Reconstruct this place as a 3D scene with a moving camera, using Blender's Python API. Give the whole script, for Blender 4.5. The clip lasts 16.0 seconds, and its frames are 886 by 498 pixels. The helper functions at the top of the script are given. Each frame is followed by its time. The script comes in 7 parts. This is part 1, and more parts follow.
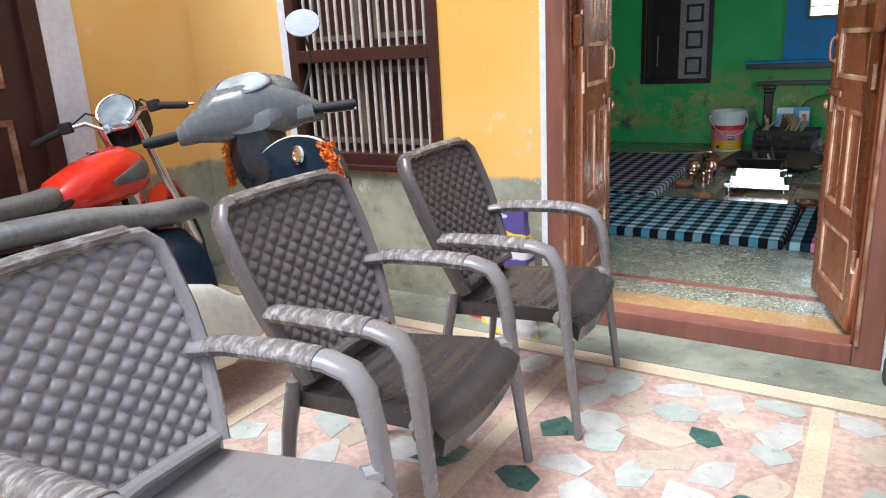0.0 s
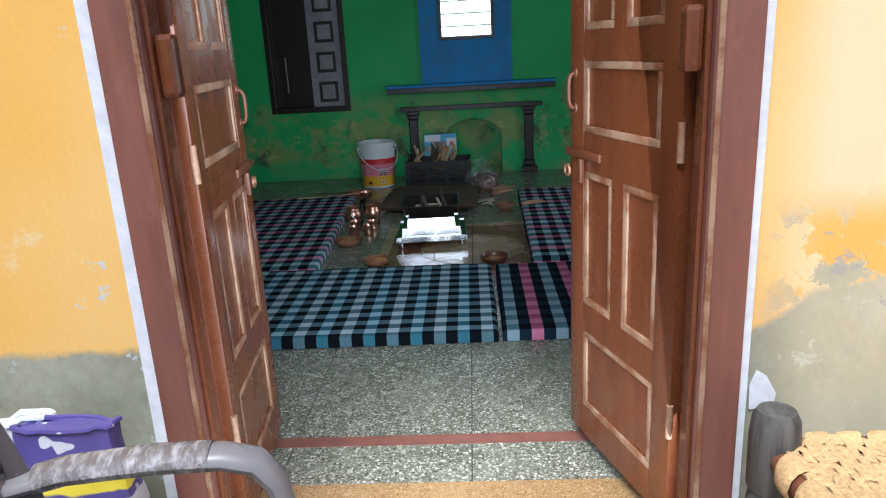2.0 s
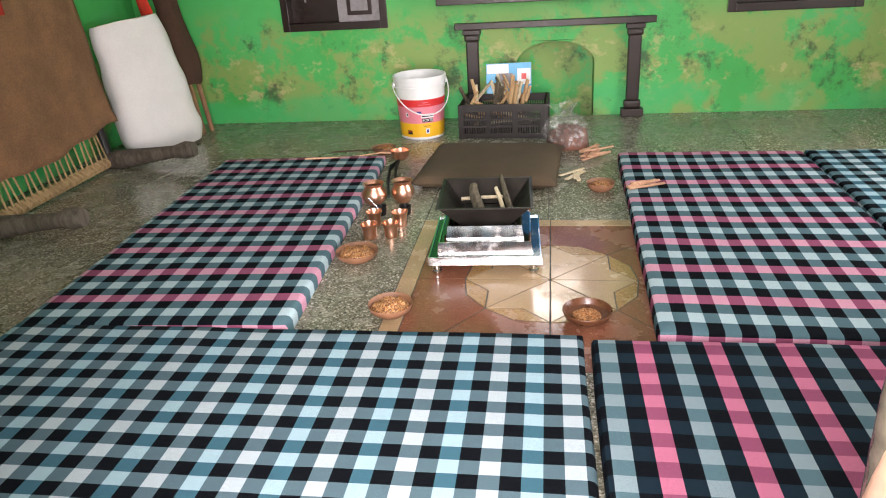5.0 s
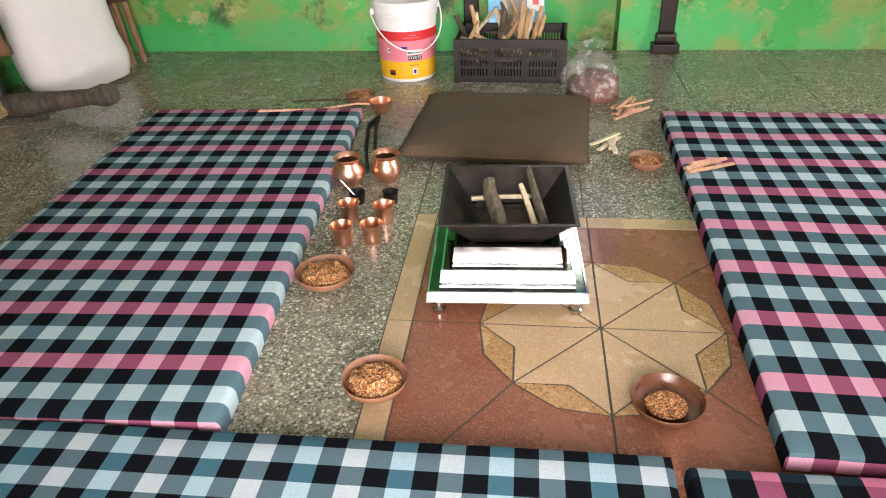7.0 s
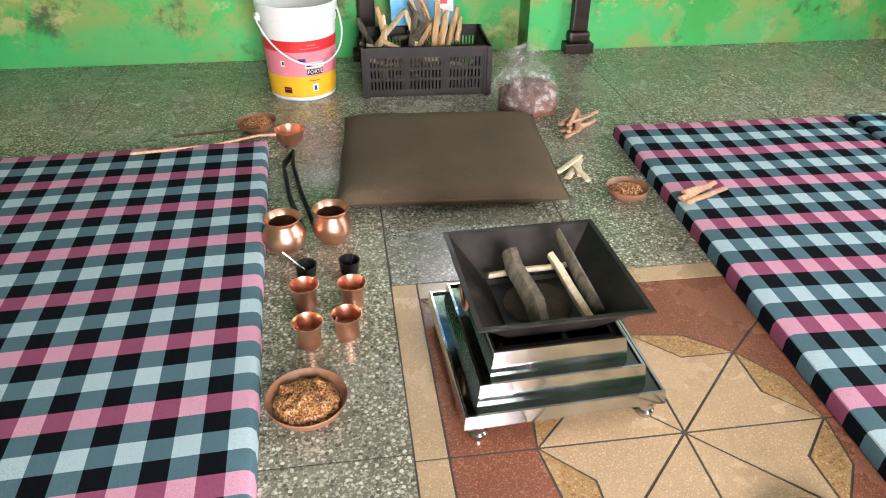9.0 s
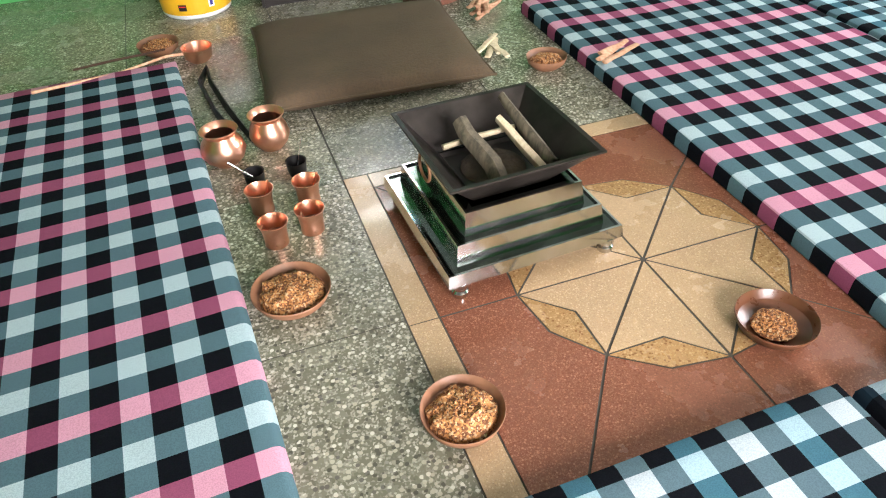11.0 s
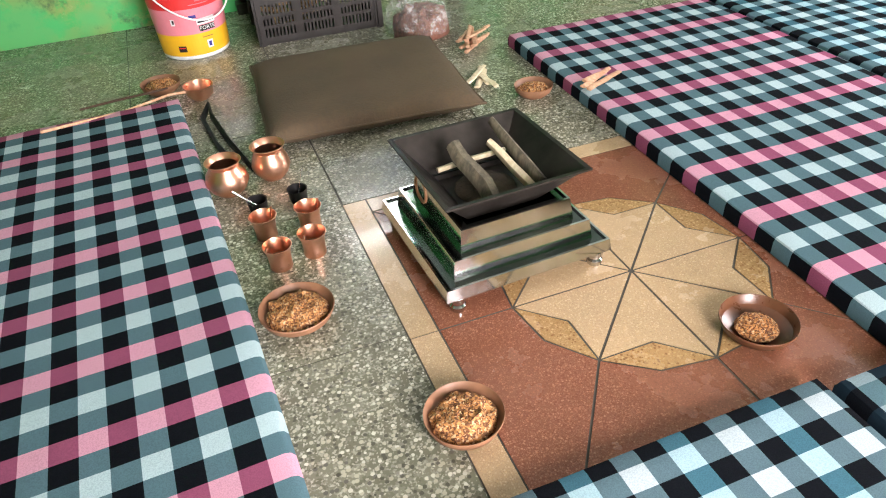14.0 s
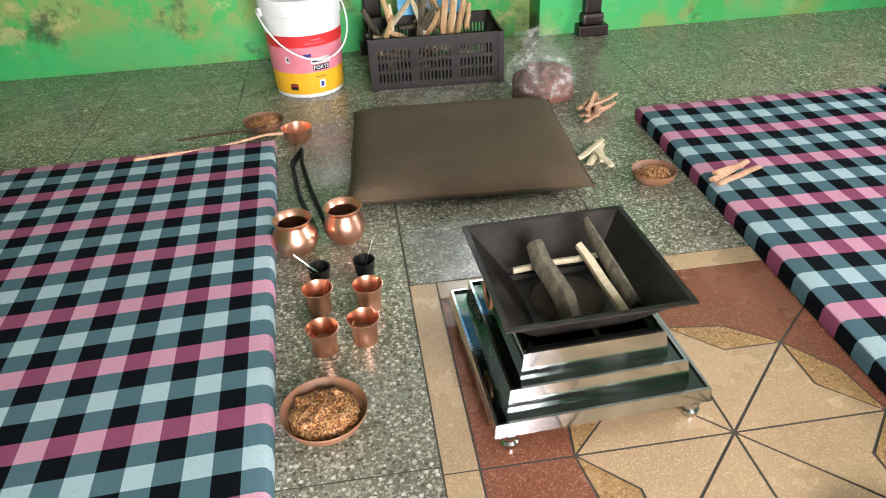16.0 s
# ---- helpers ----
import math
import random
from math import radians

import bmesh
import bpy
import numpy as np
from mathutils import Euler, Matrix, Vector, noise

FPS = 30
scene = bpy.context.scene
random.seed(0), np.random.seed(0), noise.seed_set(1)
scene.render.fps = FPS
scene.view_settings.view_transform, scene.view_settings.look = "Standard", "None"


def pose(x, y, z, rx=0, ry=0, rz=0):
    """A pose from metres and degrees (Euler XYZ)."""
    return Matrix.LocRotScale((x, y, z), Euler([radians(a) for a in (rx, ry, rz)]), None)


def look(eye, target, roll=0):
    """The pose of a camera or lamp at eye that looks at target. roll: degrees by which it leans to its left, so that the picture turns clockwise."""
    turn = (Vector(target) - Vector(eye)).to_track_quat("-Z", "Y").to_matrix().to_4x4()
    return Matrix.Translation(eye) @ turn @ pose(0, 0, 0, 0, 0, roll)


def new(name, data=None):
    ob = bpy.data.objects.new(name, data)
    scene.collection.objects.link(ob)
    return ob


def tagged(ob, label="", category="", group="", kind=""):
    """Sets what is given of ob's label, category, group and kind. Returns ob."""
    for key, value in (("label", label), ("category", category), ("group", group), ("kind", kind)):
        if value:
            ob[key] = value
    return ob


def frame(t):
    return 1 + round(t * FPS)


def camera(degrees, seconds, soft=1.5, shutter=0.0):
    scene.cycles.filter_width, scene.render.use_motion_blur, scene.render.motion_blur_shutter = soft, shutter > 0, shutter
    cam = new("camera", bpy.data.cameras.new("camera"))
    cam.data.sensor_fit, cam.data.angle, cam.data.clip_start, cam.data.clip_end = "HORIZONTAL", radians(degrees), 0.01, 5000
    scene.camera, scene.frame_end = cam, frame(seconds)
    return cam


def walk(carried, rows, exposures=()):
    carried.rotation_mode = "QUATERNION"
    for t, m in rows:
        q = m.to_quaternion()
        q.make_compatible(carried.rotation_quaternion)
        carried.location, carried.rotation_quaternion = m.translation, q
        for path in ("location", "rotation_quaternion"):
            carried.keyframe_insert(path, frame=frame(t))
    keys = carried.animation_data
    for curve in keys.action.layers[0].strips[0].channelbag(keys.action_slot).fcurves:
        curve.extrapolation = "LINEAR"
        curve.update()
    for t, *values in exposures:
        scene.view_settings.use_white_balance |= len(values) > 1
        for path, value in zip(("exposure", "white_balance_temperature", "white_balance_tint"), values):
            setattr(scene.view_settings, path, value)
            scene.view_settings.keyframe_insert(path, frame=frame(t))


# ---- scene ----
cam = camera(64.7, 16.0, soft=1.1)
PATH = [
    (0, (0.043, 0.042, 1.274), (-0.993, 1.661, 0.724), -3.1),
    (0.5, (-0.198, 0.314, 1.261), (-0.845, 2.111, 0.668), -5.3),
    (1, (-0.293, 0.747, 1.271), (-0.65, 2.632, 0.707), -4.9),
    (1.1, (-0.342, 0.809, 1.277), (-0.649, 2.703, 0.715), -4.6),
    (1.5, (-0.388, 1.123, 1.307), (-0.659, 3.02, 0.735), -3.9),
    (2, (-0.465, 1.483, 1.333), (-0.567, 3.4, 0.772), -3.1),
    (2.5, (-0.434, 1.923, 1.324), (-0.501, 3.84, 0.759), -3.1),
    (3, (-0.448, 2.315, 1.314), (-0.62, 4.211, 0.7), -1.8),
    (3.5, (-0.481, 2.664, 1.32), (-0.624, 4.526, 0.604), -3.4),
    (4, (-0.447, 2.952, 1.31), (-0.711, 4.79, 0.566), -4.7),
    (4.2, (-0.44, 3.023, 1.324), (-0.755, 4.863, 0.606), -3.7),
    (6.3, (-0.674, 3.999, 1.307), (-0.927, 5.712, 0.307), -3.8),
    (6.5, (-0.678, 4.1, 1.3), (-0.924, 5.822, 0.313), -4.1),
    (7, (-0.736, 4.28, 1.29), (-0.958, 5.969, 0.241), -2.3),
    (7.5, (-0.895, 4.441, 1.28), (-0.976, 6.126, 0.206), -3.7),
    (8, (-1.008, 4.535, 1.277), (-1.022, 6.227, 0.212), -1.9),
    (8.5, (-1.124, 4.728, 1.266), (-1.012, 6.386, 0.153), -3.3),
    (9, (-1.215, 4.877, 1.255), (-0.967, 6.532, 0.16), 0.7),
    (9.5, (-1.353, 4.914, 1.251), (-0.816, 6.432, 0.065), 0.8),
    (9.7, (-1.405, 4.911, 1.245), (-0.777, 6.358, 0.016), 0.1),
    (11.8, (-1.369, 4.738, 1.185), (-0.97, 6.215, -0.103), -4.6),
    (12, (-1.369, 4.737, 1.199), (-0.961, 6.213, -0.088), -4.7),
    (12.5, (-1.385, 4.755, 1.228), (-0.936, 6.301, 0.041), -3.9),
    (13, (-1.411, 4.757, 1.253), (-0.909, 6.31, 0.098), -3.6),
    (13.5, (-1.413, 4.736, 1.234), (-0.898, 6.282, 0.074), -2.7),
    (14, (-1.418, 4.706, 1.218), (-0.906, 6.221, 0.017), -4.1),
    (14.5, (-1.421, 4.703, 1.213), (-0.91, 6.171, -0.045), -4.6),
    (15, (-1.407, 4.726, 1.191), (-0.888, 6.128, -0.138), -2.8),
    (15.5, (-1.261, 4.818, 1.165), (-0.815, 6.281, -0.124), -2.5),
    (15.8, (-1.22, 4.902, 1.161), (-0.948, 6.476, -0.043), -2.1),
    (16, (-1.208, 4.973, 1.192), (-1.009, 6.628, 0.088), -2.7),
]
EXPOSE = [(0.0, 0.42, 5750, 8), (1.2, 0.1, 5650, 8), (2.0, 0.25, 5450, 8), (2.5, 1.0, 5250, 9), (3.0, 1.65, 5600, 12), (3.5, 2.25, 5950, 10), (4.2, 2.5, 6600, 20), (6.3, 2.7, 7300, 24), (8.0, 2.75, 7200, 24), (9.5, 3.05, 6700, 20), (12.0, 3.05, 7000, 18), (14.5, 3.05, 7000, 20), (16.0, 2.9, 6750, 18)]
walk(cam, [(t, look(eye, target, roll)) for t, eye, target, roll in PATH], EXPOSE)

# ---- daylight ----
world = bpy.data.worlds.new("daylight")
world.use_nodes = True
scene.world = world
wn = world.node_tree.nodes
sky = wn.new("ShaderNodeTexSky")
sky.sky_type, sky.sun_disc = "NISHITA", False
sky.sun_elevation, sky.sun_rotation = radians(68), radians(165)
sky.dust_density, sky.ozone_density = 4.0, 1.0
wn["Background"].inputs["Strength"].default_value = 0.15
world.node_tree.links.new(sky.outputs[0], wn["Background"].inputs[0])
sun = new("sun", bpy.data.lights.new("sun", "SUN"))
sun.data.energy, sun.data.angle, sun.data.color = 3.6, radians(24), (1.0, 0.97, 0.93)
sun.matrix_world = look((-2.2, -1.8, 9.0), (0.0, 2.0, 0.0))
# skylight coming in through the open doorway
door_light = new("doorway_skylight", bpy.data.lights.new("doorway_skylight", "AREA"))
door_light.data.shape, door_light.data.size, door_light.data.size_y = "RECTANGLE", 1.12, 1.9
door_light.data.spread = radians(115)
door_light.data.energy, door_light.data.color = 17.5, (0.95, 0.98, 1.0)
door_light.matrix_world = look((-0.56, 3.105, 1.08), (-1.15, 6.4, 0.40))

# skylight through the open barred window in the right wall
side_light = new("window_skylight", bpy.data.lights.new("window_skylight", "AREA"))
side_light.data.shape, side_light.data.size, side_light.data.size_y = "RECTANGLE", 1.2, 1.1
side_light.data.energy, side_light.data.color = 13.0, (0.97, 0.98, 1.0)
side_light.matrix_world = look((2.43, 6.15, 1.35), (-0.4, 6.25, 0.0))

# ---- material tools ----


class Nodes:
    """A short way to write a node material."""

    def __init__(self, name, rough=0.6, metal=0.0):
        self.m = bpy.data.materials.new(name)
        self.m.use_nodes = True
        self.t = self.m.node_tree
        self.b = self.t.nodes["Principled BSDF"]
        self.b.inputs["Roughness"].default_value, self.b.inputs["Metallic"].default_value = rough, metal
        self.tex = self.t.nodes.new("ShaderNodeTexCoord")
        self.xyz = None

    def set(self, socket, v):
        if hasattr(v, "is_linked"):
            self.t.links.new(v, socket)
        elif isinstance(v, tuple) and len(v) == 3 and socket.type == "RGBA":
            socket.default_value = (*v, 1)
        else:
            socket.default_value = v
        return self

    def math(self, op, a, b=0.0, c=0.0):
        n = self.t.nodes.new("ShaderNodeMath")
        n.operation = op
        for s, v in zip(n.inputs, (a, b, c)):
            self.set(s, v)
        return n.outputs[0]

    def axis(self, i):
        if self.xyz is None:
            n = self.t.nodes.new("ShaderNodeSeparateXYZ")
            self.t.links.new(self.tex.outputs["Object"], n.inputs[0])
            self.xyz = n
        return self.xyz.outputs[i]

    def scaled(self, s):
        n = self.t.nodes.new("ShaderNodeMapping")
        n.inputs["Scale"].default_value = s
        self.t.links.new(self.tex.outputs["Object"], n.inputs[0])
        return n.outputs[0]

    def noise(self, scale, detail=4.0, rough=0.6, stretch=None, out=0):
        n = self.t.nodes.new("ShaderNodeTexNoise")
        n.inputs["Scale"].default_value, n.inputs["Detail"].default_value, n.inputs["Roughness"].default_value = scale, detail, rough
        self.t.links.new(self.scaled(stretch) if stretch else self.tex.outputs["Object"], n.inputs["Vector"])
        return n.outputs[out]

    def cells(self, scale, out="Color", feature="F1", randomness=1.0):
        n = self.t.nodes.new("ShaderNodeTexVoronoi")
        n.feature = feature
        n.inputs["Scale"].default_value, n.inputs["Randomness"].default_value = scale, randomness
        self.t.links.new(self.tex.outputs["Object"], n.inputs["Vector"])
        return n.outputs[out]

    def step(self, v, lo, hi):
        n = self.t.nodes.new("ShaderNodeMapRange")
        n.interpolation_type = "SMOOTHSTEP"
        n.inputs[1].default_value, n.inputs[2].default_value = lo, hi
        self.set(n.inputs[0], v)
        return n.outputs[0]

    def mix(self, f, a, b, how="MIX"):
        n = self.t.nodes.new("ShaderNodeMix")
        n.data_type, n.blend_type = "RGBA", how
        self.set(n.inputs[0], f)
        self.set(n.inputs[6], a)
        self.set(n.inputs[7], b)
        return n.outputs[2]

    def random(self):
        return self.t.nodes.new("ShaderNodeObjectInfo").outputs["Random"]

    def color(self, v):
        return self.set(self.b.inputs["Base Color"], v)

    def rough(self, v):
        return self.set(self.b.inputs["Roughness"], v)

    def bump(self, v, strength=0.2, dist=0.01):
        n = self.t.nodes.new("ShaderNodeBump")
        n.inputs["Strength"].default_value, n.inputs["Distance"].default_value = strength, dist
        self.set(n.inputs["Height"], v)
        self.t.links.new(n.outputs[0], self.b.inputs["Normal"])
        return self


def plain(name, col, rough=0.6, metal=0.0, vary=0.15, grain=30.0, bump=0.05):
    """A surface of one colour with blotches and fine grain."""
    n = Nodes(name, rough, metal)
    dark, light = tuple(c * (1 - vary) for c in col), tuple(min(1, c * (1 + vary)) for c in col)
    big = n.step(n.noise(4.0), 0.3, 0.7)
    fine = n.step(n.noise(grain, 5.0), 0.3, 0.7)
    n.color(n.mix(n.math("MULTIPLY_ADD", fine, 0.5, n.math("MULTIPLY", big, 0.5)), dark, light))
    n.rough(n.math("MULTIPLY_ADD", fine, 0.15, rough - 0.07))
    if bump:
        n.bump(fine, bump, 0.004)
    return n.m


def wood(name, dark, light, rough=0.5, along=(1.0, 1.0, 0.08), scale=40.0):
    n = Nodes(name, rough)
    g = n.noise(scale, 6.0, 0.65, along)
    w = n.noise(3.0, 3.0)
    c = n.mix(n.step(g, 0.3, 0.72), dark, light)
    c = n.mix(n.math("MULTIPLY", n.step(w, 0.45, 0.75), 0.35), c, tuple(d * 0.55 for d in dark))
    n.color(c).rough(n.math("MULTIPLY_ADD", g, 0.2, rough - 0.1)).bump(g, 0.15, 0.003)
    return n.m


# ---- materials ----
def outer_paint():
    n = Nodes("yellow_limewash", 0.85)
    z, x = n.axis(2), n.axis(0)
    rag = n.noise(3.5, 8.0, 0.65)
    soft = n.noise(1.2, 3.0)
    yellow = n.mix(n.step(soft, 0.3, 0.7), (0.80, 0.45, 0.09), (0.83, 0.55, 0.19))
    pale = n.step(n.noise(5.0, 5.0, 0.7), 0.62, 0.7)
    yellow = n.mix(n.math("MULTIPLY", pale, 0.5), yellow, (0.80, 0.66, 0.38))
    cement = n.mix(n.step(n.noise(2.6, 6.0, 0.7), 0.35, 0.7), (0.25, 0.25, 0.17), (0.43, 0.42, 0.32))
    cement = n.mix(n.math("MULTIPLY", n.step(n.noise(6.0, 4.0), 0.55, 0.7), 0.7), cement, (0.14, 0.15, 0.11))
    cement = n.mix(n.math("MULTIPLY", n.step(n.noise(4.3, 6.0, 0.75), 0.6, 0.66), 0.6), cement, (0.62, 0.64, 0.62))
    # right of the door orange patches and higher flaking; paleness paints the stronger light
    right = n.step(x, 0.12, 0.3)
    edge = n.math("MULTIPLY_ADD", rag, 0.16, n.math("MULTIPLY_ADD", right, 0.12, 0.58))
    worn = n.step(n.math("SUBTRACT", z, edge), -0.012, 0.02)
    worn = n.math("MULTIPLY", worn, n.math("SUBTRACT", 1.0, n.math("MULTIPLY", right, n.math("MULTIPLY", n.step(n.noise(6.0, 8.0, 0.7), 0.5, 0.53), n.step(z, 1.0, 0.9)))))
    c = n.mix(worn, cement, yellow)
    patchy = n.math("MULTIPLY", right, n.math("MULTIPLY", n.step(z, 0.62, 0.74), n.step(z, 1.02, 0.90)))
    orange = n.math("MULTIPLY", patchy, n.step(n.noise(3.4, 6.0, 0.65), 0.47, 0.5))
    lilac = n.math("MULTIPLY", patchy, n.step(n.noise(8.5, 6.0, 0.7), 0.58, 0.6))
    # Pale overlay puts this side's brighter light into the wall colour.
    c = n.mix(n.math("MULTIPLY", right, n.math("MULTIPLY_ADD", worn, 0.3, 0.4)), c, (0.86, 0.74, 0.48))
    c = n.mix(n.math("MULTIPLY", orange, worn), c, (0.82, 0.47, 0.10))
    c = n.mix(n.math("MULTIPLY", lilac, 0.8), c, (0.42, 0.38, 0.34))
    scuff = n.math("MULTIPLY", n.step(x, -1.75, -1.4), n.math("MULTIPLY", n.step(x, 0.0, -0.1), n.step(n.noise(7.5, 5.0, 0.7), 0.66, 0.68)))
    c = n.mix(n.math("MULTIPLY", scuff, 0.8), c, (0.56, 0.60, 0.62))
    n.color(c).bump(n.math("MULTIPLY_ADD", worn, 0.6, n.noise(60, 5.0)), 0.25, 0.004)
    return n.m


def green_paint():
    n = Nodes("green_distemper", 0.6)
    z = n.axis(2)
    g = n.mix(n.step(n.noise(1.1, 4.0), 0.3, 0.7), (0.025, 0.36, 0.07), (0.05, 0.46, 0.12))
    g = n.mix(n.math("MULTIPLY", n.step(n.noise(2.2, 5.0), 0.55, 0.75), 0.4), g, (0.09, 0.40, 0.20))
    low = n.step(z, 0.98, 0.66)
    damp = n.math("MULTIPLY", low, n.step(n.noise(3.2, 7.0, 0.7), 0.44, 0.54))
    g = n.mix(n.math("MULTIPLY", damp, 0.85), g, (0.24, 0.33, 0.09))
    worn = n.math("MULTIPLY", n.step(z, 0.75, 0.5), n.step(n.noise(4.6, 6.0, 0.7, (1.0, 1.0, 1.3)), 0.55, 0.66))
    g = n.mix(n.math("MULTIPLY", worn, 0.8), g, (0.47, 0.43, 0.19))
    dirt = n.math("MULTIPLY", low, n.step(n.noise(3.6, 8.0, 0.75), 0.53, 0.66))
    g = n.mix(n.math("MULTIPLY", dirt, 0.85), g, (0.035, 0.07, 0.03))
    skirt = n.math("MULTIPLY", n.step(z, 0.30, 0.2), n.step(n.noise(2.0, 3.0), 0.4, 0.55))
    g = n.mix(n.math("MULTIPLY", skirt, 0.75), g, (0.03, 0.44, 0.13))
    # unseen white band, added to brighten what the steel trays reflect
    g = n.mix(n.step(z, 2.19, 2.2), g, n.mix(n.step(n.noise(1.5, 4.0), 0.3, 0.7), (0.60, 0.66, 0.66), (0.72, 0.76, 0.76)))
    n.color(g).bump(n.noise(50, 5.0), 0.15, 0.004)
    return n.m


def terrazzo(name, base, chips, scale=75.0, rough=0.28, chip_share=0.5):
    n = Nodes(name, rough)
    cell = n.cells(scale)
    near = n.cells(scale, "Distance")
    pick = n.t.nodes.new("ShaderNodeSeparateColor")
    n.t.links.new(cell, pick.inputs[0])
    chip = n.math("MULTIPLY", n.step(pick.outputs[0], 1 - chip_share, 1 - chip_share + 0.02), n.step(near, 0.52, 0.42))
    tone = n.mix(n.step(pick.outputs[1], 0.25, 0.3), chips[0], n.mix(n.step(pick.outputs[1], 0.65, 0.7), chips[1], chips[2]))
    ground_c = n.mix(n.step(n.noise(2.5, 6.0), 0.35, 0.7), tuple(c * 0.7 for c in base), base)
    ground_c = n.mix(n.math("MULTIPLY", n.random(), 0.35), ground_c, tuple(c * 0.75 for c in base))
    c = n.mix(n.math("MULTIPLY", chip, 0.85), ground_c, tone)
    small = n.t.nodes.new("ShaderNodeSeparateColor")
    n.t.links.new(n.cells(scale * 2.3), small.inputs[0])
    c = n.mix(n.math("MULTIPLY", n.math("MULTIPLY", n.step(small.outputs[0], 0.55, 0.6), n.math("SUBTRACT", 1.0, chip)), 0.55), c, n.mix(small.outputs[1], tuple(v * 0.5 for v in base), chips[0]))
    c = n.mix(n.math("MULTIPLY", n.step(n.noise(7, 6.0, 0.7), 0.55, 0.75), 0.35), c, tuple(v * 0.45 for v in base))
    n.color(c).rough(n.math("MULTIPLY_ADD", n.step(n.noise(5.0, 5.0), 0.35, 0.7), 0.22, rough - 0.08)).bump(n.noise(90, 3.0), 0.04, 0.002)
    return n.m


def gingham(name, cell_x, cell_y, cols, rows, off_x=0.0, off_y=0.0):
    """Woven checks: cols and rows are the colours of the stripes in turn, each cell wide."""
    n = Nodes(name, 0.92)
    def stripes(axis, cell, seq, off):
        k = n.math("FLOOR", n.math("FLOORED_MODULO", n.math("DIVIDE", n.math("ADD", n.axis(axis), off), cell), float(len(seq))))
        out = seq[0]
        for i, c in enumerate(seq[1:], 1):
            out = n.mix(n.math("COMPARE", k, float(i), 0.1), out, c)
        return out
    a, b = stripes(0, cell_x, cols, off_x), stripes(1, cell_y, rows, off_y)
    dyed = lambda seq: [(1.0, 1.0, 1.0) if c == INK else (0.0, 0.0, 0.0) for c in seq]
    da, db = stripes(0, cell_x, dyed(cols), off_x), stripes(1, cell_y, dyed(rows), off_y)
    thread = n.noise(420.0, 2.0, 0.5)
    # where a dark thread crosses a light one the cloth is a deep tint of the light colour
    rosy = lambda seq: [(1.0, 1.0, 1.0) if c == PINK else (0.0, 0.0, 0.0) for c in seq]
    pink = n.mix(1.0, stripes(0, cell_x, rosy(cols), off_x), stripes(1, cell_y, rosy(rows), off_y), "LIGHTEN")
    half = n.mix(1.0, n.mix(1.0, a, b, "LIGHTEN"), n.mix(pink, (0.20, 0.29, 0.32), (0.38, 0.36, 0.42)), "MULTIPLY")
    one = n.mix(1.0, da, db, "DIFFERENCE")
    c = n.mix(one, n.mix(n.math("MULTIPLY", pink, 0.35), n.mix(0.5, a, b), PINK), half)
    fade = n.step(n.noise(2.6, 4.0, 0.6), 0.3, 0.75)
    c = n.mix(n.math("MULTIPLY", fade, 0.14), c, n.mix(1.0, c, (0.72, 0.76, 0.76), "MULTIPLY"))
    c = n.mix(n.math("MULTIPLY", n.step(thread, 0.35, 0.7), 0.22), c, (0.01, 0.012, 0.015))
    n.color(c).bump(n.math("MULTIPLY_ADD", n.noise(14.0, 4.0), 3.0, thread), 0.25, 0.004)
    n.b.inputs["Specular IOR Level"].default_value = 0.05
    return n.m


INK, SLATE, PALE, BLUE, PINK, WHITE = (0.003, 0.004, 0.006), (0.04, 0.065, 0.09), (0.40, 0.53, 0.56), (0.20, 0.42, 0.50), (0.72, 0.20, 0.32), (0.40, 0.47, 0.50)
YELLOW = outer_paint()
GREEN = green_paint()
TERRAZZO = terrazzo("grey_green_terrazzo", (0.18, 0.175, 0.12), ((0.60, 0.57, 0.47), (0.07, 0.065, 0.05), (0.42, 0.39, 0.30)), 95.0, 0.22, 0.55)
RED_TILE = terrazzo("red_terrazzo", (0.24, 0.088, 0.05), ((0.33, 0.15, 0.09), (0.16, 0.055, 0.03), (0.29, 0.115, 0.065)), 210.0, 0.2, 0.4)
CREAM_TILE = terrazzo("cream_terrazzo", (0.50, 0.345, 0.20), ((0.53, 0.38, 0.235), (0.44, 0.29, 0.16), (0.51, 0.36, 0.21)), 210.0, 0.2, 0.3)
OCHRE_TILE = terrazzo("ochre_terrazzo", (0.40, 0.235, 0.10), ((0.47, 0.31, 0.15), (0.19, 0.09, 0.035), (0.43, 0.27, 0.12)), 150.0, 0.22, 0.45)
JOINT = plain("dark_joint", (0.05, 0.045, 0.035), 0.8)
def worn_paint(name, col, pale, rough, wear):
    """Old gloss paint on wood: streaks along the grain, rubbed pale patches and dark grime."""
    n = Nodes(name, rough)
    streak = n.noise(16.0, 6.0, 0.65, (1.0, 1.0, 0.12))
    c = n.mix(n.step(streak, 0.3, 0.72), tuple(v * 0.82 for v in col), tuple(v * 1.12 for v in col))
    c = n.mix(n.math("MULTIPLY", n.step(n.noise(5.0, 7.0, 0.75, (1.0, 1.0, 0.35)), 0.56, 0.7), wear), c, pale)
    c = n.mix(n.math("MULTIPLY", n.step(n.noise(9.0, 6.0, 0.7), 0.6, 0.72), wear * 0.7), c, tuple(v * 0.45 for v in col))
    n.color(c).rough(n.math("MULTIPLY_ADD", n.step(n.noise(7.0, 5.0), 0.4, 0.7), 0.18, rough - 0.05)).bump(streak, 0.12, 0.003)
    return n.m


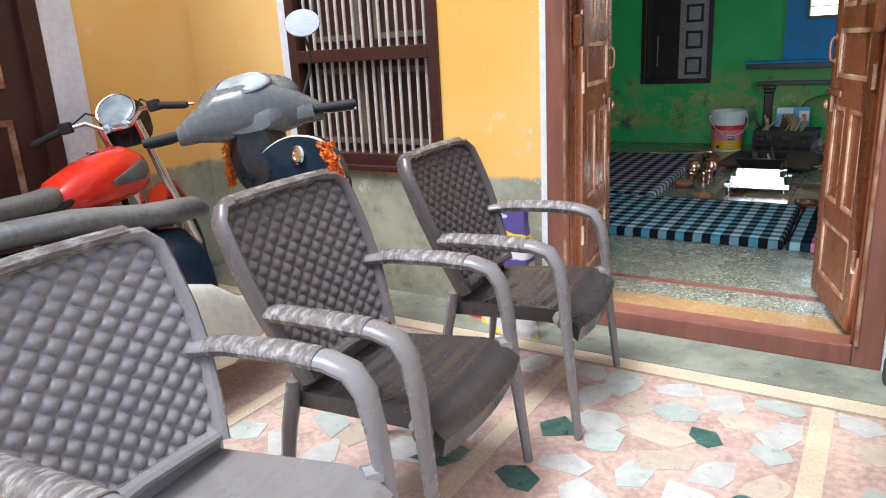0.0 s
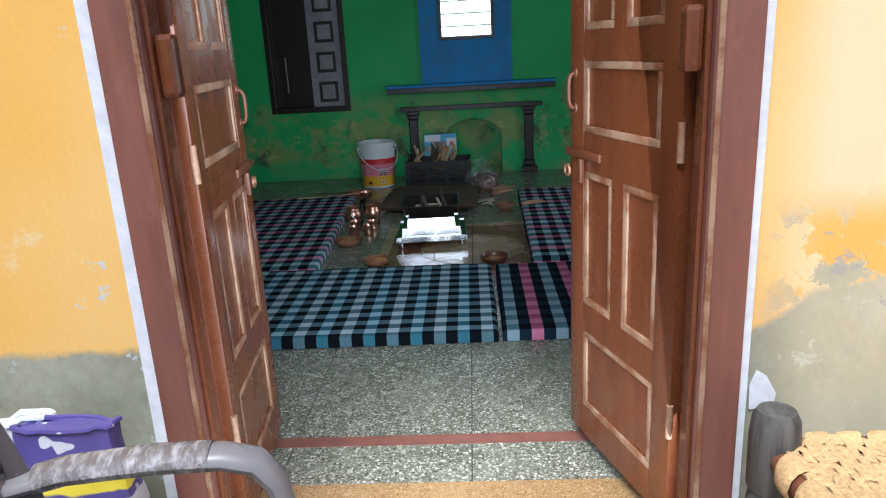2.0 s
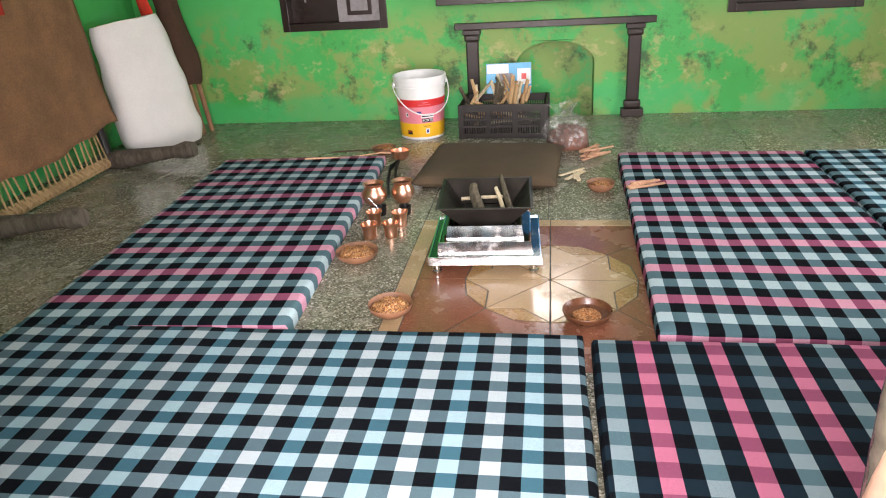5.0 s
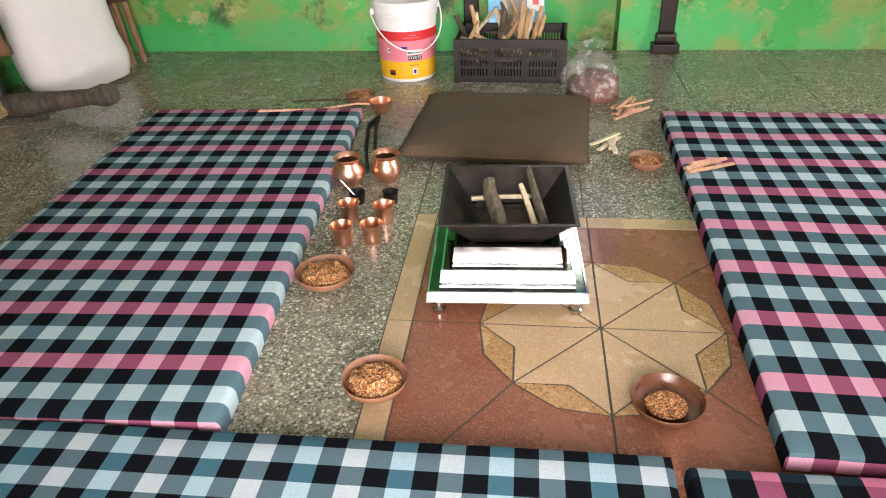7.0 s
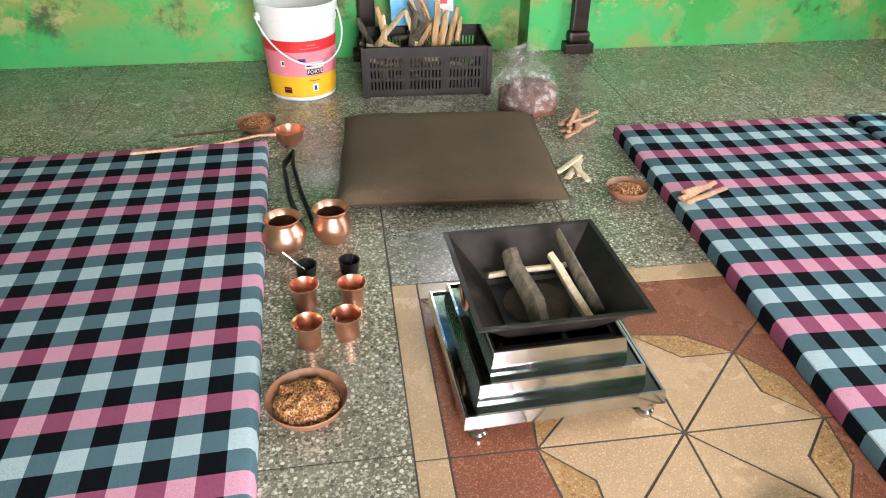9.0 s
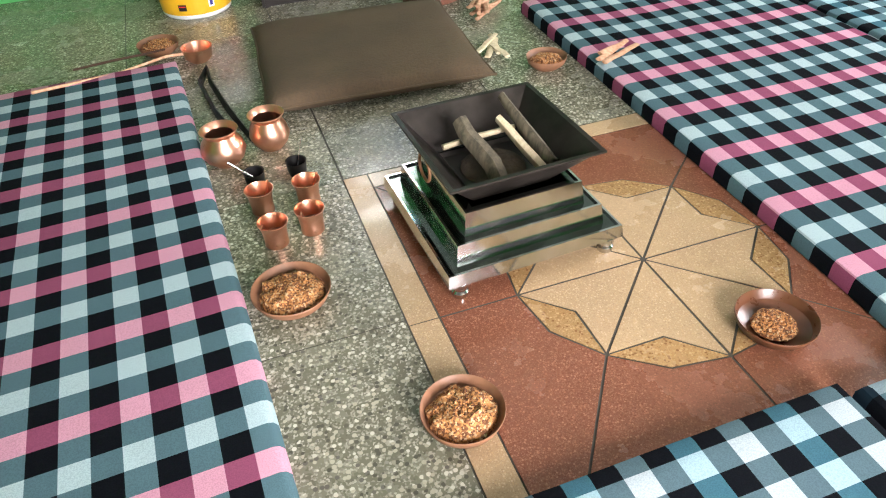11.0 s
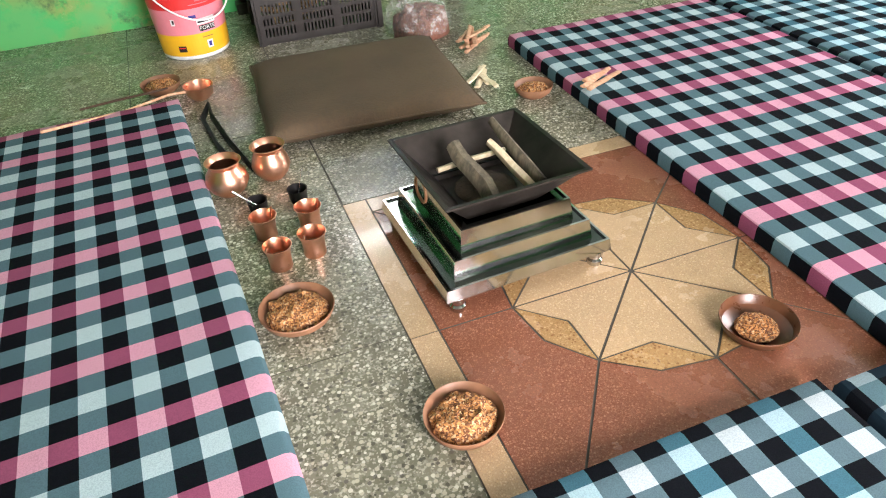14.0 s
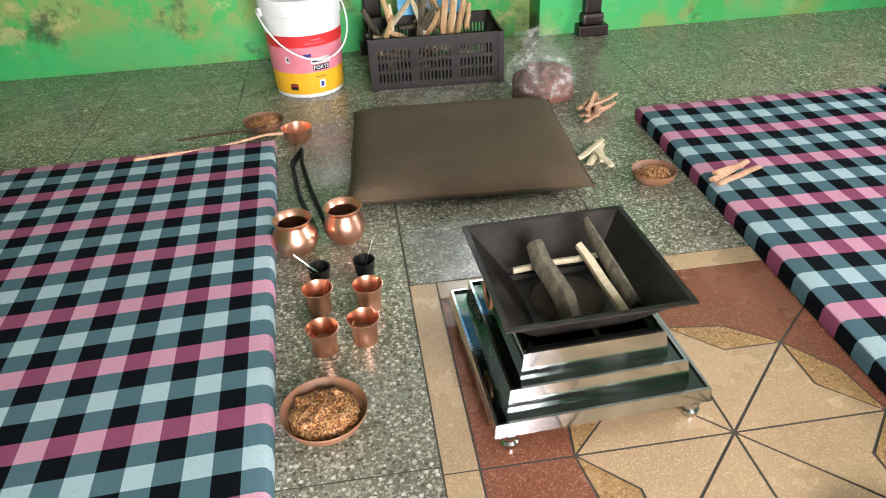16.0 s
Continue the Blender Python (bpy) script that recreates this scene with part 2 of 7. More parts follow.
MAROON = worn_paint("maroon_gloss_paint", (0.215, 0.085, 0.06), (0.34, 0.17, 0.13), 0.4, 0.6)
DOOR_PAINT = worn_paint("brown_door_paint", (0.155, 0.046, 0.016), (0.24, 0.10, 0.05), 0.27, 0.3)
def worn_moulding():
    n = Nodes("worn_door_moulding", 0.45)
    c = n.mix(n.step(n.noise(9.0, 6.0, 0.7), 0.38, 0.6), (0.20, 0.075, 0.03), (0.37, 0.23, 0.14))
    n.color(c).bump(n.noise(40, 4.0), 0.15, 0.003)
    return n.m


DOOR_WORN = worn_moulding()
DARK_WOOD = plain("dark_brown_paint", (0.05, 0.017, 0.012), 0.4, vary=0.3)
WHITE_BAR = plain("cream_bar_paint", (0.55, 0.51, 0.44), 0.5, vary=0.2)
WHITE_WASH = plain("white_edge_wash", (0.72, 0.73, 0.74), 0.85, vary=0.15)
# Near-black brown; on the window shutters it paints the recess shade.
BACK_WOOD = plain("near_black_brown_paint", (0.018, 0.008, 0.006), 0.4, vary=0.3)
CEILING_M = plain("whitewashed_wall", (0.68, 0.70, 0.70), 0.9)
BLUE_PAINT = plain("blue_niche_paint", (0.02, 0.22, 0.50), 0.6, vary=0.25, grain=12)
def worn_cement():
    n = Nodes("worn_cement", 0.75)
    c = n.mix(n.step(n.noise(3.0, 6.0, 0.7), 0.3, 0.7), (0.14, 0.15, 0.115), (0.27, 0.285, 0.22))
    c = n.mix(n.math("MULTIPLY", n.step(n.noise(11.0, 7.0, 0.75), 0.55, 0.68), 0.7), c, (0.07, 0.07, 0.055))
    c = n.mix(n.math("MULTIPLY", n.step(n.noise(17.0, 6.0, 0.7), 0.6, 0.7), 0.5), c, (0.36, 0.37, 0.33))
    return n.color(c).bump(n.noise(45.0, 6.0, 0.7), 0.5, 0.008).m


CEMENT = worn_cement()


# ---- mesh tools ----
def part(name, bm, material, parent=None, label="", smooth=False):
    me = bpy.data.meshes.new(name)
    bm.to_mesh(me)
    bm.free()
    for m in (material if isinstance(material, (list, tuple)) else [material]):
        me.materials.append(m)
    if smooth:
        me.shade_smooth()
        me.set_sharp_from_angle(angle=radians(38))
    ob = new(name, me)
    if parent is not None:
        ob.parent = parent
    if label:
        ob["label"] = label
    return ob


def thing(name, label, category, m=None, group="", kind=""):
    ob = new(name)
    ob.empty_display_size = 0.1
    if m is not None:
        ob.matrix_world = m
    return tagged(ob, label, category, group, kind)


def box(bm, x0, x1, y0, y1, z0, z1, bevel=0.0, m=None):
    r = bmesh.ops.create_cube(bm, size=1.0)
    vs = r["verts"]
    for v in vs:
        v.co = Vector((x0 + (v.co.x + 0.5) * (x1 - x0), y0 + (v.co.y + 0.5) * (y1 - y0), z0 + (v.co.z + 0.5) * (z1 - z0)))
    if bevel:
        es = {e for v in vs for e in v.link_edges}
        r = bmesh.ops.bevel(bm, geom=list(es), offset=bevel, segments=2, profile=0.6, affect="EDGES")
        vs = r["verts"]
        seen, todo = set(vs), list(vs)
        while todo:
            v = todo.pop()
            for e in v.link_edges:
                o = e.other_vert(v)
                if o not in seen:
                    seen.add(o)
                    todo.append(o)
        vs = list(seen)
    if m is not None:
        bmesh.ops.transform(bm, matrix=m, verts=vs)
    return vs


def cuboid(*a, **k):
    bm = bmesh.new()
    box(bm, *a, **k)
    return bm


def lathe(bm, profile, seg=32, m=None, cap=True):
    """Turns (radius, height) pairs round z."""
    rings = []
    for r, z in profile:
        if r < 1e-5:
            rings.append([bm.verts.new((0, 0, z))])
        else:
            rings.append([bm.verts.new((r * math.cos(2 * math.pi * i / seg), r * math.sin(2 * math.pi * i / seg), z)) for i in range(seg)])
    for a, b in zip(rings, rings[1:]):
        for i in range(seg):
            j = (i + 1) % seg
            if len(a) == 1 and len(b) > 1:
                bm.faces.new((a[0], b[j], b[i]))
            elif len(b) == 1 and len(a) > 1:
                bm.faces.new((a[i], a[j], b[0]))
            elif len(a) > 1:
                bm.faces.new((a[i], a[j], b[j], b[i]))
    vs = [v for r in rings for v in r]
    bmesh.ops.recalc_face_normals(bm, faces=list({f for v in vs for f in v.link_faces}))
    if m is not None:
        bmesh.ops.transform(bm, matrix=m, verts=vs)
    return vs


def tube(bm, pts, radius, seg=10, closed=False, flat=1.0, side=None):
    """Sweeps a round or flattened section along points; radius is a number or one for each point. flat squeezes it along side's normal."""
    pts = [Vector(p) for p in pts]
    n = len(pts)
    rad = radius if isinstance(radius, (list, tuple)) else [radius] * n
    rings, up = [], None
    for i, p in enumerate(pts):
        a, b = pts[(i - 1) % n if closed else max(i - 1, 0)], pts[(i + 1) % n if closed else min(i + 1, n - 1)]
        d = (b - a).normalized()
        if side is not None:
            u = Vector(side) - d * d.dot(Vector(side))
        else:
            u = up - d * d.dot(up) if up is not None else d.orthogonal()
        if u.length < 1e-6:
            u = d.orthogonal()
        u.normalize()
        up = u
        w = d.cross(u)
        rings.append([bm.verts.new(p + rad[i] * (math.cos(2 * math.pi * k / seg) * u + flat * math.sin(2 * math.pi * k / seg) * w)) for k in range(seg)])
    pairs = list(zip(rings, rings[1:])) + ([(rings[-1], rings[0])] if closed else [])
    for a, b in pairs:
        for k in range(seg):
            j = (k + 1) % seg
            bm.faces.new((a[k], a[j], b[j], b[k]))
    if not closed:
        bm.faces.new(rings[0][::-1])
        bm.faces.new(rings[-1])
    vs = [v for r in rings for v in r]
    bmesh.ops.recalc_face_normals(bm, faces=list({f for v in vs for f in v.link_faces}))
    return vs


def slab(bm, ring, z0, z1):
    """A flat piece with the outline ring (x, y) between two heights."""
    lo, hi = [bm.verts.new((x, y, z0)) for x, y in ring], [bm.verts.new((x, y, z1)) for x, y in ring]
    n = len(ring)
    fs = [bm.faces.new(hi), bm.faces.new(lo[::-1])]
    fs += [bm.faces.new((lo[i], lo[(i + 1) % n], hi[(i + 1) % n], hi[i])) for i in range(n)]
    bmesh.ops.recalc_face_normals(bm, faces=fs)
    return lo + hi


def structure(name, bm, material, label="", category="", smooth=False):
    return tagged(part(name, bm, material, None, label, smooth), label, category, kind="structure")


FLOOR, OUT_Y, IN_Y, BACK_Y, LEFT_X, RIGHT_X, TOP = 0.045, 2.98, 3.23, 8.65, -3.70, 2.45, 3.0
DOOR_L, DOOR_R, DOOR_TOP = -1.245, 0.125, 2.12


def wall_with_holes(bm, x0, x1, y0, y1, z0, z1, holes):
    """A wall along x from y0 to y1, cut by openings (xa, xb, za, zb) in order of x."""
    x = x0
    for xa, xb, za, zb in holes:
        box(bm, x, xa, y0, y1, z0, z1)
        if za > z0:
            box(bm, xa, xb, y0, y1, z0, za)
        if zb < z1:
            box(bm, xa, xb, y0, y1, zb, z1)
        x = xb
    box(bm, x, x1, y0, y1, z0, z1)


# ---- outside ground, walls ----
bm = bmesh.new()
box(bm, -40, 40, -40, 60, -0.3, -0.07)
box(bm, -3.74, 3.8, -6.2, OUT_Y + 0.01, -0.2, -0.014)
structure("ground", bm, CEMENT, "worn grey cement courtyard ground", "ground")
WG = (-2.76, -1.80, 0.70, 2.0)
# Unseen high opening, inferred and added for bright reflections on the steel trays.
UNSEEN_VENT = (0.16, 1.05, 2.38, 2.86)
WR = (5.45, 6.85, 0.70, 2.0)
bm = bmesh.new()
wall_with_holes(bm, -3.95, 2.7, OUT_Y, OUT_Y + 0.12, -0.25, 3.3, [WG, (DOOR_L, DOOR_R, -0.25, DOOR_TOP), UNSEEN_VENT])
structure("wall_front_outside", bm, YELLOW, "yellow limewashed wall, flaking to grey cement at its foot", "wall")
bm = bmesh.new()
wall_with_holes(bm, LEFT_X, RIGHT_X, OUT_Y + 0.12, IN_Y, FLOOR - 0.05, TOP, [WG, (DOOR_L, DOOR_R, FLOOR - 0.05, DOOR_TOP), UNSEEN_VENT])
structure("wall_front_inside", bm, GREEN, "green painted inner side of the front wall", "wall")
SIDE_X = -3.54
bm = bmesh.new()
box(bm, SIDE_X - 0.2, SIDE_X, -6.0, 0.95, -0.02, 3.3)
box(bm, SIDE_X - 0.2, SIDE_X, 0.95, 2.07, 2.1, 3.3)
box(bm, SIDE_X - 0.2, SIDE_X, 2.07, OUT_Y, -0.02, 3.3)
structure("wall_side_outside", bm, YELLOW, "yellow limewashed side wall of the verandah", "wall")
# Unseen walls added to close the courtyard, white to keep bounce light neutral.
bm = cuboid(3.6, 3.8, -6.0, OUT_Y, -0.02, 2.4)
structure("wall_courtyard_east", bm, CEILING_M, "unseen courtyard wall, added white for neutral bounce light", "wall")
bm = cuboid(-3.74, 3.8, -6.2, -6.0, -0.02, 2.2)
structure("wall_courtyard_south", bm, CEILING_M, "unseen courtyard wall, added white for neutral bounce light", "wall")
# ---- room shell ----
bm = cuboid(LEFT_X, RIGHT_X, IN_Y - 0.13, BACK_Y, -0.06, FLOOR - 0.002)
structure("floor", bm, JOINT, "dark jointing bed under the terrazzo slabs", "floor")
WB, WC = (-2.51, -1.70, 0.735, 2.0), (0.70, 1.57, 0.74, 2.0)
ARCH = (-0.76, -0.19, 0.60)
bm = bmesh.new()
wall_with_holes(bm, LEFT_X, RIGHT_X, BACK_Y, BACK_Y + 0.22, -0.05, TOP, [WB, (ARCH[0], ARCH[1], -0.05, TOP), WC])
VENT = (-0.755, -0.25, 1.39, 1.98)
box(bm, ARCH[0], ARCH[1], BACK_Y, BACK_Y + 0.22, ARCH[2], VENT[2])
box(bm, ARCH[0], ARCH[1], BACK_Y, BACK_Y + 0.22, VENT[3], TOP)
box(bm, VENT[1], ARCH[1], BACK_Y, BACK_Y + 0.22, VENT[2], VENT[3])
box(bm, ARCH[0], VENT[0], BACK_Y, BACK_Y + 0.22, VENT[2], VENT[3])
# rounded top of the hearth opening
cx, rx = (ARCH[0] + ARCH[1]) / 2, (ARCH[1] - ARCH[0]) / 2
for s in (-1, 1):
    ring = [(cx + s * rx, ARCH[2] + 0.001)]
    for k in range(9):
        a = k / 8 * math.pi / 2
        ring.append((cx + s * rx * math.cos(a), ARCH[2] - 0.17 + 0.165 * math.sin(a)))
    a_v = [bm.verts.new((x, BACK_Y, z)) for x, z in ring]
    b_v = [bm.verts.new((x, BACK_Y + 0.22, z)) for x, z in ring]
    fs = [bm.faces.new(a_v), bm.faces.new(b_v[::-1])] + [bm.faces.new((a_v[i], b_v[i], b_v[(i + 1) % len(ring)], a_v[(i + 1) % len(ring)])) for i in range(len(ring))]
    bmesh.ops.recalc_face_normals(bm, faces=fs)
box(bm, ARCH[0] - 0.1, ARCH[1] + 0.1, BACK_Y + 0.22, BACK_Y + 0.3, -0.05, ARCH[2] + 0.1)
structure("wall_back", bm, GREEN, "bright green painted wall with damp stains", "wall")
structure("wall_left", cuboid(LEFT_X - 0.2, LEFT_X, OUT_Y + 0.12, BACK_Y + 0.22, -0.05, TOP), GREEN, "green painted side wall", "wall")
bm = bmesh.new()
for y0, y1, z0, z1 in ((OUT_Y + 0.12, WR[0], -0.05, TOP), (WR[1], BACK_Y + 0.22, -0.05, TOP), (WR[0], WR[1], -0.05, WR[2]), (WR[0], WR[1], WR[3], TOP)):
    box(bm, RIGHT_X, RIGHT_X + 0.2, y0, y1, z0, z1)
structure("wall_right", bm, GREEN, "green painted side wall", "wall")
structure("ceiling", cuboid(LEFT_X - 0.2, RIGHT_X + 0.2, OUT_Y + 0.12, BACK_Y + 0.3, TOP, TOP + 0.15), CEILING_M, "whitewashed room ceiling", "ceiling")

# ---- door frame and threshold ----
frame_ob = thing("door_1", "maroon painted wooden door frame with a raised sill, its two leaves open", "door", kind="structure")
for x0, x1 in ((DOOR_L, DOOR_L + 0.10), (DOOR_R - 0.10, DOOR_R)):
    part("door_jamb", cuboid(x0, x1, OUT_Y - 0.015, OUT_Y + 0.10, 0.0, DOOR_TOP, bevel=0.006), MAROON, frame_ob)
part("door_head", cuboid(DOOR_L + 0.10, DOOR_R - 0.10, OUT_Y - 0.015, OUT_Y + 0.10, DOOR_TOP - 0.1, DOOR_TOP, bevel=0.006), MAROON, frame_ob)
for x0, x1 in ((DOOR_L + 0.082, DOOR_L + 0.096), (DOOR_R - 0.096, DOOR_R - 0.082)):
    part("jamb_bead", cuboid(x0, x1, OUT_Y - 0.022, OUT_Y - 0.0155, 0.09, DOOR_TOP - 0.1, bevel=0.003), DOOR_WORN, frame_ob)
for x0, x1 in ((DOOR_L + 0.1005, DOOR_L + 0.112), (DOOR_R - 0.112, DOOR_R - 0.1005)):
    part("door_stop", cuboid(x0, x1, OUT_Y + 0.005, OUT_Y + 0.055, 0.089, DOOR_TOP - 0.1, bevel=0.003), DOOR_PAINT, frame_ob)
for x0, x1 in ((DOOR_L + 0.1125, DOOR_L + 0.152), (DOOR_R - 0.152, DOOR_R - 0.1125)):
    part("pivot_block", cuboid(x0, x1, OUT_Y + 0.015, OUT_Y + 0.06, 1.25, 1.385, bevel=0.012), DOOR_PAINT, frame_ob, "rounded wooden pivot block")
part("door_sill", cuboid(DOOR_L + 0.10, DOOR_R - 0.10, OUT_Y - 0.015, OUT_Y + 0.10, 0.0, 0.088, bevel=0.008), MAROON, frame_ob)


def door_leaf(name, width, flip, m, label):
    """A panelled leaf hinged at its origin, reaching along +x; the face shown outside looks to -y."""
    ob = thing(name, label, "door", m)
    t, h = 0.036, DOOR_TOP - 0.115 - 0.10
    z0 = 0.0
    stile = 0.085
    bm = bmesh.new()
    for x0, x1 in ((0.0, stile), (width - stile, width)):
        box(bm, x0, x1, -t / 2, t / 2, z0, z0 + h, bevel=0.004)
    bands = [(0.0, 0.10), (0.36, 0.45), (0.86, 0.97), (1.17, 1.25), (h - 0.10, h)]
    for a, b in bands:
        box(bm, stile, width - stile, -t / 2 + 0.001, t / 2 - 0.001, a, b)
    body = part("leaf_frame", bm, DOOR_PAINT, ob, smooth=True)
    panels = []
    for i, ((_, a), (b, _2)) in enumerate(zip(bands, bands[1:])):
        if i in (1, 3):
            mid = width / 2
            panels += [(stile, mid - 0.03, a, b), (mid + 0.03, width - stile, a, b)]
            part("mullion", cuboid(mid - 0.03, mid + 0.03, -t / 2 + 0.001, t / 2 - 0.001, a, b), DOOR_PAINT, ob)
        else:
            panels.append((stile, width - stile, a, b))
    for x0, x1, a, b in panels:
        p = part("panel", cuboid(x0 - 0.004, x1 + 0.004, -0.009, 0.009, a - 0.004, b + 0.004), DOOR_PAINT, ob)
        bm = bmesh.new()
        for s in (-1, 1):
            y0, y1 = sorted((s * 0.009, s * 0.016))
            w = 0.021
            for q in ((x0, x1, a, a + w), (x0, x1, b - w, b), (x0, x0 + w, a + w, b - w), (x1 - w, x1, a + w, b - w)):
                box(bm, q[0], q[1], y0, y1, q[2], q[3], bevel=0.003)
        part("moulding", bm, DOOR_WORN, p, "worn pale edge of the moulding", smooth=True)
    # pull handle, hasp and bolt
    s = -1
    hx = width - 0.03
    bm = bmesh.new()
    tube(bm, [(hx, s * t / 2, 1.035), (hx, s * (t / 2 + 0.013), 1.04), (hx, s * (t / 2 + 0.019), 1.054), (hx, s * (t / 2 + 0.020), 1.085), (hx, s * (t / 2 + 0.019), 1.116), (hx, s * (t / 2 + 0.013), 1.13), (hx, s * t / 2, 1.135)], 0.0062, 10)
    for z in (1.035, 1.135):
        lathe(bm, [(0.0, 0.0), (0.016, 0.0), (0.014, 0.004), (0.0, 0.005)], 14, pose(hx, s * t / 2, z, 90 if s < 0 else -90, 0, 0))
    part("pull_handle", bm, HANDLE_M, ob, "painted iron pull handle", smooth=True)
    bm = bmesh.new()
    box(bm, width - 0.2, width + 0.012, s * t / 2 - 0.013, s * t / 2 - 0.002, 0.897, 0.921, bevel=0.004)
    box(bm, width - 0.098, width - 0.078, s * t / 2 - 0.018, s * t / 2 - 0.002, 0.825, 0.895, bevel=0.004)
    part("hasp", bm, HANDLE_M, ob, "iron hasp under layers of paint", smooth=True)
    bm = bmesh.new()
    tube(bm, [(width - 0.0 + 0.016 * math.cos(k * math.pi / 6), s * (t / 2 + 0.010), 0.85 + 0.016 * math.sin(k * math.pi / 6)) for k in range(12)], 0.005, 6, closed=True)
    part("ring", bm, BRASS, ob, "small iron ring", smooth=True)
    for z in (0.25, 0.95, 1.6):
        bm = bmesh.new()
        lathe(bm, [(0.0, z), (0.009, z), (0.009, z + 0.09), (0.0, z + 0.09)], 10, pose(0.0, -t / 2, 0))
        part("hinge", bm, DOOR_WORN, ob, smooth=True)
    return ob


HANDLE_M = plain("painted_iron", (0.13, 0.043, 0.018), 0.35, 0.0)
BRASS = plain("aged_brass", (0.36, 0.17, 0.09), 0.45, 0.5)
hinge_r, edge_r = Vector((0.012, 3.07, 0.10)), Vector((-0.160, 3.60, 0.10))
ang = math.degrees(math.atan2(edge_r.y - hinge_r.y, edge_r.x - hinge_r.x))
door_leaf("door_leaf", 0.56, False, Matrix.Translation(hinge_r) @ pose(0, 0, 0, 0, 0, ang) @ Matrix.Diagonal((1, -1, 1, 1)), "brown painted panelled door leaf, opened inwards, with a hasp")
hinge_l = Vector((-1.132, 3.07, 0.10))
door_leaf("door_leaf", 0.56, True, Matrix.Translation(hinge_l) @ pose(0, 0, 0, 0, 0, 96), "dark brown panelled door leaf, opened inwards, with a hasp")


# ---- barred window beside the door ----
SHUTTER_EDGE = plain("worn_shutter_edge", (0.16, 0.11, 0.075), 0.6, vary=0.3)
def grille_window(name, label, hole, shut, m=None):
    ob = thing(name, label, "window", m, kind="structure")
    x0, x1, z0, z1 = hole
    w = 0.06
    for a in ((x0, x0 + w, z0, z1), (x1 - w, x1, z0, z1), (x0 + w, x1 - w, z0, z0 + w), (x0 + w, x1 - w, z1 - w, z1), (x0 + w, x1 - w, 1.235, 1.30)):
        part("window_frame", cuboid(a[0], a[1], OUT_Y - 0.012, OUT_Y + 0.09, a[2], a[3], bevel=0.004), DARK_WOOD, ob)
    for lo, hi in ((z0 + w, 1.235), (1.30, z1 - w)):
        n = 15
        for i in range(n):
            x = x0 + w + (i + 0.7) / (n + 0.4) * (x1 - x0 - 2 * w)
            bm = bmesh.new()
            tube(bm, [(x, OUT_Y + 0.035, lo), (x, OUT_Y + 0.035, hi)], 0.0085, 8)
            part("bar", bm, WHITE_BAR, ob, smooth=True)
    for xa, xb in ((x0 + w, (x0 + x1) / 2 - 0.006), ((x0 + x1) / 2 + 0.006, x1 - w)) if shut else ():
        sh = part("shutter", cuboid(xa, xb, OUT_Y + 0.09, OUT_Y + 0.12, z0 + w, z1 - w, bevel=0.004), DARK_WOOD, ob)
        bm = bmesh.new()
        for a, b in ((z0 + 0.10, 1.20), (1.34, z1 - 0.12)):
            for q in ((xa + 0.04, xa + 0.075, a, b), (xb - 0.075, xb - 0.04, a, b), (xa + 0.075, xb - 0.075, a, a + 0.03), (xa + 0.075, xb - 0.075, b - 0.03, b)):
                box(bm, q[0], q[1], OUT_Y + 0.078, OUT_Y + 0.09, q[2], q[3])
        part("shutter_moulding", bm, SHUTTER_EDGE, sh)
    part("window_sill", cuboid(x0 - 0.03, x1 + 0.03, OUT_Y - 0.03, OUT_Y + 0.02, z0 - 0.03, z0, bevel=0.006), DARK_WOOD, ob)


grille_window("window_1", "barred window in a dark brown frame with closed wooden shutters", WG, True)
grille_window("window_4", "open barred window in a dark brown frame", WR, False, pose(RIGHT_X + 0.18 + OUT_Y, 0, 0, 0, 0, 90))
structure("trim_window", cuboid(WG[0] - 0.055, WG[0], OUT_Y - 0.006, OUT_Y + 0.02, 0.72, 2.05), WHITE_WASH, "whitewashed band beside the window", "trim")
structure("trim_door_left", cuboid(DOOR_L - 0.03, DOOR_L, OUT_Y - 0.008, OUT_Y + 0.02, 0.0, 2.14), WHITE_WASH, "whitewashed plaster edge of the door", "trim")
structure("trim_door_right", cuboid(DOOR_R, DOOR_R + 0.018, OUT_Y - 0.008, OUT_Y + 0.02, 0.0, 2.14), WHITE_WASH, "whitewashed plaster edge of the door", "trim")
structure("trim_side_door", cuboid(SIDE_X - 0.02, SIDE_X + 0.006, 2.07, 2.25, -0.01, 2.3), WHITE_WASH, "whitewashed band beside the side door", "trim")
# brown door in the side wall
side = thing("door_2", "closed dark brown panelled door in the side wall", "door", kind="structure")
part("door_leaf", cuboid(SIDE_X - 0.08, SIDE_X - 0.035, 0.95, 2.07, 0.0, 2.1), DARK_WOOD, side)
part("door_jamb", cuboid(SIDE_X - 0.09, SIDE_X + 0.012, 1.98, 2.07, 0.0, 2.1, bevel=0.004), DARK_WOOD, side)
bm = bmesh.new()
for a, b in ((0.2, 1.05), (1.2, 1.95)):
    for q in ((1.02, 1.05, a, b), (1.83, 1.86, a, b), (1.05, 1.83, a, a + 0.03), (1.05, 1.83, b - 0.03, b)):
        box(bm, SIDE_X - 0.035, SIDE_X - 0.02, q[0], q[1], q[2], q[3], bevel=0.003)
part("moulding", bm, DOOR_WORN, side)


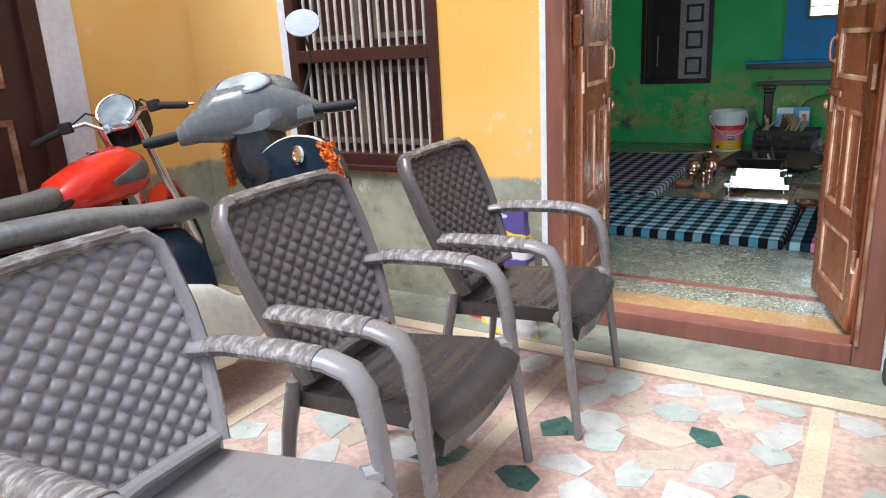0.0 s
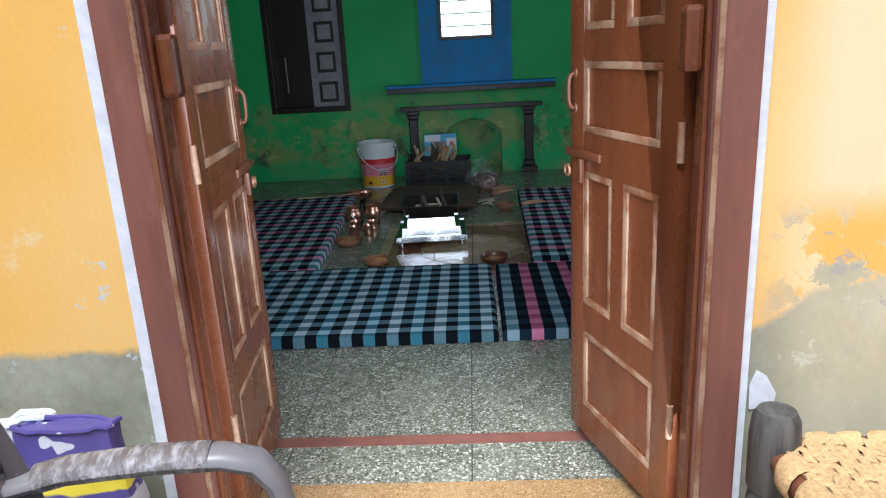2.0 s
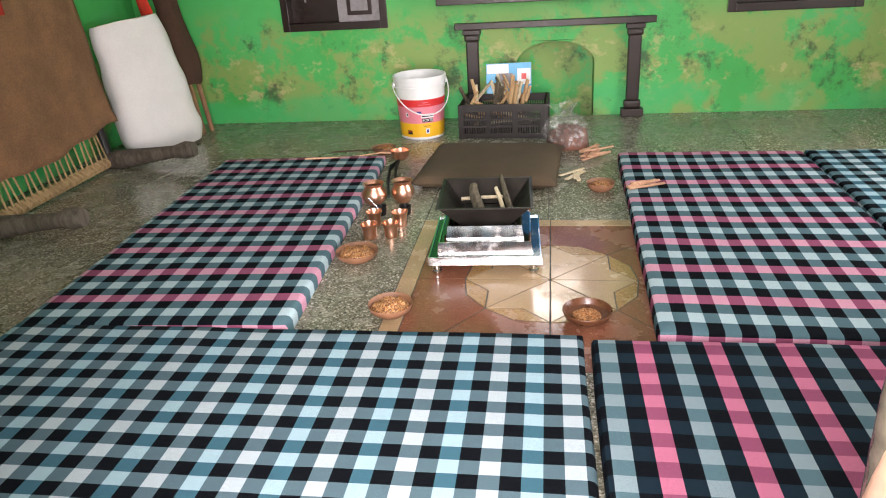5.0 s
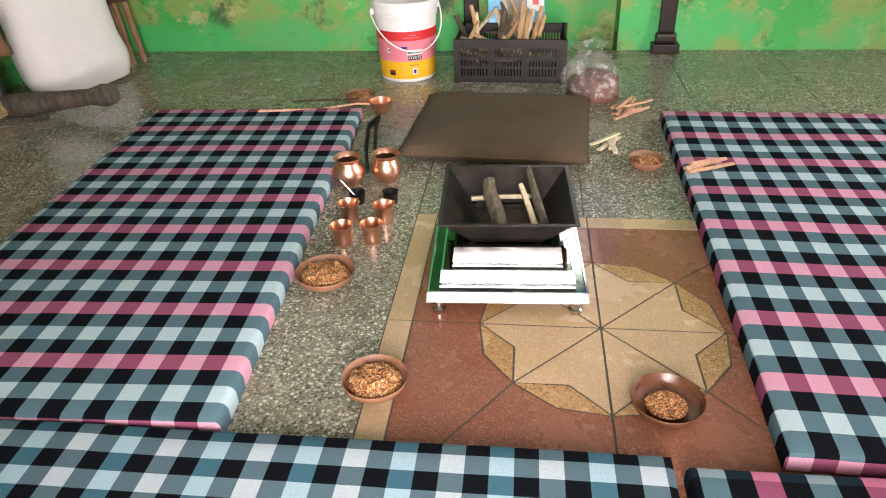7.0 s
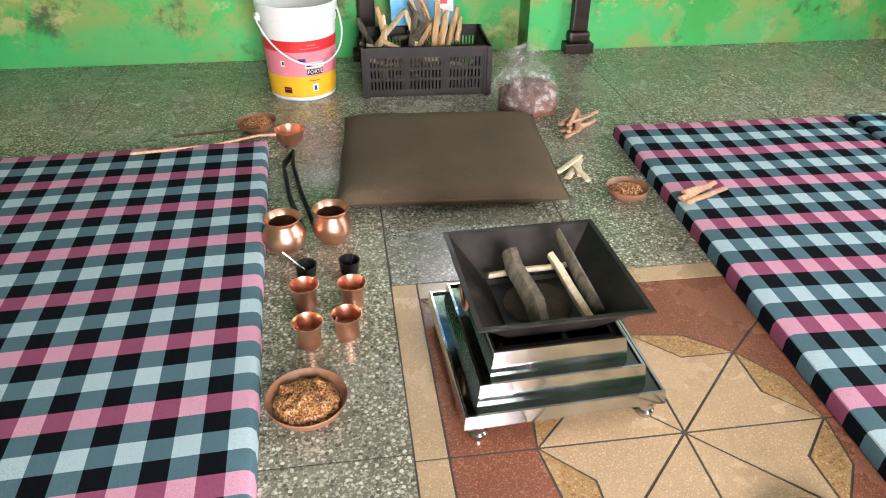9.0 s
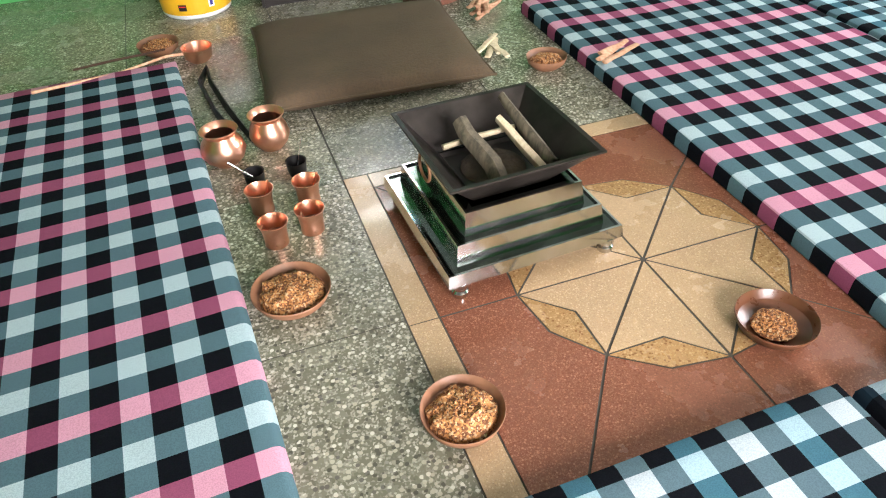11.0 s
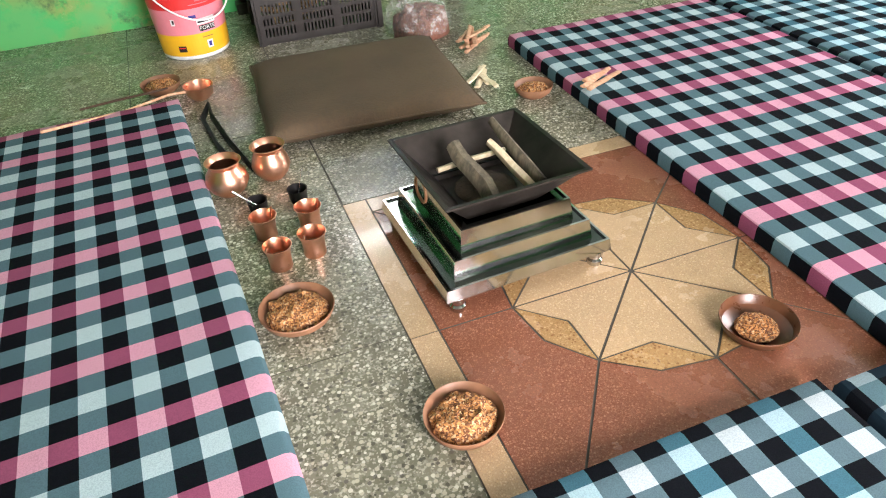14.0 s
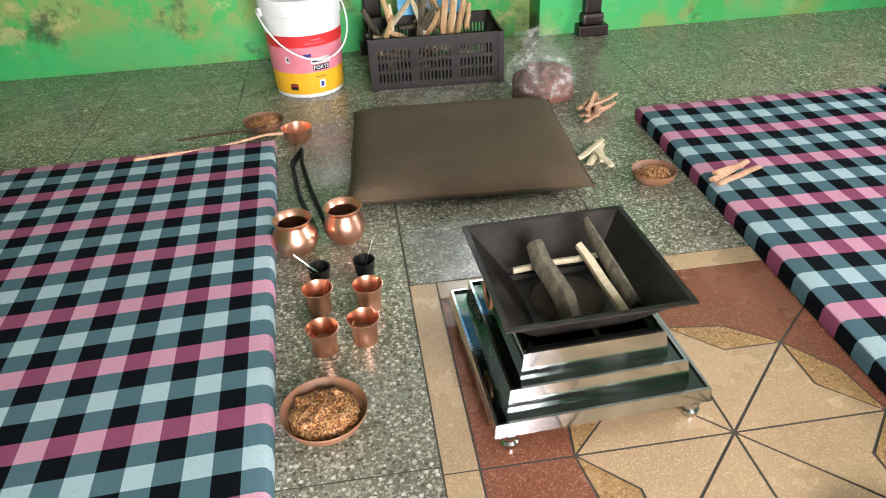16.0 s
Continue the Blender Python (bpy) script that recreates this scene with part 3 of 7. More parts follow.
# ---- back wall windows, mantel ----
def back_window(name, x0, x1, z0, z1, closed):
    ob = thing(name, "dark recessed window with a grey panelled shutter" if not closed else "dark recessed window with closed shutters", "window", kind="structure")
    y = BACK_Y
    w = 0.055
    for a in ((x0, x0 + w, z0, z1), (x1 - w, x1, z0, z1), (x0 + w, x1 - w, z0, z0 + w), (x0 + w, x1 - w, z1 - w, z1)):
        part("window_frame", cuboid(a[0], a[1], y - 0.015, y + 0.14, a[2], a[3], bevel=0.004), BACK_WOOD, ob)
    mid = x0 + (x1 - x0) * 0.53
    part("shutter", cuboid(x0 + w, mid - 0.004, y + 0.09, y + 0.115, z0 + w, z1 - w), BACK_WOOD, ob, "dark shutter")
    sh = part("shutter", cuboid(mid + 0.004, x1 - w, y + 0.02, y + 0.045, z0 + w, z1 - w), GREY_WOOD if not closed else BACK_WOOD, ob, "grey weathered shutter with square panels" if not closed else "dark shutter")
    h = (z1 - z0 - 2 * w) / 4
    for i in range(4):
        a = z0 + w + i * h + 0.045
        part("shutter_panel", cuboid(mid + 0.075, x1 - w - 0.06, y + 0.012, y + 0.02, a, a + h - 0.09, bevel=0.004), BACK_WOOD, sh)
        part("shutter_panel", cuboid(mid + 0.105, x1 - w - 0.09, y + 0.006, y + 0.012, a + 0.03, a + h - 0.12, bevel=0.003), GREY_WOOD if not closed else BACK_WOOD, sh)
    bm = bmesh.new()
    tube(bm, [(x0 + 0.17, y + 0.08, z0 + 0.2), (x0 + 0.17, y + 0.08, z0 + 0.55)], 0.008, 8)
    part("bolt", bm, GREY_WOOD, ob, "thin grey bolt rod", smooth=True)
    part("back_board", cuboid(x0, x1, y + 0.16, y + 0.2, z0, z1), BACK_WOOD, ob)


GREY_WOOD = plain("grey_shutter_paint", (0.26, 0.24, 0.25), 0.55, vary=0.25)
back_window("window_2", *WB, False)
back_window("window_3", *WC, True)

mantel = thing("mantelpiece", "mantelpiece with a blue-topped brown shelf and dark brown pilasters", "mantelpiece", kind="structure")
part("shelf", cuboid(-1.31, 0.34, BACK_Y - 0.16, BACK_Y, 0.885, 0.935, bevel=0.004), BACK_WOOD, mantel)
part("shelf_top", cuboid(-1.315, 0.345, BACK_Y - 0.165, BACK_Y, 0.935, 0.962, bevel=0.004), BLUE_PAINT, mantel, "blue painted shelf top")
part("lintel", cuboid(-1.20, 0.225, BACK_Y - 0.05, BACK_Y, 0.70, 0.745, bevel=0.004), BACK_WOOD, mantel)
for xc in (-1.075, 0.085):
    col = part("pilaster", cuboid(xc - 0.045, xc + 0.045, BACK_Y - 0.06, BACK_Y, 0.16, 0.62, bevel=0.01), BACK_WOOD, mantel)
    bm = bmesh.new()
    box(bm, xc - 0.065, xc + 0.065, BACK_Y - 0.075, BACK_Y, 0.665, 0.70, bevel=0.006)
    box(bm, xc - 0.055, xc + 0.055, BACK_Y - 0.068, BACK_Y, 0.62, 0.665, bevel=0.012)
    part("capital", bm, BACK_WOOD, col)
    bm = bmesh.new()
    box(bm, xc - 0.06, xc + 0.06, BACK_Y - 0.075, BACK_Y, 0.10, 0.16, bevel=0.018)
    box(bm, xc - 0.08, xc + 0.08, BACK_Y - 0.09, BACK_Y, FLOOR, 0.10, bevel=0.006)
    part("plinth", bm, BACK_WOOD, col)
bm = bmesh.new()
for a in ((-0.965, VENT[0], 0.962, 2.4), (VENT[1], -0.065, 0.962, 2.4), (VENT[0], VENT[1], 0.962, VENT[2]), (VENT[0], VENT[1], VENT[3], 2.4)):
    box(bm, a[0], a[1], BACK_Y - 0.03, BACK_Y + 0.002, a[2], a[3])
structure("trim_niche", bm, BLUE_PAINT, "blue painted chimney breast above the mantel", "wall")
vent = thing("window_5", "small bright window with thin bars above the mantel", "window", kind="structure")
for a in ((VENT[0] - 0.02, VENT[0] + 0.012, VENT[2] - 0.02, VENT[3] + 0.02), (VENT[1] - 0.012, VENT[1] + 0.02, VENT[2] - 0.02, VENT[3] + 0.02), (VENT[0] + 0.012, VENT[1] - 0.012, VENT[2] - 0.02, VENT[2] + 0.012), (VENT[0] + 0.012, VENT[1] - 0.012, VENT[3] - 0.012, VENT[3] + 0.02)):
    part("window_frame", cuboid(a[0], a[1], BACK_Y - 0.045, BACK_Y - 0.031, a[2], a[3], bevel=0.003), BACK_WOOD, vent)
for i in range(4):
    bm = bmesh.new()
    z = VENT[2] + 0.11 + 0.12 * i
    tube(bm, [(VENT[0], BACK_Y + 0.18, z), (VENT[1], BACK_Y + 0.18, z)], 0.005, 8)
    part("bar", bm, WHITE_BAR, vent, smooth=True)
glow = Nodes("bright_sky_backdrop")
glow.set(glow.b.inputs["Emission Color"], (0.93, 0.97, 1.0))
glow.b.inputs["Emission Strength"].default_value = 1.2
structure("backdrop", cuboid(-1.9, 0.9, BACK_Y + 1.6, BACK_Y + 1.62, 0.5, 3.6), glow.m, "bright hazy sky behind the small window", "sky")
# ---- seating mats ----
CLOTH_A = gingham("pink_blue_check", 0.0565, 0.0581, (INK, PALE), (INK, PALE, INK, PINK), -0.0325, -0.005)
CLOTH_C = gingham("blue_white_check", 0.0531, 0.0501, (INK, BLUE, INK, WHITE), (WHITE, INK), 0.068, -0.028)
CLOTH_D = gingham("pink_striped_check", 0.0543, 0.0553, (INK, PALE, INK, PINK), (SLATE, INK), 0.035, 0.044)
CLOTH_E = gingham("pink_blue_check_wide", 0.0510, 0.0644, (INK, PALE), (PALE, INK, PINK, INK), 0.0465, -0.067)
CLOTH_F = gingham("cyan_check", 0.0540, 0.0535, (INK, BLUE, INK, PALE), (PALE, INK))


def mat_thing(label, m, w, l, cloth, seed):
    """A thin foam mat in a cloth cover, its front left corner at the origin."""
    ob = thing("floor_mat", label, "mat", m, "checked floor mats")
    bm = bmesh.new()
    nx, ny, h = max(8, int(w / 0.05)), max(8, int(l / 0.05)), 0.058
    r = 0.018
    rnd = random.Random(seed)
    ox, oy = rnd.random() * 50, rnd.random() * 50
    def bulge(x, y):
        e = min(x, w - x, y, l - y)
        drop = 0.0 if e > r else r * (1 - math.sqrt(max(0, 1 - (1 - e / r) ** 2)))
        return h - drop + 0.004 * noise.noise((x * 2.5 + ox, y * 2.5 + oy, 0.3)) + 0.002 * noise.noise((x * 9 + ox, y * 3 + oy, 2.0))
    xs = [0, 0.006, 0.018] + [0.018 + (w - 0.036) * i / nx for i in range(1, nx)] + [w - 0.018, w - 0.006, w]
    ys = [0, 0.006, 0.018] + [0.018 + (l - 0.036) * i / ny for i in range(1, ny)] + [l - 0.018, l - 0.006, l]
    wob = lambda v, k: 0.005 * noise.noise((v * 2.0 + ox, k, oy))
    top = [[bm.verts.new((x + (wob(y, 1.0) if i in (0, len(xs) - 1) else 0), y + (wob(x, 5.0) if j in (0, len(ys) - 1) else 0), bulge(x, y))) for j, y in enumerate(ys)] for i, x in enumerate(xs)]
    for i in range(len(xs) - 1):
        for j in range(len(ys) - 1):
            bm.faces.new((top[i][j], top[i + 1][j], top[i + 1][j + 1], top[i][j + 1]))
    rim = [top[i][0] for i in range(len(xs))] + [top[-1][j] for j in range(1, len(ys))] + [top[i][-1] for i in range(len(xs) - 2, -1, -1)] + [top[0][j] for j in range(len(ys) - 2, 0, -1)]
    low = [bm.verts.new((v.co.x, v.co.y, 0.004)) for v in rim]
    n = len(rim)
    for i in range(n):
        bm.faces.new((low[i], low[(i + 1) % n], rim[(i + 1) % n], rim[i]))
    bm.faces.new(low[::-1])
    bmesh.ops.recalc_face_normals(bm, faces=bm.faces[:])
    part("cover", bm, cloth, ob, smooth=True)
    return ob


mat_thing("floor mat with black, pale blue and pink checks", Matrix.Translation((-2.475, 5.345, FLOOR)) @ pose(0, 0, 0, 0, 0, 2.6), 1.045, 2.10, CLOTH_A, 1)
mat_thing("floor mat with black, blue and white checks, slightly wrinkled", Matrix.Translation((-2.47, 4.35, FLOOR)) @ pose(0, 0, 0, 0, 0, 0.3), 2.08, 1.02, CLOTH_C, 2)
mat_thing("floor mat with pink, white and dark slate stripes", Matrix.Translation((-0.372, 4.37, FLOOR)), 2.05, 0.985, CLOTH_D, 3)
mat_thing("floor mat with black, pale and pink checks", Matrix.Translation((-0.152, 5.40, FLOOR)) @ pose(0, 0, 0, 0, 0, -1.2), 1.02, 2.07, CLOTH_E, 4)
mat_thing("floor mat with black and pale cyan checks", Matrix.Translation((0.885, 5.40, FLOOR)) @ pose(0, 0, 0, 0, 0, -1.2), 1.02, 2.07, CLOTH_F, 5)
# ---- more materials ----
def copper():
    n = Nodes("polished_copper", 0.22, 1.0)
    c = n.mix(n.step(n.noise(14.0, 4.0), 0.35, 0.7), (0.80, 0.40, 0.27), (0.90, 0.52, 0.38))
    n.color(n.mix(n.math("MULTIPLY", n.step(n.noise(30, 5.0), 0.6, 0.75), 0.5), c, (0.40, 0.13, 0.06)))
    n.rough(n.math("MULTIPLY_ADD", n.noise(20.0, 4.0), 0.25, 0.20))
    return n.m


def steel():
    n = Nodes("polished_steel", 0.08, 1.0)
    n.color(n.mix(n.step(n.noise(8.0, 4.0), 0.4, 0.7), (0.52, 0.53, 0.53), (0.66, 0.66, 0.65)))
    n.rough(n.math("MULTIPLY_ADD", n.step(n.noise(16.0, 5.0), 0.45, 0.7), 0.10, 0.11)).bump(n.noise(5.0, 2.0), 0.03, 0.01)
    return n.m


def flakes():
    n = Nodes("dry_herb_flakes", 0.8)
    pick = n.t.nodes.new("ShaderNodeSeparateColor")
    n.t.links.new(n.cells(260.0), pick.inputs[0])
    c = n.mix(n.step(pick.outputs[0], 0.2, 0.9), (0.12, 0.04, 0.012), (0.50, 0.22, 0.07))
    n.color(n.mix(n.step(pick.outputs[1], 0.86, 0.9), c, (0.52, 0.34, 0.18))).bump(pick.outputs[2], 0.7, 0.004)
    return n.m


COPPER, STEEL, FLAKES = copper(), steel(), flakes()
CLAY = plain("brown_clay", (0.23, 0.105, 0.055), 0.55, vary=0.25)
IRON = plain("sooty_iron_sheet", (0.024, 0.020, 0.017), 0.4, 0.3, vary=0.6, grain=14)
IRON_DARK = plain("blackened_iron", (0.012, 0.011, 0.011), 0.45, 0.3)
IRON.node_tree.nodes["Principled BSDF"].inputs["Specular IOR Level"].default_value = 0.2
CUSHION_M = plain("brown_velour", (0.080, 0.052, 0.028), 0.9, vary=0.3, grain=120, bump=0.35)
FIREWOOD = wood("split_firewood", (0.36, 0.20, 0.09), (0.62, 0.42, 0.22), 0.75, (1.0, 1.0, 0.1), 70.0)
BARK = wood("mossy_grey_bark", (0.045, 0.038, 0.024), (0.17, 0.14, 0.09), 0.85, (1.0, 1.0, 0.15), 60.0)
PINKWOOD = wood("pinkish_split_sticks", (0.45, 0.22, 0.12), (0.68, 0.42, 0.28), 0.7, (1.0, 1.0, 0.1), 70.0)
PALEWOOD = wood("pale_peeled_wood", (0.50, 0.40, 0.25), (0.72, 0.62, 0.44), 0.65, (1.0, 1.0, 0.1), 70.0)
WHITE_PLASTIC = plain("white_plastic", (0.74, 0.75, 0.74), 0.38, vary=0.05)
BLACK_PLASTIC = plain("black_crate_plastic", (0.020, 0.015, 0.013), 0.45, vary=0.3)
SACK_M = plain("white_woven_sack", (0.70, 0.68, 0.66), 0.75, vary=0.08, grain=120, bump=0.15)
RED_P, PINK_P, AMBER_P = plain("red_print", (0.62, 0.03, 0.03), 0.4, vary=0.08), plain("pink_print", (0.72, 0.22, 0.27), 0.4, vary=0.08), plain("amber_print", (0.78, 0.42, 0.02), 0.4, vary=0.06)
NAVY_P, BLACK_P, WHITE_P = plain("navy_print", (0.03, 0.03, 0.2), 0.4), plain("black_print", (0.012, 0.012, 0.014), 0.45), plain("white_print", (0.76, 0.76, 0.76), 0.45, vary=0.04)
CYAN_P = plain("cyan_print", (0.05, 0.38, 0.66), 0.4)
BURLAP = plain("brown_burlap", (0.21, 0.105, 0.05), 0.95, vary=0.35, grain=90, bump=0.3)
BROWN_CLOTH = plain("dark_brown_cloth", (0.06, 0.028, 0.016), 0.95, vary=0.35, grain=60)
RED_CLOTH = plain("red_cloth", (0.55, 0.03, 0.015), 0.9, vary=0.2)
ROPE = plain("jute_rope", (0.36, 0.24, 0.12), 0.9, vary=0.3, grain=70, bump=0.3)
GREY_WOOD_OLD = wood("weathered_dark_wood", (0.05, 0.038, 0.028), (0.14, 0.115, 0.09), 0.8, (1.0, 1.0, 0.1), 40.0)


def at(x, y, z=FLOOR, rz=0.0):
    return pose(x, y, z, 0, 0, rz)


def stick(bm, a, b, w, h, seed, taper=0.85):
    """A split length of wood, of uneven section, from a to b."""
    rnd = random.Random(seed)
    a, b = Vector(a), Vector(b)
    d = (b - a).normalized()
    u = d.cross(Vector((0, 0, 1)))
    u = u.normalized() if u.length > 1e-3 else Vector((1, 0, 0))
    v = u.cross(d)
    k = 7
    base = [(math.cos(2 * math.pi * i / k) * rnd.uniform(0.75, 1.15), math.sin(2 * math.pi * i / k) * rnd.uniform(0.7, 1.15)) for i in range(k)]
    rings = []
    for s in range(5):
        t = s / 4
        c = a.lerp(b, t) + u * rnd.uniform(-0.12, 0.12) * w + v * rnd.uniform(-0.08, 0.08) * h
        f = (1 - (1 - taper) * t) * (0.9 if s in (0, 4) else 1)
        rings.append([bm.verts.new(c + u * (x * w / 2 * f) + v * (y * h / 2 * f)) for x, y in base])
    for p, q in zip(rings, rings[1:]):
        for i in range(k):
            bm.faces.new((p[i], p[(i + 1) % k], q[(i + 1) % k], q[i]))
    bm.faces.new(rings[0][::-1])
    bm.faces.new(rings[-1])


def lump(bm, rx, ry, h, seed, n=26, flat=1.0, rough=0.12):
    """A heap: a dome of uneven height over an ellipse."""
    rings = []
    for i in range(9):
        t = i / 8
        r = math.cos(t * math.pi / 2) ** 0.8
        z = h * math.sin(t * math.pi / 2) ** flat
        rings.append([bm.verts.new((rx * r * math.cos(2 * math.pi * k / n), ry * r * math.sin(2 * math.pi * k / n), z)) for k in range(n)] if r > 0.02 else [bm.verts.new((0, 0, z))])
    for a, b in zip(rings, rings[1:]):
        for k in range(n):
            if len(b) == 1:
                bm.faces.new((a[k], a[(k + 1) % n], b[0]))
            else:
                bm.faces.new((a[k], a[(k + 1) % n], b[(k + 1) % n], b[k]))
    for r in rings[1:]:
        for v in r:
            p = v.co * (3.0 / max(rx, ry))
            v.co += Vector((0, 0, 1)) * rough * h * noise.noise(p + Vector((seed, 0, 0))) + v.co.normalized() * rough * rx * 0.5 * noise.noise(p * 1.7 + Vector((0, seed, 0)))


# ---- fire kund on its stepped steel stand ----
KX, KY, KR = -0.782, 6.165, 2.5
stand = thing("kund_stand", "stepped polished steel stand on four round feet", "stand", at(KX, KY, FLOOR, KR))
W1, W2, W3 = 0.232, 0.192, 0.154
for sx in (-1, 1):
    for sy in (-1, 1):
        bm = bmesh.new()
        lathe(bm, [(0.0, 0.0), (0.019, 0.0), (0.021, 0.005), (0.021, 0.014), (0.016, 0.019), (0.016, 0.026), (0.022, 0.032), (0.022, 0.042), (0.0, 0.042)], 20, pose(sx * (W1 - 0.032), sy * (W1 - 0.016), 0))
        part("foot", bm, STEEL, stand, smooth=True)


def step_rim(w, z0, z1, floored):
    """A folded square steel rim, open above, its sides spreading slightly towards the foot."""
    bm = bmesh.new()
    t, f = 0.006, w + 0.12 * (z1 - z0)
    outer, inn = [(-w, -w), (w, -w), (w, w), (-w, w)], [(-w + t, -w + t), (w - t, -w + t), (w - t, w - t), (-w + t, w - t)]
    lo = [bm.verts.new((x * f / w, y * f / w, z0)) for x, y in outer]
    hi = [bm.verts.new((x, y, z1)) for x, y in outer]
    hi2 = [bm.verts.new((x, y, z1)) for x, y in inn]
    dn = [bm.verts.new((x, y, z1 - 0.008)) for x, y in inn]
    for i in range(4):
        j = (i + 1) % 4
        for a, b in ((lo, hi), (hi, hi2), (hi2, dn)):
            bm.faces.new((a[i], a[j], b[j], b[i]))
    if floored:
        bm.faces.new(lo[::-1])
    bmesh.ops.recalc_face_normals(bm, faces=bm.faces[:])
    return bm


def step_tread(w, z, inner):
    """The flat sheet inside a rim, with a square hole."""
    bm = bmesh.new()
    w -= 0.0055
    rings = []
    for r, zz in ((inner, z - 0.003), (inner, z), (w, z), (w, z - 0.003)):
        rings.append([bm.verts.new((x * r, y * r, zz)) for x, y in ((-1, -1), (1, -1), (1, 1), (-1, 1))])
    for a, b in zip(rings, rings[1:] + rings[:1]):
        for i in range(4):
            bm.faces.new((a[i], a[(i + 1) % 4], b[(i + 1) % 4], b[i]))
    bmesh.ops.recalc_face_normals(bm, faces=bm.faces[:])
    return bm


# Dark greenish colour stands in for what the mirror treads reflect.
TREAD_M = plain("reflection_toned_steel", (0.11, 0.135, 0.125), 0.1, 1.0, vary=0.15, grain=25, bump=0.01)
for nm, w, z0, z1, inner, floored in (("base_tray", W1, 0.042, 0.076, W2 - 0.01, True), ("middle_tray", W2, 0.070, 0.126, W3 - 0.01, True), ("top_tray", W3, 0.120, 0.182, 0.128, False)):
    tray = part(nm, step_rim(w, z0, z1, floored), STEEL, stand)
    part("tread", step_tread(w, z1 - 0.006, inner), TREAD_M, tray, "steel tread, dark green reflection put into its colour")

kund = thing("fire_kund", "sooty black iron fire pan with flared square sides", "fire pan", at(KX, KY + 0.025, FLOOR + 0.1525, KR))
bm = bmesh.new()
b0, t0, zt, th = 0.102, 0.188, 0.108, 0.004
ring = lambda r, z: [bm.verts.new((x * r, y * r, z)) for x, y in ((-1, -1), (1, -1), (1, 1), (-1, 1))]
lv = [ring(0.001, 0.0), ring(b0, 0.0), ring(t0, zt), ring(t0 + 0.012, zt + 0.001), ring(t0 + 0.012, zt + 0.006), ring(t0, zt + 0.005), ring(b0 - th, 0.008), ring(0.001, 0.008)]
for a, b in zip(lv, lv[1:]):
    for i in range(4):
        bm.faces.new((a[i], a[(i + 1) % 4], b[(i + 1) % 4], b[i]))
bmesh.ops.recalc_face_normals(bm, faces=bm.faces[:])
part("pan", bm, IRON, kund)
for sx in (-1, 1):
    bm = bmesh.new()
    tube(bm, [(sx * (t0 - 0.008 + 0.006), 0.035 * math.cos(k * math.pi / 8), 0.06 + 0.035 * math.sin(k * math.pi / 8)) for k in range(16)], 0.004, 8, closed=True)
    part("ring_handle", bm, BRASS, kund, "brass ring handle", smooth=True)
bm = bmesh.new()
lump(bm, 0.085, 0.085, 0.02, 3.0)
ash = tagged(part("ash", bm, plain("dark_ash", (0.05, 0.035, 0.022), 0.95, vary=0.5, grain=80, bump=0.5), None, smooth=True), "dark brown ash on the bottom of the fire pan", "ash")
ash.matrix_world = at(KX, KY + 0.025, FLOOR + 0.1615, KR)


def log_thing(name, label, a, b, w, h, material, seed, taper=0.85):
    bm = bmesh.new()
    stick(bm, a, b, w, h, seed, taper)
    return tagged(part(name, bm, material, None, smooth=True), label, "firewood", "firewood")


kz = FLOOR + 0.16
log_thing("firewood_log", "bark-covered half log with a pale cut end in the fire pan", (KX - 0.02, KY - 0.07, kz + 0.02), (KX - 0.06, KY + 0.10, kz + 0.115), 0.055, 0.045, BARK, 11)
log_thing("firewood_log", "dark bark slab standing in the fire pan", (KX + 0.12, KY - 0.07, kz + 0.035), (KX + 0.06, KY + 0.12, kz + 0.15), 0.03, 0.06, BARK, 12, 0.6)
log_thing("firewood_stick", "pale split stick lying across the fire pan", (KX - 0.115, KY + 0.085, kz + 0.055), (KX + 0.09, KY + 0.10, kz + 0.06), 0.022, 0.02, PALEWOOD, 13)
log_thing("firewood_stick", "pale split stick against the dark bark slab", (KX + 0.095, KY - 0.085, kz + 0.025), (KX + 0.04, KY + 0.09, kz + 0.10), 0.02, 0.035, PALEWOOD, 14)
log_thing("firewood_stick", "short pale stick at the edge of the fire pan", (KX - 0.10, KY - 0.08, kz + 0.012), (KX + 0.09, KY - 0.075, kz + 0.012), 0.018, 0.014, PALEWOOD, 15)


# ---- copper and steel ware ----
def lota(label, m, squat=1.0):
    ob = thing("copper_lota", label, "pot", m, "copper pots")
    bm = bmesh.new()
    s = squat
    lathe(bm, [(0.0, 0.0), (0.034, 0.0), (0.038, 0.004), (0.058 * s, 0.022), (0.069 * s, 0.048), (0.062 * s, 0.076), (0.048, 0.094), (0.046, 0.101), (0.053, 0.112), (0.058, 0.117), (0.056, 0.119), (0.050, 0.113), (0.043, 0.101), (0.045, 0.094), (0.058 * s, 0.074), (0.063 * s, 0.048), (0.052 * s, 0.022), (0.0, 0.008)], 40)
    part("pot", bm, COPPER, ob, smooth=True)
    bm = bmesh.new()
    lathe(bm, [(0.0, 0.052), (0.062 * s, 0.052)], 28)
    part("water", bm, IRON_DARK, ob, "dark water")
    return ob


lota("round polished copper water pot", at(-1.430, 6.765))
lota("slightly narrow polished copper water pot", at(-1.283, 6.805), 0.92)


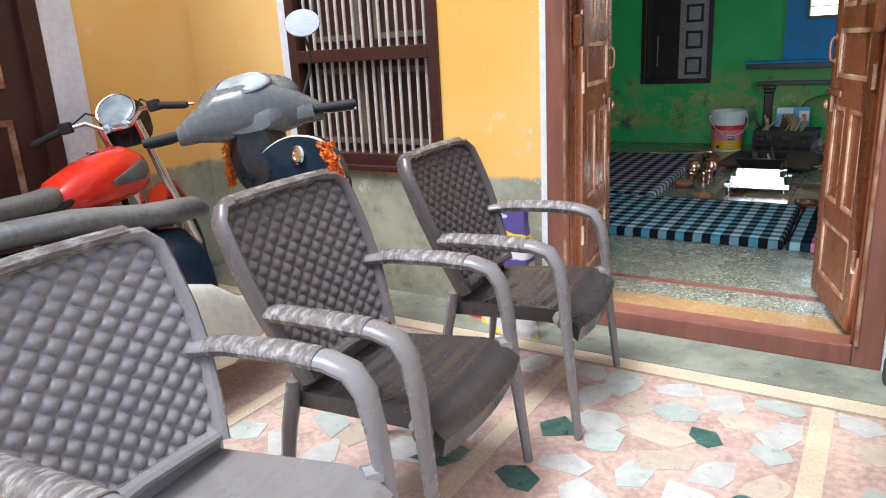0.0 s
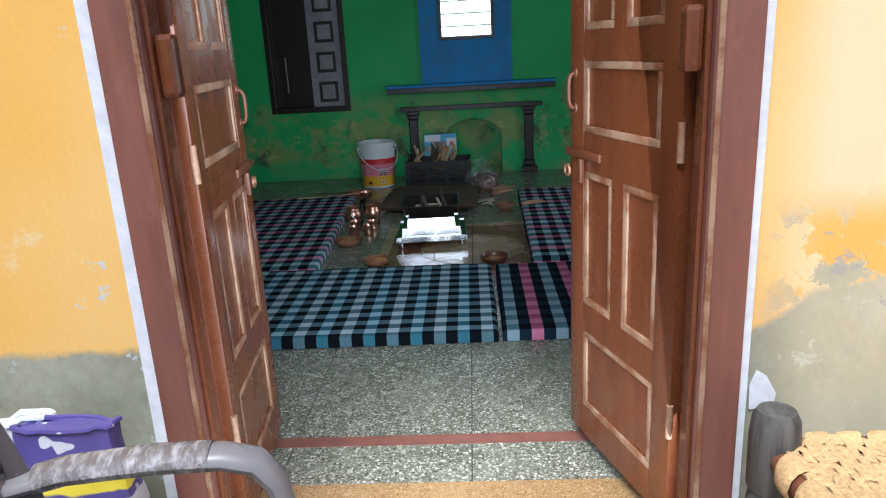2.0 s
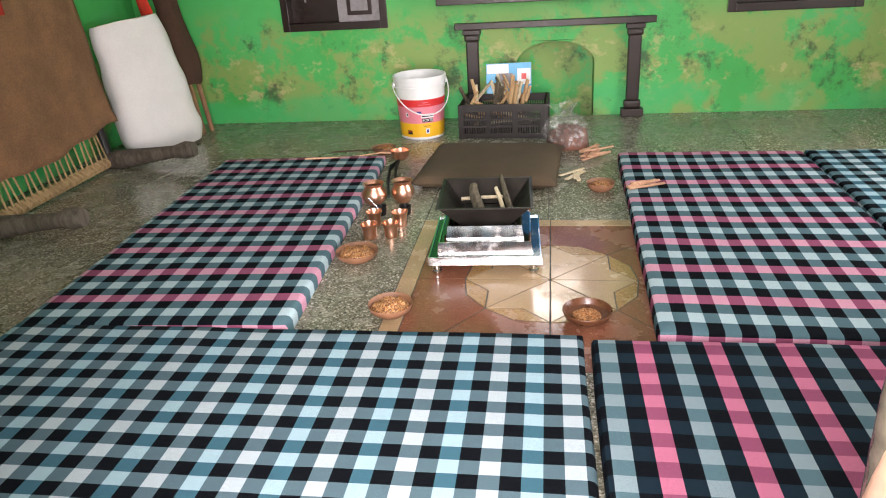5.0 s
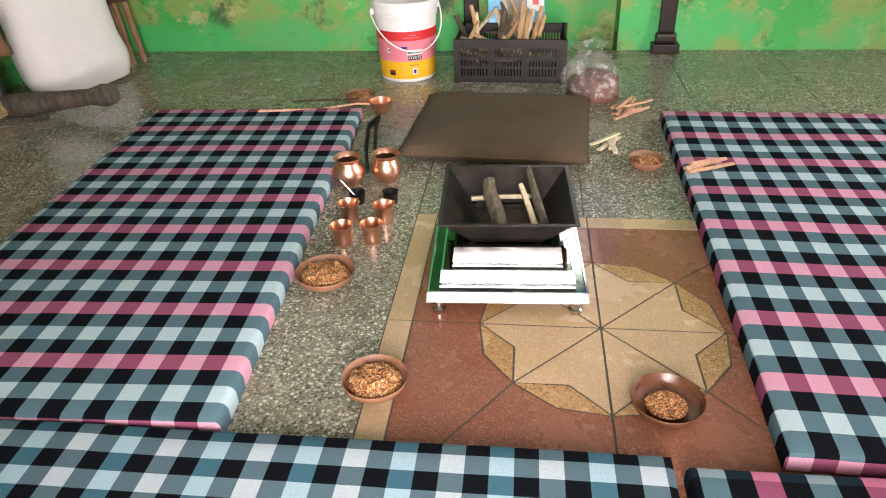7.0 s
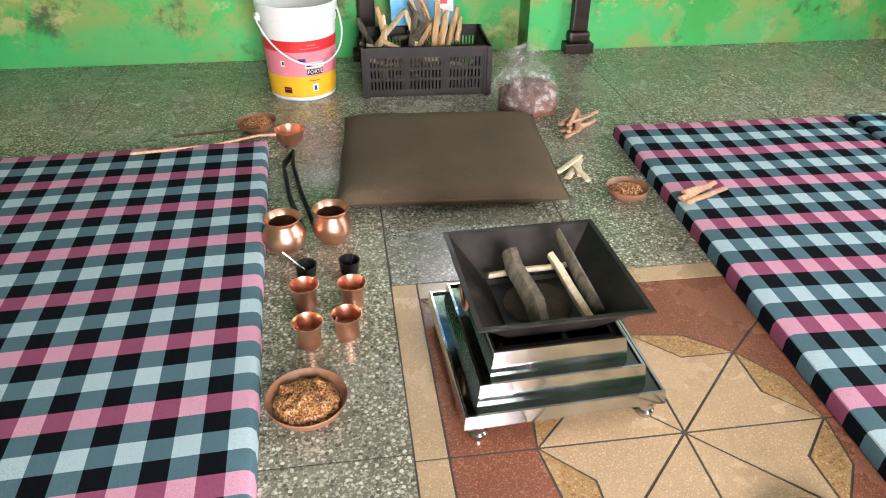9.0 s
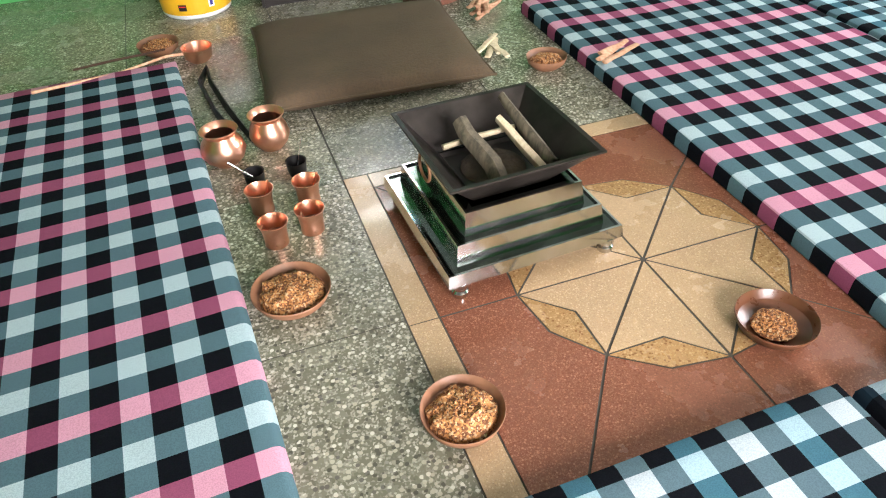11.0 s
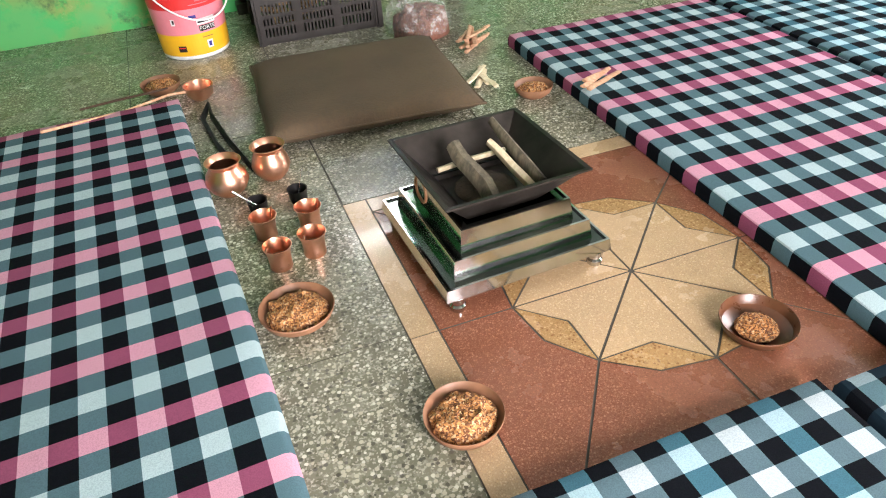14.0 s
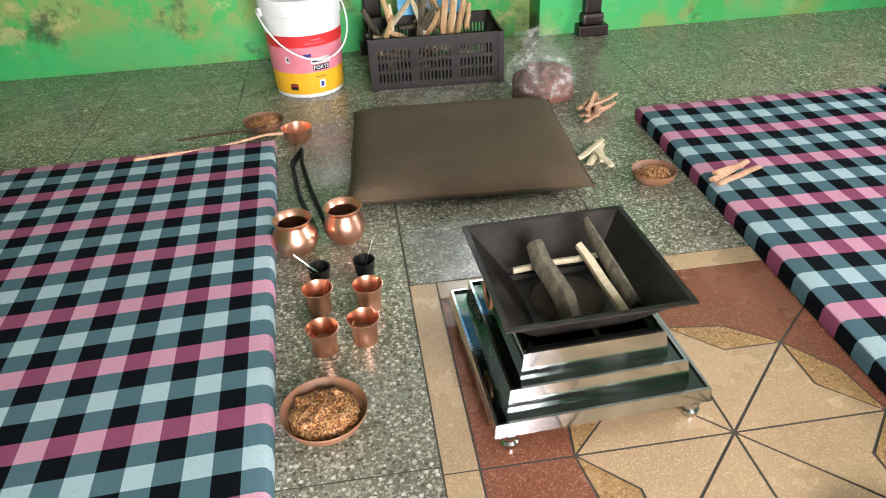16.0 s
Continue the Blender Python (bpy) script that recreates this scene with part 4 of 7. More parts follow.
def cup(label, m):
    ob = thing("copper_cup", label, "cup", m, "copper cups")
    bm = bmesh.new()
    lathe(bm, [(0.0, 0.0), (0.030, 0.0), (0.032, 0.003), (0.031, 0.02), (0.033, 0.05), (0.039, 0.068), (0.041, 0.072), (0.039, 0.0725), (0.031, 0.05), (0.029, 0.02), (0.028, 0.006), (0.0, 0.005)], 36)
    part("cup_body", bm, COPPER, ob, smooth=True)
    bm = bmesh.new()
    lathe(bm, [(0.0, 0.03), (0.0295, 0.03)], 24)
    part("water", bm, CLAY, ob, "brown liquid")
    bm = bmesh.new()
    tube(bm, [(0.012, 0.0, 0.028), (0.024, 0.006, 0.055), (0.036, 0.012, 0.080)], [0.010, 0.005, 0.008], 8, flat=0.3)
    part("spoon", bm, COPPER, ob, "small copper spoon", smooth=True)
    return ob


for x, y, a in ((-1.350, 6.305, 200), (-1.250, 6.325, 210), (-1.362, 6.468, 20), (-1.232, 6.462, 5)):
    cup("small flared copper cup with a spoon", at(x, y, FLOOR, a))


def tumbler(m):
    ob = thing("steel_bowl", "small dark steel bowl with a spoon in it", "bowl", m, "small steel bowls")
    bm = bmesh.new()
    lathe(bm, [(0.0, 0.0), (0.024, 0.0), (0.027, 0.01), (0.031, 0.045), (0.032, 0.047), (0.029, 0.045), (0.024, 0.01), (0.0, 0.006)], 28)
    part("bowl_body", bm, IRON_DARK, ob, smooth=True)
    bm = bmesh.new()
    tube(bm, [(0.0, 0.0, 0.012), (0.03, 0.01, 0.052), (0.062, 0.02, 0.085)], [0.008, 0.003, 0.0045], 8, flat=0.4)
    part("spoon", bm, STEEL, ob, "thin steel spoon", smooth=True)


tumbler(at(-1.362, 6.605, FLOOR, 150))
tumbler(at(-1.236, 6.615, FLOOR, 40))


def saucer(label, m, r, heap, seed, clay=None, spread=0.82):
    ob = thing("clay_bowl", label, "bowl", m, "clay bowls of herbs")
    bm = bmesh.new()
    lathe(bm, [(0.0, 0.0), (r * 0.62, 0.0), (r * 0.9, 0.018), (r, 0.040), (r * 0.99, 0.043), (r * 0.965, 0.041), (r * 0.875, 0.020), (r * 0.6, 0.006), (0.0, 0.006)], 44)
    part("saucer", bm, clay or CLAY, ob, smooth=True)
    bm = bmesh.new()
    lump(bm, r * spread, r * spread * 0.97, heap, seed, 40, 0.8, 0.35)
    f = part("dried_herb", bm, FLAKES, ob, "brown dried herb flakes", smooth=True)
    tagged(f, kind="stuff")
    f.location.z = 0.014
    rnd = random.Random(seed)
    bm = bmesh.new()
    for i in range(420):
        a, q = rnd.random() * 6.28, math.sqrt(rnd.random()) * r * (spread - 0.12)
        z = 0.017 + heap * (1 - (q / (r * (spread + 0.04))) ** 2)
        s = rnd.uniform(0.002, 0.0055)
        box(bm, -s, s, -s * 0.5, s * 0.5, -0.0012, 0.0012, m=pose(q * math.cos(a), q * math.sin(a), z, rnd.uniform(-40, 40), rnd.uniform(-40, 40), rnd.uniform(0, 360)))
    g = part("loose_flake_litter", bm, FLAKES, ob, "loose herb flakes")
    tagged(g, kind="stuff")
    return ob


saucer("shallow brown clay bowl heaped with dried herbs", at(-1.350, 6.07), 0.095, 0.034, 1.0)
saucer("shallow brown clay bowl heaped with dried herbs", at(-1.098, 5.595), 0.085, 0.034, 2.0)
saucer("dark wet clay bowl with a little herb mixture", at(-0.375, 5.572), 0.088, 0.013, 3.0, plain("dark_wet_clay", (0.11, 0.042, 0.02), 0.32, vary=0.3), 0.56)
saucer("shallow brown clay bowl heaped with dried herbs", at(-0.240, 6.965), 0.075, 0.026, 4.0)
saucer("shallow brown clay bowl with herbs beside the ladle", at(-1.590, 7.725), 0.082, 0.03, 5.0)


def ladle(label, head, tip, material, r=0.058):
    ob = thing("ladle", label, "ladle", Matrix.Translation(head), "long ladles")
    bm = bmesh.new()
    lathe(bm, [(0.0, 0.0), (r * 0.6, 0.002), (r * 0.9, 0.02), (r, 0.058), (r * 1.03, 0.06), (r * 0.95, 0.058), (r * 0.84, 0.02), (0.0, 0.008)], 32)
    part("ladle_cup", bm, COPPER, ob, "copper cup", smooth=True)
    d = Vector(tip) - Vector(head)
    u = d.normalized()
    bm = bmesh.new()
    tube(bm, [Vector((u.x, u.y, 0)) * r * 0.96 + Vector((0, 0, 0.044)), Vector((u.x, u.y, 0)) * 0.12 + Vector((0, 0, 0.052)), d * 0.5 + Vector((0, 0, 0.012)), d], [0.006, 0.005, 0.005, 0.006], 10)
    part("handle", bm, material, ob, "long wooden handle", smooth=True)


MATTOP = FLOOR + 0.062
ladle("copper ladle with a long pale wooden handle laid on the mat", (-1.445, 7.545, FLOOR + 0.012), (-2.02, 7.39, MATTOP + 0.006), PINKWOOD)
bm = bmesh.new()
stick(bm, (-1.56, 7.575, MATTOP + 0.006), (-1.89, 7.53, MATTOP + 0.006), 0.012, 0.010, 21, 1.0)
tagged(part("wooden_rod", bm, BROWN_CLOTH, None, smooth=True), "dark thin wooden rod laid along the mat edge", "rod")

tongs = thing("fire_tongs", "blackened iron fire tongs lying open on the floor", "tongs", at(0, 0, 0))
for p in ([(-1.34, 6.87, FLOOR + 0.006), (-1.39, 7.10, FLOOR + 0.014), (-1.425, 7.30, FLOOR + 0.03), (-1.425, 7.40, FLOOR + 0.04)], [(-1.375, 6.86, FLOOR + 0.006), (-1.43, 7.08, FLOOR + 0.012), (-1.46, 7.30, FLOOR + 0.03), (-1.425, 7.40, FLOOR + 0.04)]):
    bm = bmesh.new()
    tube(bm, p, [0.019, 0.021, 0.021, 0.014], 8, flat=0.35, side=(0, 0, 1))
    part("tong_arm", bm, IRON_DARK, tongs, smooth=True)


# ---- cushion ----
def cushion():
    ob = thing("floor_cushion", "flat brown velour floor cushion", "cushion", at(-0.848, 7.285, FLOOR, -4))
    bm = bmesh.new()
    w, l, h, n = 0.395, 0.365, 0.10, 44
    grid = {}
    for s in (1, -1):
        for i in range(n + 1):
            for j in range(n + 1):
                u, v = 2 * i / n - 1, 2 * j / n - 1
                e = max(abs(u), abs(v))
                if s < 0 and e > 0.999:
                    grid[s, i, j] = grid[1, i, j]
                    continue
                puff = (max(0, 1 - abs(u) ** 8) * max(0, 1 - abs(v) ** 8)) ** 0.5
                pin = 1 - 0.05 * (abs(u * v)) ** 3 * -1 - 0.035 * (1 - abs(abs(u) - abs(v)))
                z = h * 0.5 + s * h * 0.5 * puff if s > 0 else h * 0.5 - h * 0.47 * puff
                z += 0.004 * noise.noise((u * 2, v * 2, s)) * puff
                grid[s, i, j] = bm.verts.new((u * w * pin, v * l * pin, max(0.002, z)))
    for s in (1, -1):
        for i in range(n):
            for j in range(n):
                f = (grid[s, i, j], grid[s, i + 1, j], grid[s, i + 1, j + 1], grid[s, i, j + 1])
                bm.faces.new(f if s > 0 else f[::-1])
    part("cover", bm, CUSHION_M, ob, smooth=True)
    edge = [grid_pt for grid_pt in ((-w, -l), (w, -l), (w, l), (-w, l))]
    bm = bmesh.new()
    pts = []
    for (a, b), (c, d) in zip(edge, edge[1:] + edge[:1]):
        for k in range(12):
            t = k / 12
            u, v = (a + (c - a) * t) / w, (b + (d - b) * t) / l
            pin = 1 + 0.05 * abs(u * v) ** 3 - 0.035 * (1 - abs(abs(u) - abs(v)))
            pts.append((u * w * pin, v * l * pin, h * 0.5))
    tube(bm, pts, 0.005, 6, closed=True)
    part("piping", bm, CUSHION_M, ob, smooth=True)


cushion()


# ---- paint bucket ----
def band(bm, r0, r1, z0, z1, a0, a1, off=0.0008, n=48):
    """A thin printed sheet wrapped round a tapering bucket."""
    vs = []
    for i in range(n + 1):
        a = radians(a0 + (a1 - a0) * i / n)
        vs.append([bm.verts.new(((r + off) * math.cos(a), (r + off) * math.sin(a), z)) for r, z in ((r0, z0), (r1, z1))])
    for p, q in zip(vs, vs[1:]):
        bm.faces.new((p[0], q[0], q[1], p[1]))


def letters(text, size, material, parent, name="lettering"):
    """Raised text as a mesh, for wrapping on a surface afterwards."""
    cu = bpy.data.curves.new(name, "FONT")
    cu.body, cu.size, cu.align_x, cu.align_y, cu.resolution_u = text, size, "CENTER", "CENTER", 2
    tmp = bpy.data.objects.new(name, cu)
    me = bpy.data.meshes.new_from_object(tmp)
    bpy.data.objects.remove(tmp)
    bpy.data.curves.remove(cu)
    me.materials.clear()
    me.materials.append(material)
    ob = new(name, me)
    ob.parent = parent
    return ob


def bucket():
    ob = thing("paint_bucket", "white plastic paint bucket with red, pink and yellow label", "bucket", at(-1.405, 8.175, FLOOR, 0))
    rb, rt, h = 0.152, 0.176, 0.43
    R = lambda z: rb + (rt - rb) * z / h
    bm = bmesh.new()
    lathe(bm, [(0.0, 0.004), (rb - 0.01, 0.004), (rb - 0.006, 0.0), (rb, 0.006), (R(0.34), 0.34), (R(0.34) + 0.005, 0.342), (R(0.36) + 0.005, 0.36), (R(0.36), 0.362), (R(0.385), 0.385), (R(0.385) + 0.009, 0.388), (rt + 0.009, h - 0.004), (rt + 0.006, h), (rt, h - 0.002), (R(0.36) - 0.006, 0.36), (rb - 0.008, 0.02), (0.0, 0.012)], 56)
    part("body", bm, WHITE_PLASTIC, ob, smooth=True)
    for name, z0, z1, mt, lb in (("label_yellow", 0.02, 0.118, AMBER_P, "yellow label band"), ("label_pink", 0.118, 0.232, PINK_P, "pink label band"), ("label_red", 0.232, 0.282, RED_P, "red label band")):
        bm = bmesh.new()
        band(bm, R(z0), R(z1), z0, z1, 160, 410)
        part(name, bm, mt, ob, lb)
    # small print: bars and marks on the label
    def mark(name, a, z, w, hh, mt, off=0.002):
        bm = bmesh.new()
        da = math.degrees(w / R(z)) / 2
        band(bm, R(z - hh / 2), R(z + hh / 2), z - hh / 2, z + hh / 2, a - da, a + da, off, 8)
        part(name, bm, mt, ob)
    mark("print_logo", 294, 0.170, 0.088, 0.028, WHITE_P)
    mark("print_logo", 294, 0.139, 0.076, 0.026, BLACK_P)
    mark("print_logo", 294, 0.168, 0.080, 0.008, BLACK_P, 0.003)
    mark("print_mark", 274, 0.196, 0.032, 0.014, NAVY_P)
    mark("print_mark", 242, 0.178, 0.018, 0.028, WHITE_P)
    mark("print_mark", 243, 0.180, 0.009, 0.016, BLACK_P, 0.003)
    mark("print_mark", 246, 0.055, 0.036, 0.028, BLACK_P)
    mark("print_mark", 246, 0.060, 0.030, 0.005, RED_P, 0.003)
    mark("print_mark", 293, 0.063, 0.026, 0.036, WHITE_P)
    mark("print_mark", 293, 0.063, 0.014, 0.022, NAVY_P, 0.003)
    mark("print_line", 292, 0.098, 0.05, 0.004, CLAY)
    mark("print_line", 290, 0.262, 0.04, 0.005, PINK_P)
    mark("print_line", 288, 0.248, 0.09, 0.003, PINK_P)
    word = letters("FORTE", 0.024, WHITE_P, ob)
    for v in word.data.vertices:
        a = radians(294) + v.co.x / R(0.139)
        v.co = Vector(((R(0.139) + 0.0042) * math.cos(a), (R(0.139) + 0.0042) * math.sin(a), 0.139 + v.co.y))
    for a in (205, 25):
        bm = bmesh.new()
        lathe(bm, [(0.0, 0.0), (0.02, 0.0), (0.018, 0.014), (0.0, 0.014)], 16, pose((rt + 0.004) * math.cos(radians(a)), (rt + 0.004) * math.sin(radians(a)), 0.372, 90, 0, a + 90))
        part("handle_boss", bm, WHITE_PLASTIC, ob, smooth=True)
    bm = bmesh.new()
    pts = []
    for k in range(25):
        a = 205 + 180 * k / 24
        s = math.sin(math.pi * k / 24)
        pts.append(((rt + 0.02 + 0.004 * s) * math.cos(radians(a)), (rt + 0.02 + 0.004 * s) * math.sin(radians(a)), 0.372 - 0.19 * s))
    tube(bm, pts, 0.004, 8)
    part("wire_handle", bm, WHITE_PLASTIC, ob, smooth=True)


bucket()


# ---- crate of firewood ----
def crate():
    ob = thing("plastic_crate", "black slatted plastic crate holding split firewood", "crate", at(-0.82, 8.20, FLOOR, -2))
    w, d, h, t = 0.285, 0.17, 0.235, 0.008
    def side_panel(length, m):
        bm = bmesh.new()
        zs = [0.0, 0.035, 0.075, 0.090, 0.125, 0.140, 0.185, h]
        box(bm, -length, length, 0, t, 0, zs[1], m=m)
        box(bm, -length, length, 0, t, zs[2], zs[3], m=m)
        box(bm, -length, length, 0, t, zs[4], zs[5], m=m)
        box(bm, -length, length, 0, t, zs[6], zs[7], m=m)
        box(bm, -length - 0.004, length + 0.004, -0.010, t, h - 0.018, h, m=m)
        n = int(length * 2 / 0.0165)
        for i in range(n + 1):
            x = -length + i * 2 * length / n
            wide = 0.016 if i % 11 == 0 else 0.0045
            for a, b in ((zs[1], zs[2]), (zs[3], zs[4]), (zs[5], zs[6])):
                box(bm, max(-length, x - wide), min(length, x + wide), 0.001, t - 0.001, a, b, m=m)
        for s in (-1, 1):
            box(bm, s * length - 0.018, s * length + 0.018, -0.006, t, 0, h, m=m)
        part("side_panel", bm, BLACK_PLASTIC, ob)
    side_panel(w, pose(0, -d, 0))
    side_panel(w, pose(0, d, 0, 0, 0, 180))
    side_panel(d, pose(-w, 0, 0, 0, 0, -90))
    side_panel(d, pose(w, 0, 0, 0, 0, 90))
    part("bottom", cuboid(-w, w, -d, d, 0.004, 0.012), BLACK_PLASTIC, ob)


crate()
rnd = random.Random(7)
for i in range(30):
    x, y = rnd.uniform(-1.05, -0.64), rnd.uniform(8.10, 8.30)
    a, b = rnd.uniform(0, 360), rnd.uniform(15, 75)
    l = rnd.uniform(0.16, 0.26)
    if i < 14:
        b = rnd.uniform(0, 20)
        z = FLOOR + 0.06 + 0.012 * i
    else:
        z = FLOOR + 0.235 + 0.0015 * i
    d = Vector((math.cos(radians(a)) * math.cos(radians(b)), 0.6 * math.sin(radians(a)) * math.cos(radians(b)), math.sin(radians(b)))) * l / 2
    c = Vector((x, y, z))
    lo = c - d if d.z > 0 else c + d
    log_thing("firewood_stick", "split pale brown firewood stick piled in the crate", c - d, c + d, rnd.uniform(0.022, 0.045), rnd.uniform(0.018, 0.032), rnd.choice((FIREWOOD, FIREWOOD, PALEWOOD, BARK)), 100 + i)
for i, (x, y, dx, l) in enumerate(((-0.99, 8.16, -0.05, 0.22), (-0.90, 8.15, 0.04, 0.20), (-0.78, 8.16, 0.02, 0.24), (-0.84, 8.18, -0.07, 0.2), (-0.72, 8.2, 0.06, 0.2), (-1.04, 8.2, -0.09, 0.16))):
    log_thing("firewood_stick", "split firewood stick standing up out of the crate", (x, y, FLOOR + 0.14), (x + dx, y + 0.02, FLOOR + 0.16 + l), 0.04, 0.03, (FIREWOOD, BARK, FIREWOOD, PALEWOOD, FIREWOOD, BARK)[i], 200 + i)
# printed sheet standing behind the crate
card = thing("printed_calendar", "blue and white printed card leaning behind the crate", "calendar", pose(-0.80, 8.40, FLOOR + 0.20, 78, 0, 4))
part("sheet", cuboid(-0.16, 0.16, 0.0, 0.24, -0.002, 0.002), CYAN_P, card)
part("print_panel", cuboid(-0.155, 0.0, 0.17, 0.235, 0.002, 0.0032), WHITE_P, card, "white printed panel")
part("print_panel", cuboid(0.06, 0.155, 0.09, 0.20, 0.002, 0.0032), WHITE_P, card, "white printed panel")
part("print_spot", cuboid(0.09, 0.125, 0.125, 0.165, 0.0032, 0.0042), RED_P, card, "red printed spot")
part("print_picture", cuboid(-0.07, 0.03, 0.06, 0.17, 0.0021, 0.0036), GREY_WOOD, card, "grey printed picture")


# ---- plastic bag of wood chips ----
def poly_bag():
    ob = thing("plastic_bag", "clear plastic bag of reddish wood chips, top gathered", "bag", at(-0.395, 7.815))
    bm = bmesh.new()
    lump(bm, 0.135, 0.11, 0.13, 9.0, 30, 0.7, 0.3)
    part("wood_chips", bm, plain("reddish_chips", (0.12, 0.045, 0.027), 0.8, vary=0.8, grain=55, bump=0.8), ob, "reddish wood chips", smooth=True)
    bm = bmesh.new()
    n = 40
    prof = [(0.11, 0.001), (0.15, 0.03), (0.155, 0.08), (0.14, 0.14), (0.10, 0.185), (0.055, 0.215), (0.075, 0.25), (0.10, 0.27)]
    rings = []
    for i, (r, z) in enumerate(prof):
        ringv = []
        for k in range(n):
            a = 2 * math.pi * k / n
            f = 1 + 0.16 * noise.noise((math.cos(a) * 2.2, math.sin(a) * 2.2, z * 14)) * (0.4 + i * 0.14) + 0.03 * math.sin(11 * a + i)
            ringv.append(bm.verts.new((r * f * math.cos(a) - 0.02 * i / 7 * 2, 0.82 * r * f * math.sin(a), z * (1 + 0.12 * noise.noise((math.cos(a) * 1.3, math.sin(a) * 1.3, 4.0)) * (i > 3)))))
        rings.append(ringv)
    for a, b in zip(rings, rings[1:]):
        for k in range(n):
            bm.faces.new((a[k], a[(k + 1) % n], b[(k + 1) % n], b[k]))
    film = part("film", bm, PLASTIC_FILM, ob, "thin clear plastic film", smooth=True)
    film.visible_shadow = False


def film_material():
    n = Nodes("clear_plastic_film", 0.18)
    crease = n.step(n.noise(20.0, 5.0, 0.65), 0.5, 0.62)
    n.set(n.b.inputs["Alpha"], n.math("MULTIPLY_ADD", crease, 0.26, 0.07))
    n.color((0.80, 0.78, 0.76)).bump(n.noise(25.0, 4.0), 0.8, 0.012)
    return n.m


PLASTIC_FILM = film_material()
poly_bag()
rnd = random.Random(5)
for i in range(11):
    x, y = -0.255 + rnd.uniform(-0.03, 0.03), 7.565 + rnd.uniform(-0.03, 0.03)
    a = rnd.uniform(10, 75)
    l = rnd.uniform(0.14, 0.24)
    c, d = Vector((x, y, FLOOR + 0.012 + 0.005 * i)), Vector((math.cos(radians(a)), math.sin(radians(a)), rnd.uniform(-0.04, 0.04))) * l / 2
    log_thing("split_stick", "pinkish split stick in a small pile on the floor", c - d, c + d, 0.024, 0.016, PINKWOOD, 300 + i)
for i in range(4):
    x, y = -0.365 + rnd.uniform(-0.03, 0.03), 7.17 + rnd.uniform(-0.04, 0.04)
    a = (62, 84, 104, 40)[i] + rnd.uniform(-6, 6)
    l = rnd.uniform(0.12, 0.2)
    c, d = Vector((x, y, FLOOR + 0.010 + 0.006 * i)), Vector((math.cos(radians(a)), math.sin(radians(a)), rnd.uniform(-0.05, 0.05))) * l / 2
    log_thing("split_stick", "pale thin split stick beside the cushion", c - d, c + d, 0.028, 0.014, PALEWOOD, 330 + i)
for i, (a, b) in enumerate((((-0.12, 6.80), (0.05, 6.90)), ((-0.115, 6.775), (0.07, 6.855)), ((-0.10, 6.83), (0.03, 6.875)))):
    log_thing("split_stick", "pinkish split stick laid on the checked mat", (*a, MATTOP + 0.010 + 0.006 * (i == 2)), (*b, MATTOP + 0.010 + 0.009 * (i == 2)), 0.028, 0.014, PINKWOOD, 350 + i)


# ---- sack, upright cot and poles by the left wall ----
def sack():
    ob = thing("flour_sack", "full white woven sack leaning on the wall", "sack", Matrix.Translation((-3.22, 7.93, FLOOR)) @ pose(0, 0, 0, 0, -9, 0) @ pose(0, 0, 0, 0, 0, 62))
    bm = bmesh.new()
    n, m = 36, 26
    w, d, h = 0.295, 0.145, 0.90
    rings = []
    for j in range(m + 1):
        t = j / m
        s = math.sin(math.pi * min(1, t * 6) / 2) if t < 1 / 6 else 1.0
        fx = (0.86 + 0.14 * s) * (1 - 0.30 * max(0, t - 0.35) ** 1.3) * (1 if t < 0.97 else 0.97)
        fy = (0.55 + 0.45 * s) * (1 - 0.62 * max(0, t - 0.25) ** 1.2)
        rv = []
        for k in range(n):
            a = 2 * math.pi * k / n
            c, q = math.cos(a), math.sin(a)
            sx, sy = math.copysign(abs(c) ** 0.7, c), math.copysign(abs(q) ** 0.8, q)
            p = Vector((w * fx * sx, d * fy * sy, h * t))
            f = 0.022 * noise.noise((p.x * 5, p.y * 5 + 3, p.z * 4)) + 0.010 * noise.noise((p.x * 14, p.y * 14, p.z * 7))
            p += Vector((c, q, 0)) * f
            p.z += 0.02 * noise.noise((p.x * 6, 1, 2)) * (t > 0.9)
            p.z = max(p.z, 0.0)
            rv.append(bm.verts.new(p))
        rings.append(rv)
    for a, b in zip(rings, rings[1:]):
        for k in range(n):
            bm.faces.new((a[k], a[(k + 1) % n], b[(k + 1) % n], b[k]))
    bm.faces.new(rings[0][::-1])
    bm.faces.new(rings[-1])
    part("sack_body", bm, SACK_M, ob, smooth=True)
    bm = bmesh.new()
    tube(bm, [(x, -0.012 * (k % 2), 0.897 + 0.006 * (k % 2)) for k, x in enumerate([-0.20 + 0.02 * i for i in range(21)])], 0.004, 6)
    part("stitched_seam", bm, ROPE, ob, "stitched top seam", smooth=True)


sack()


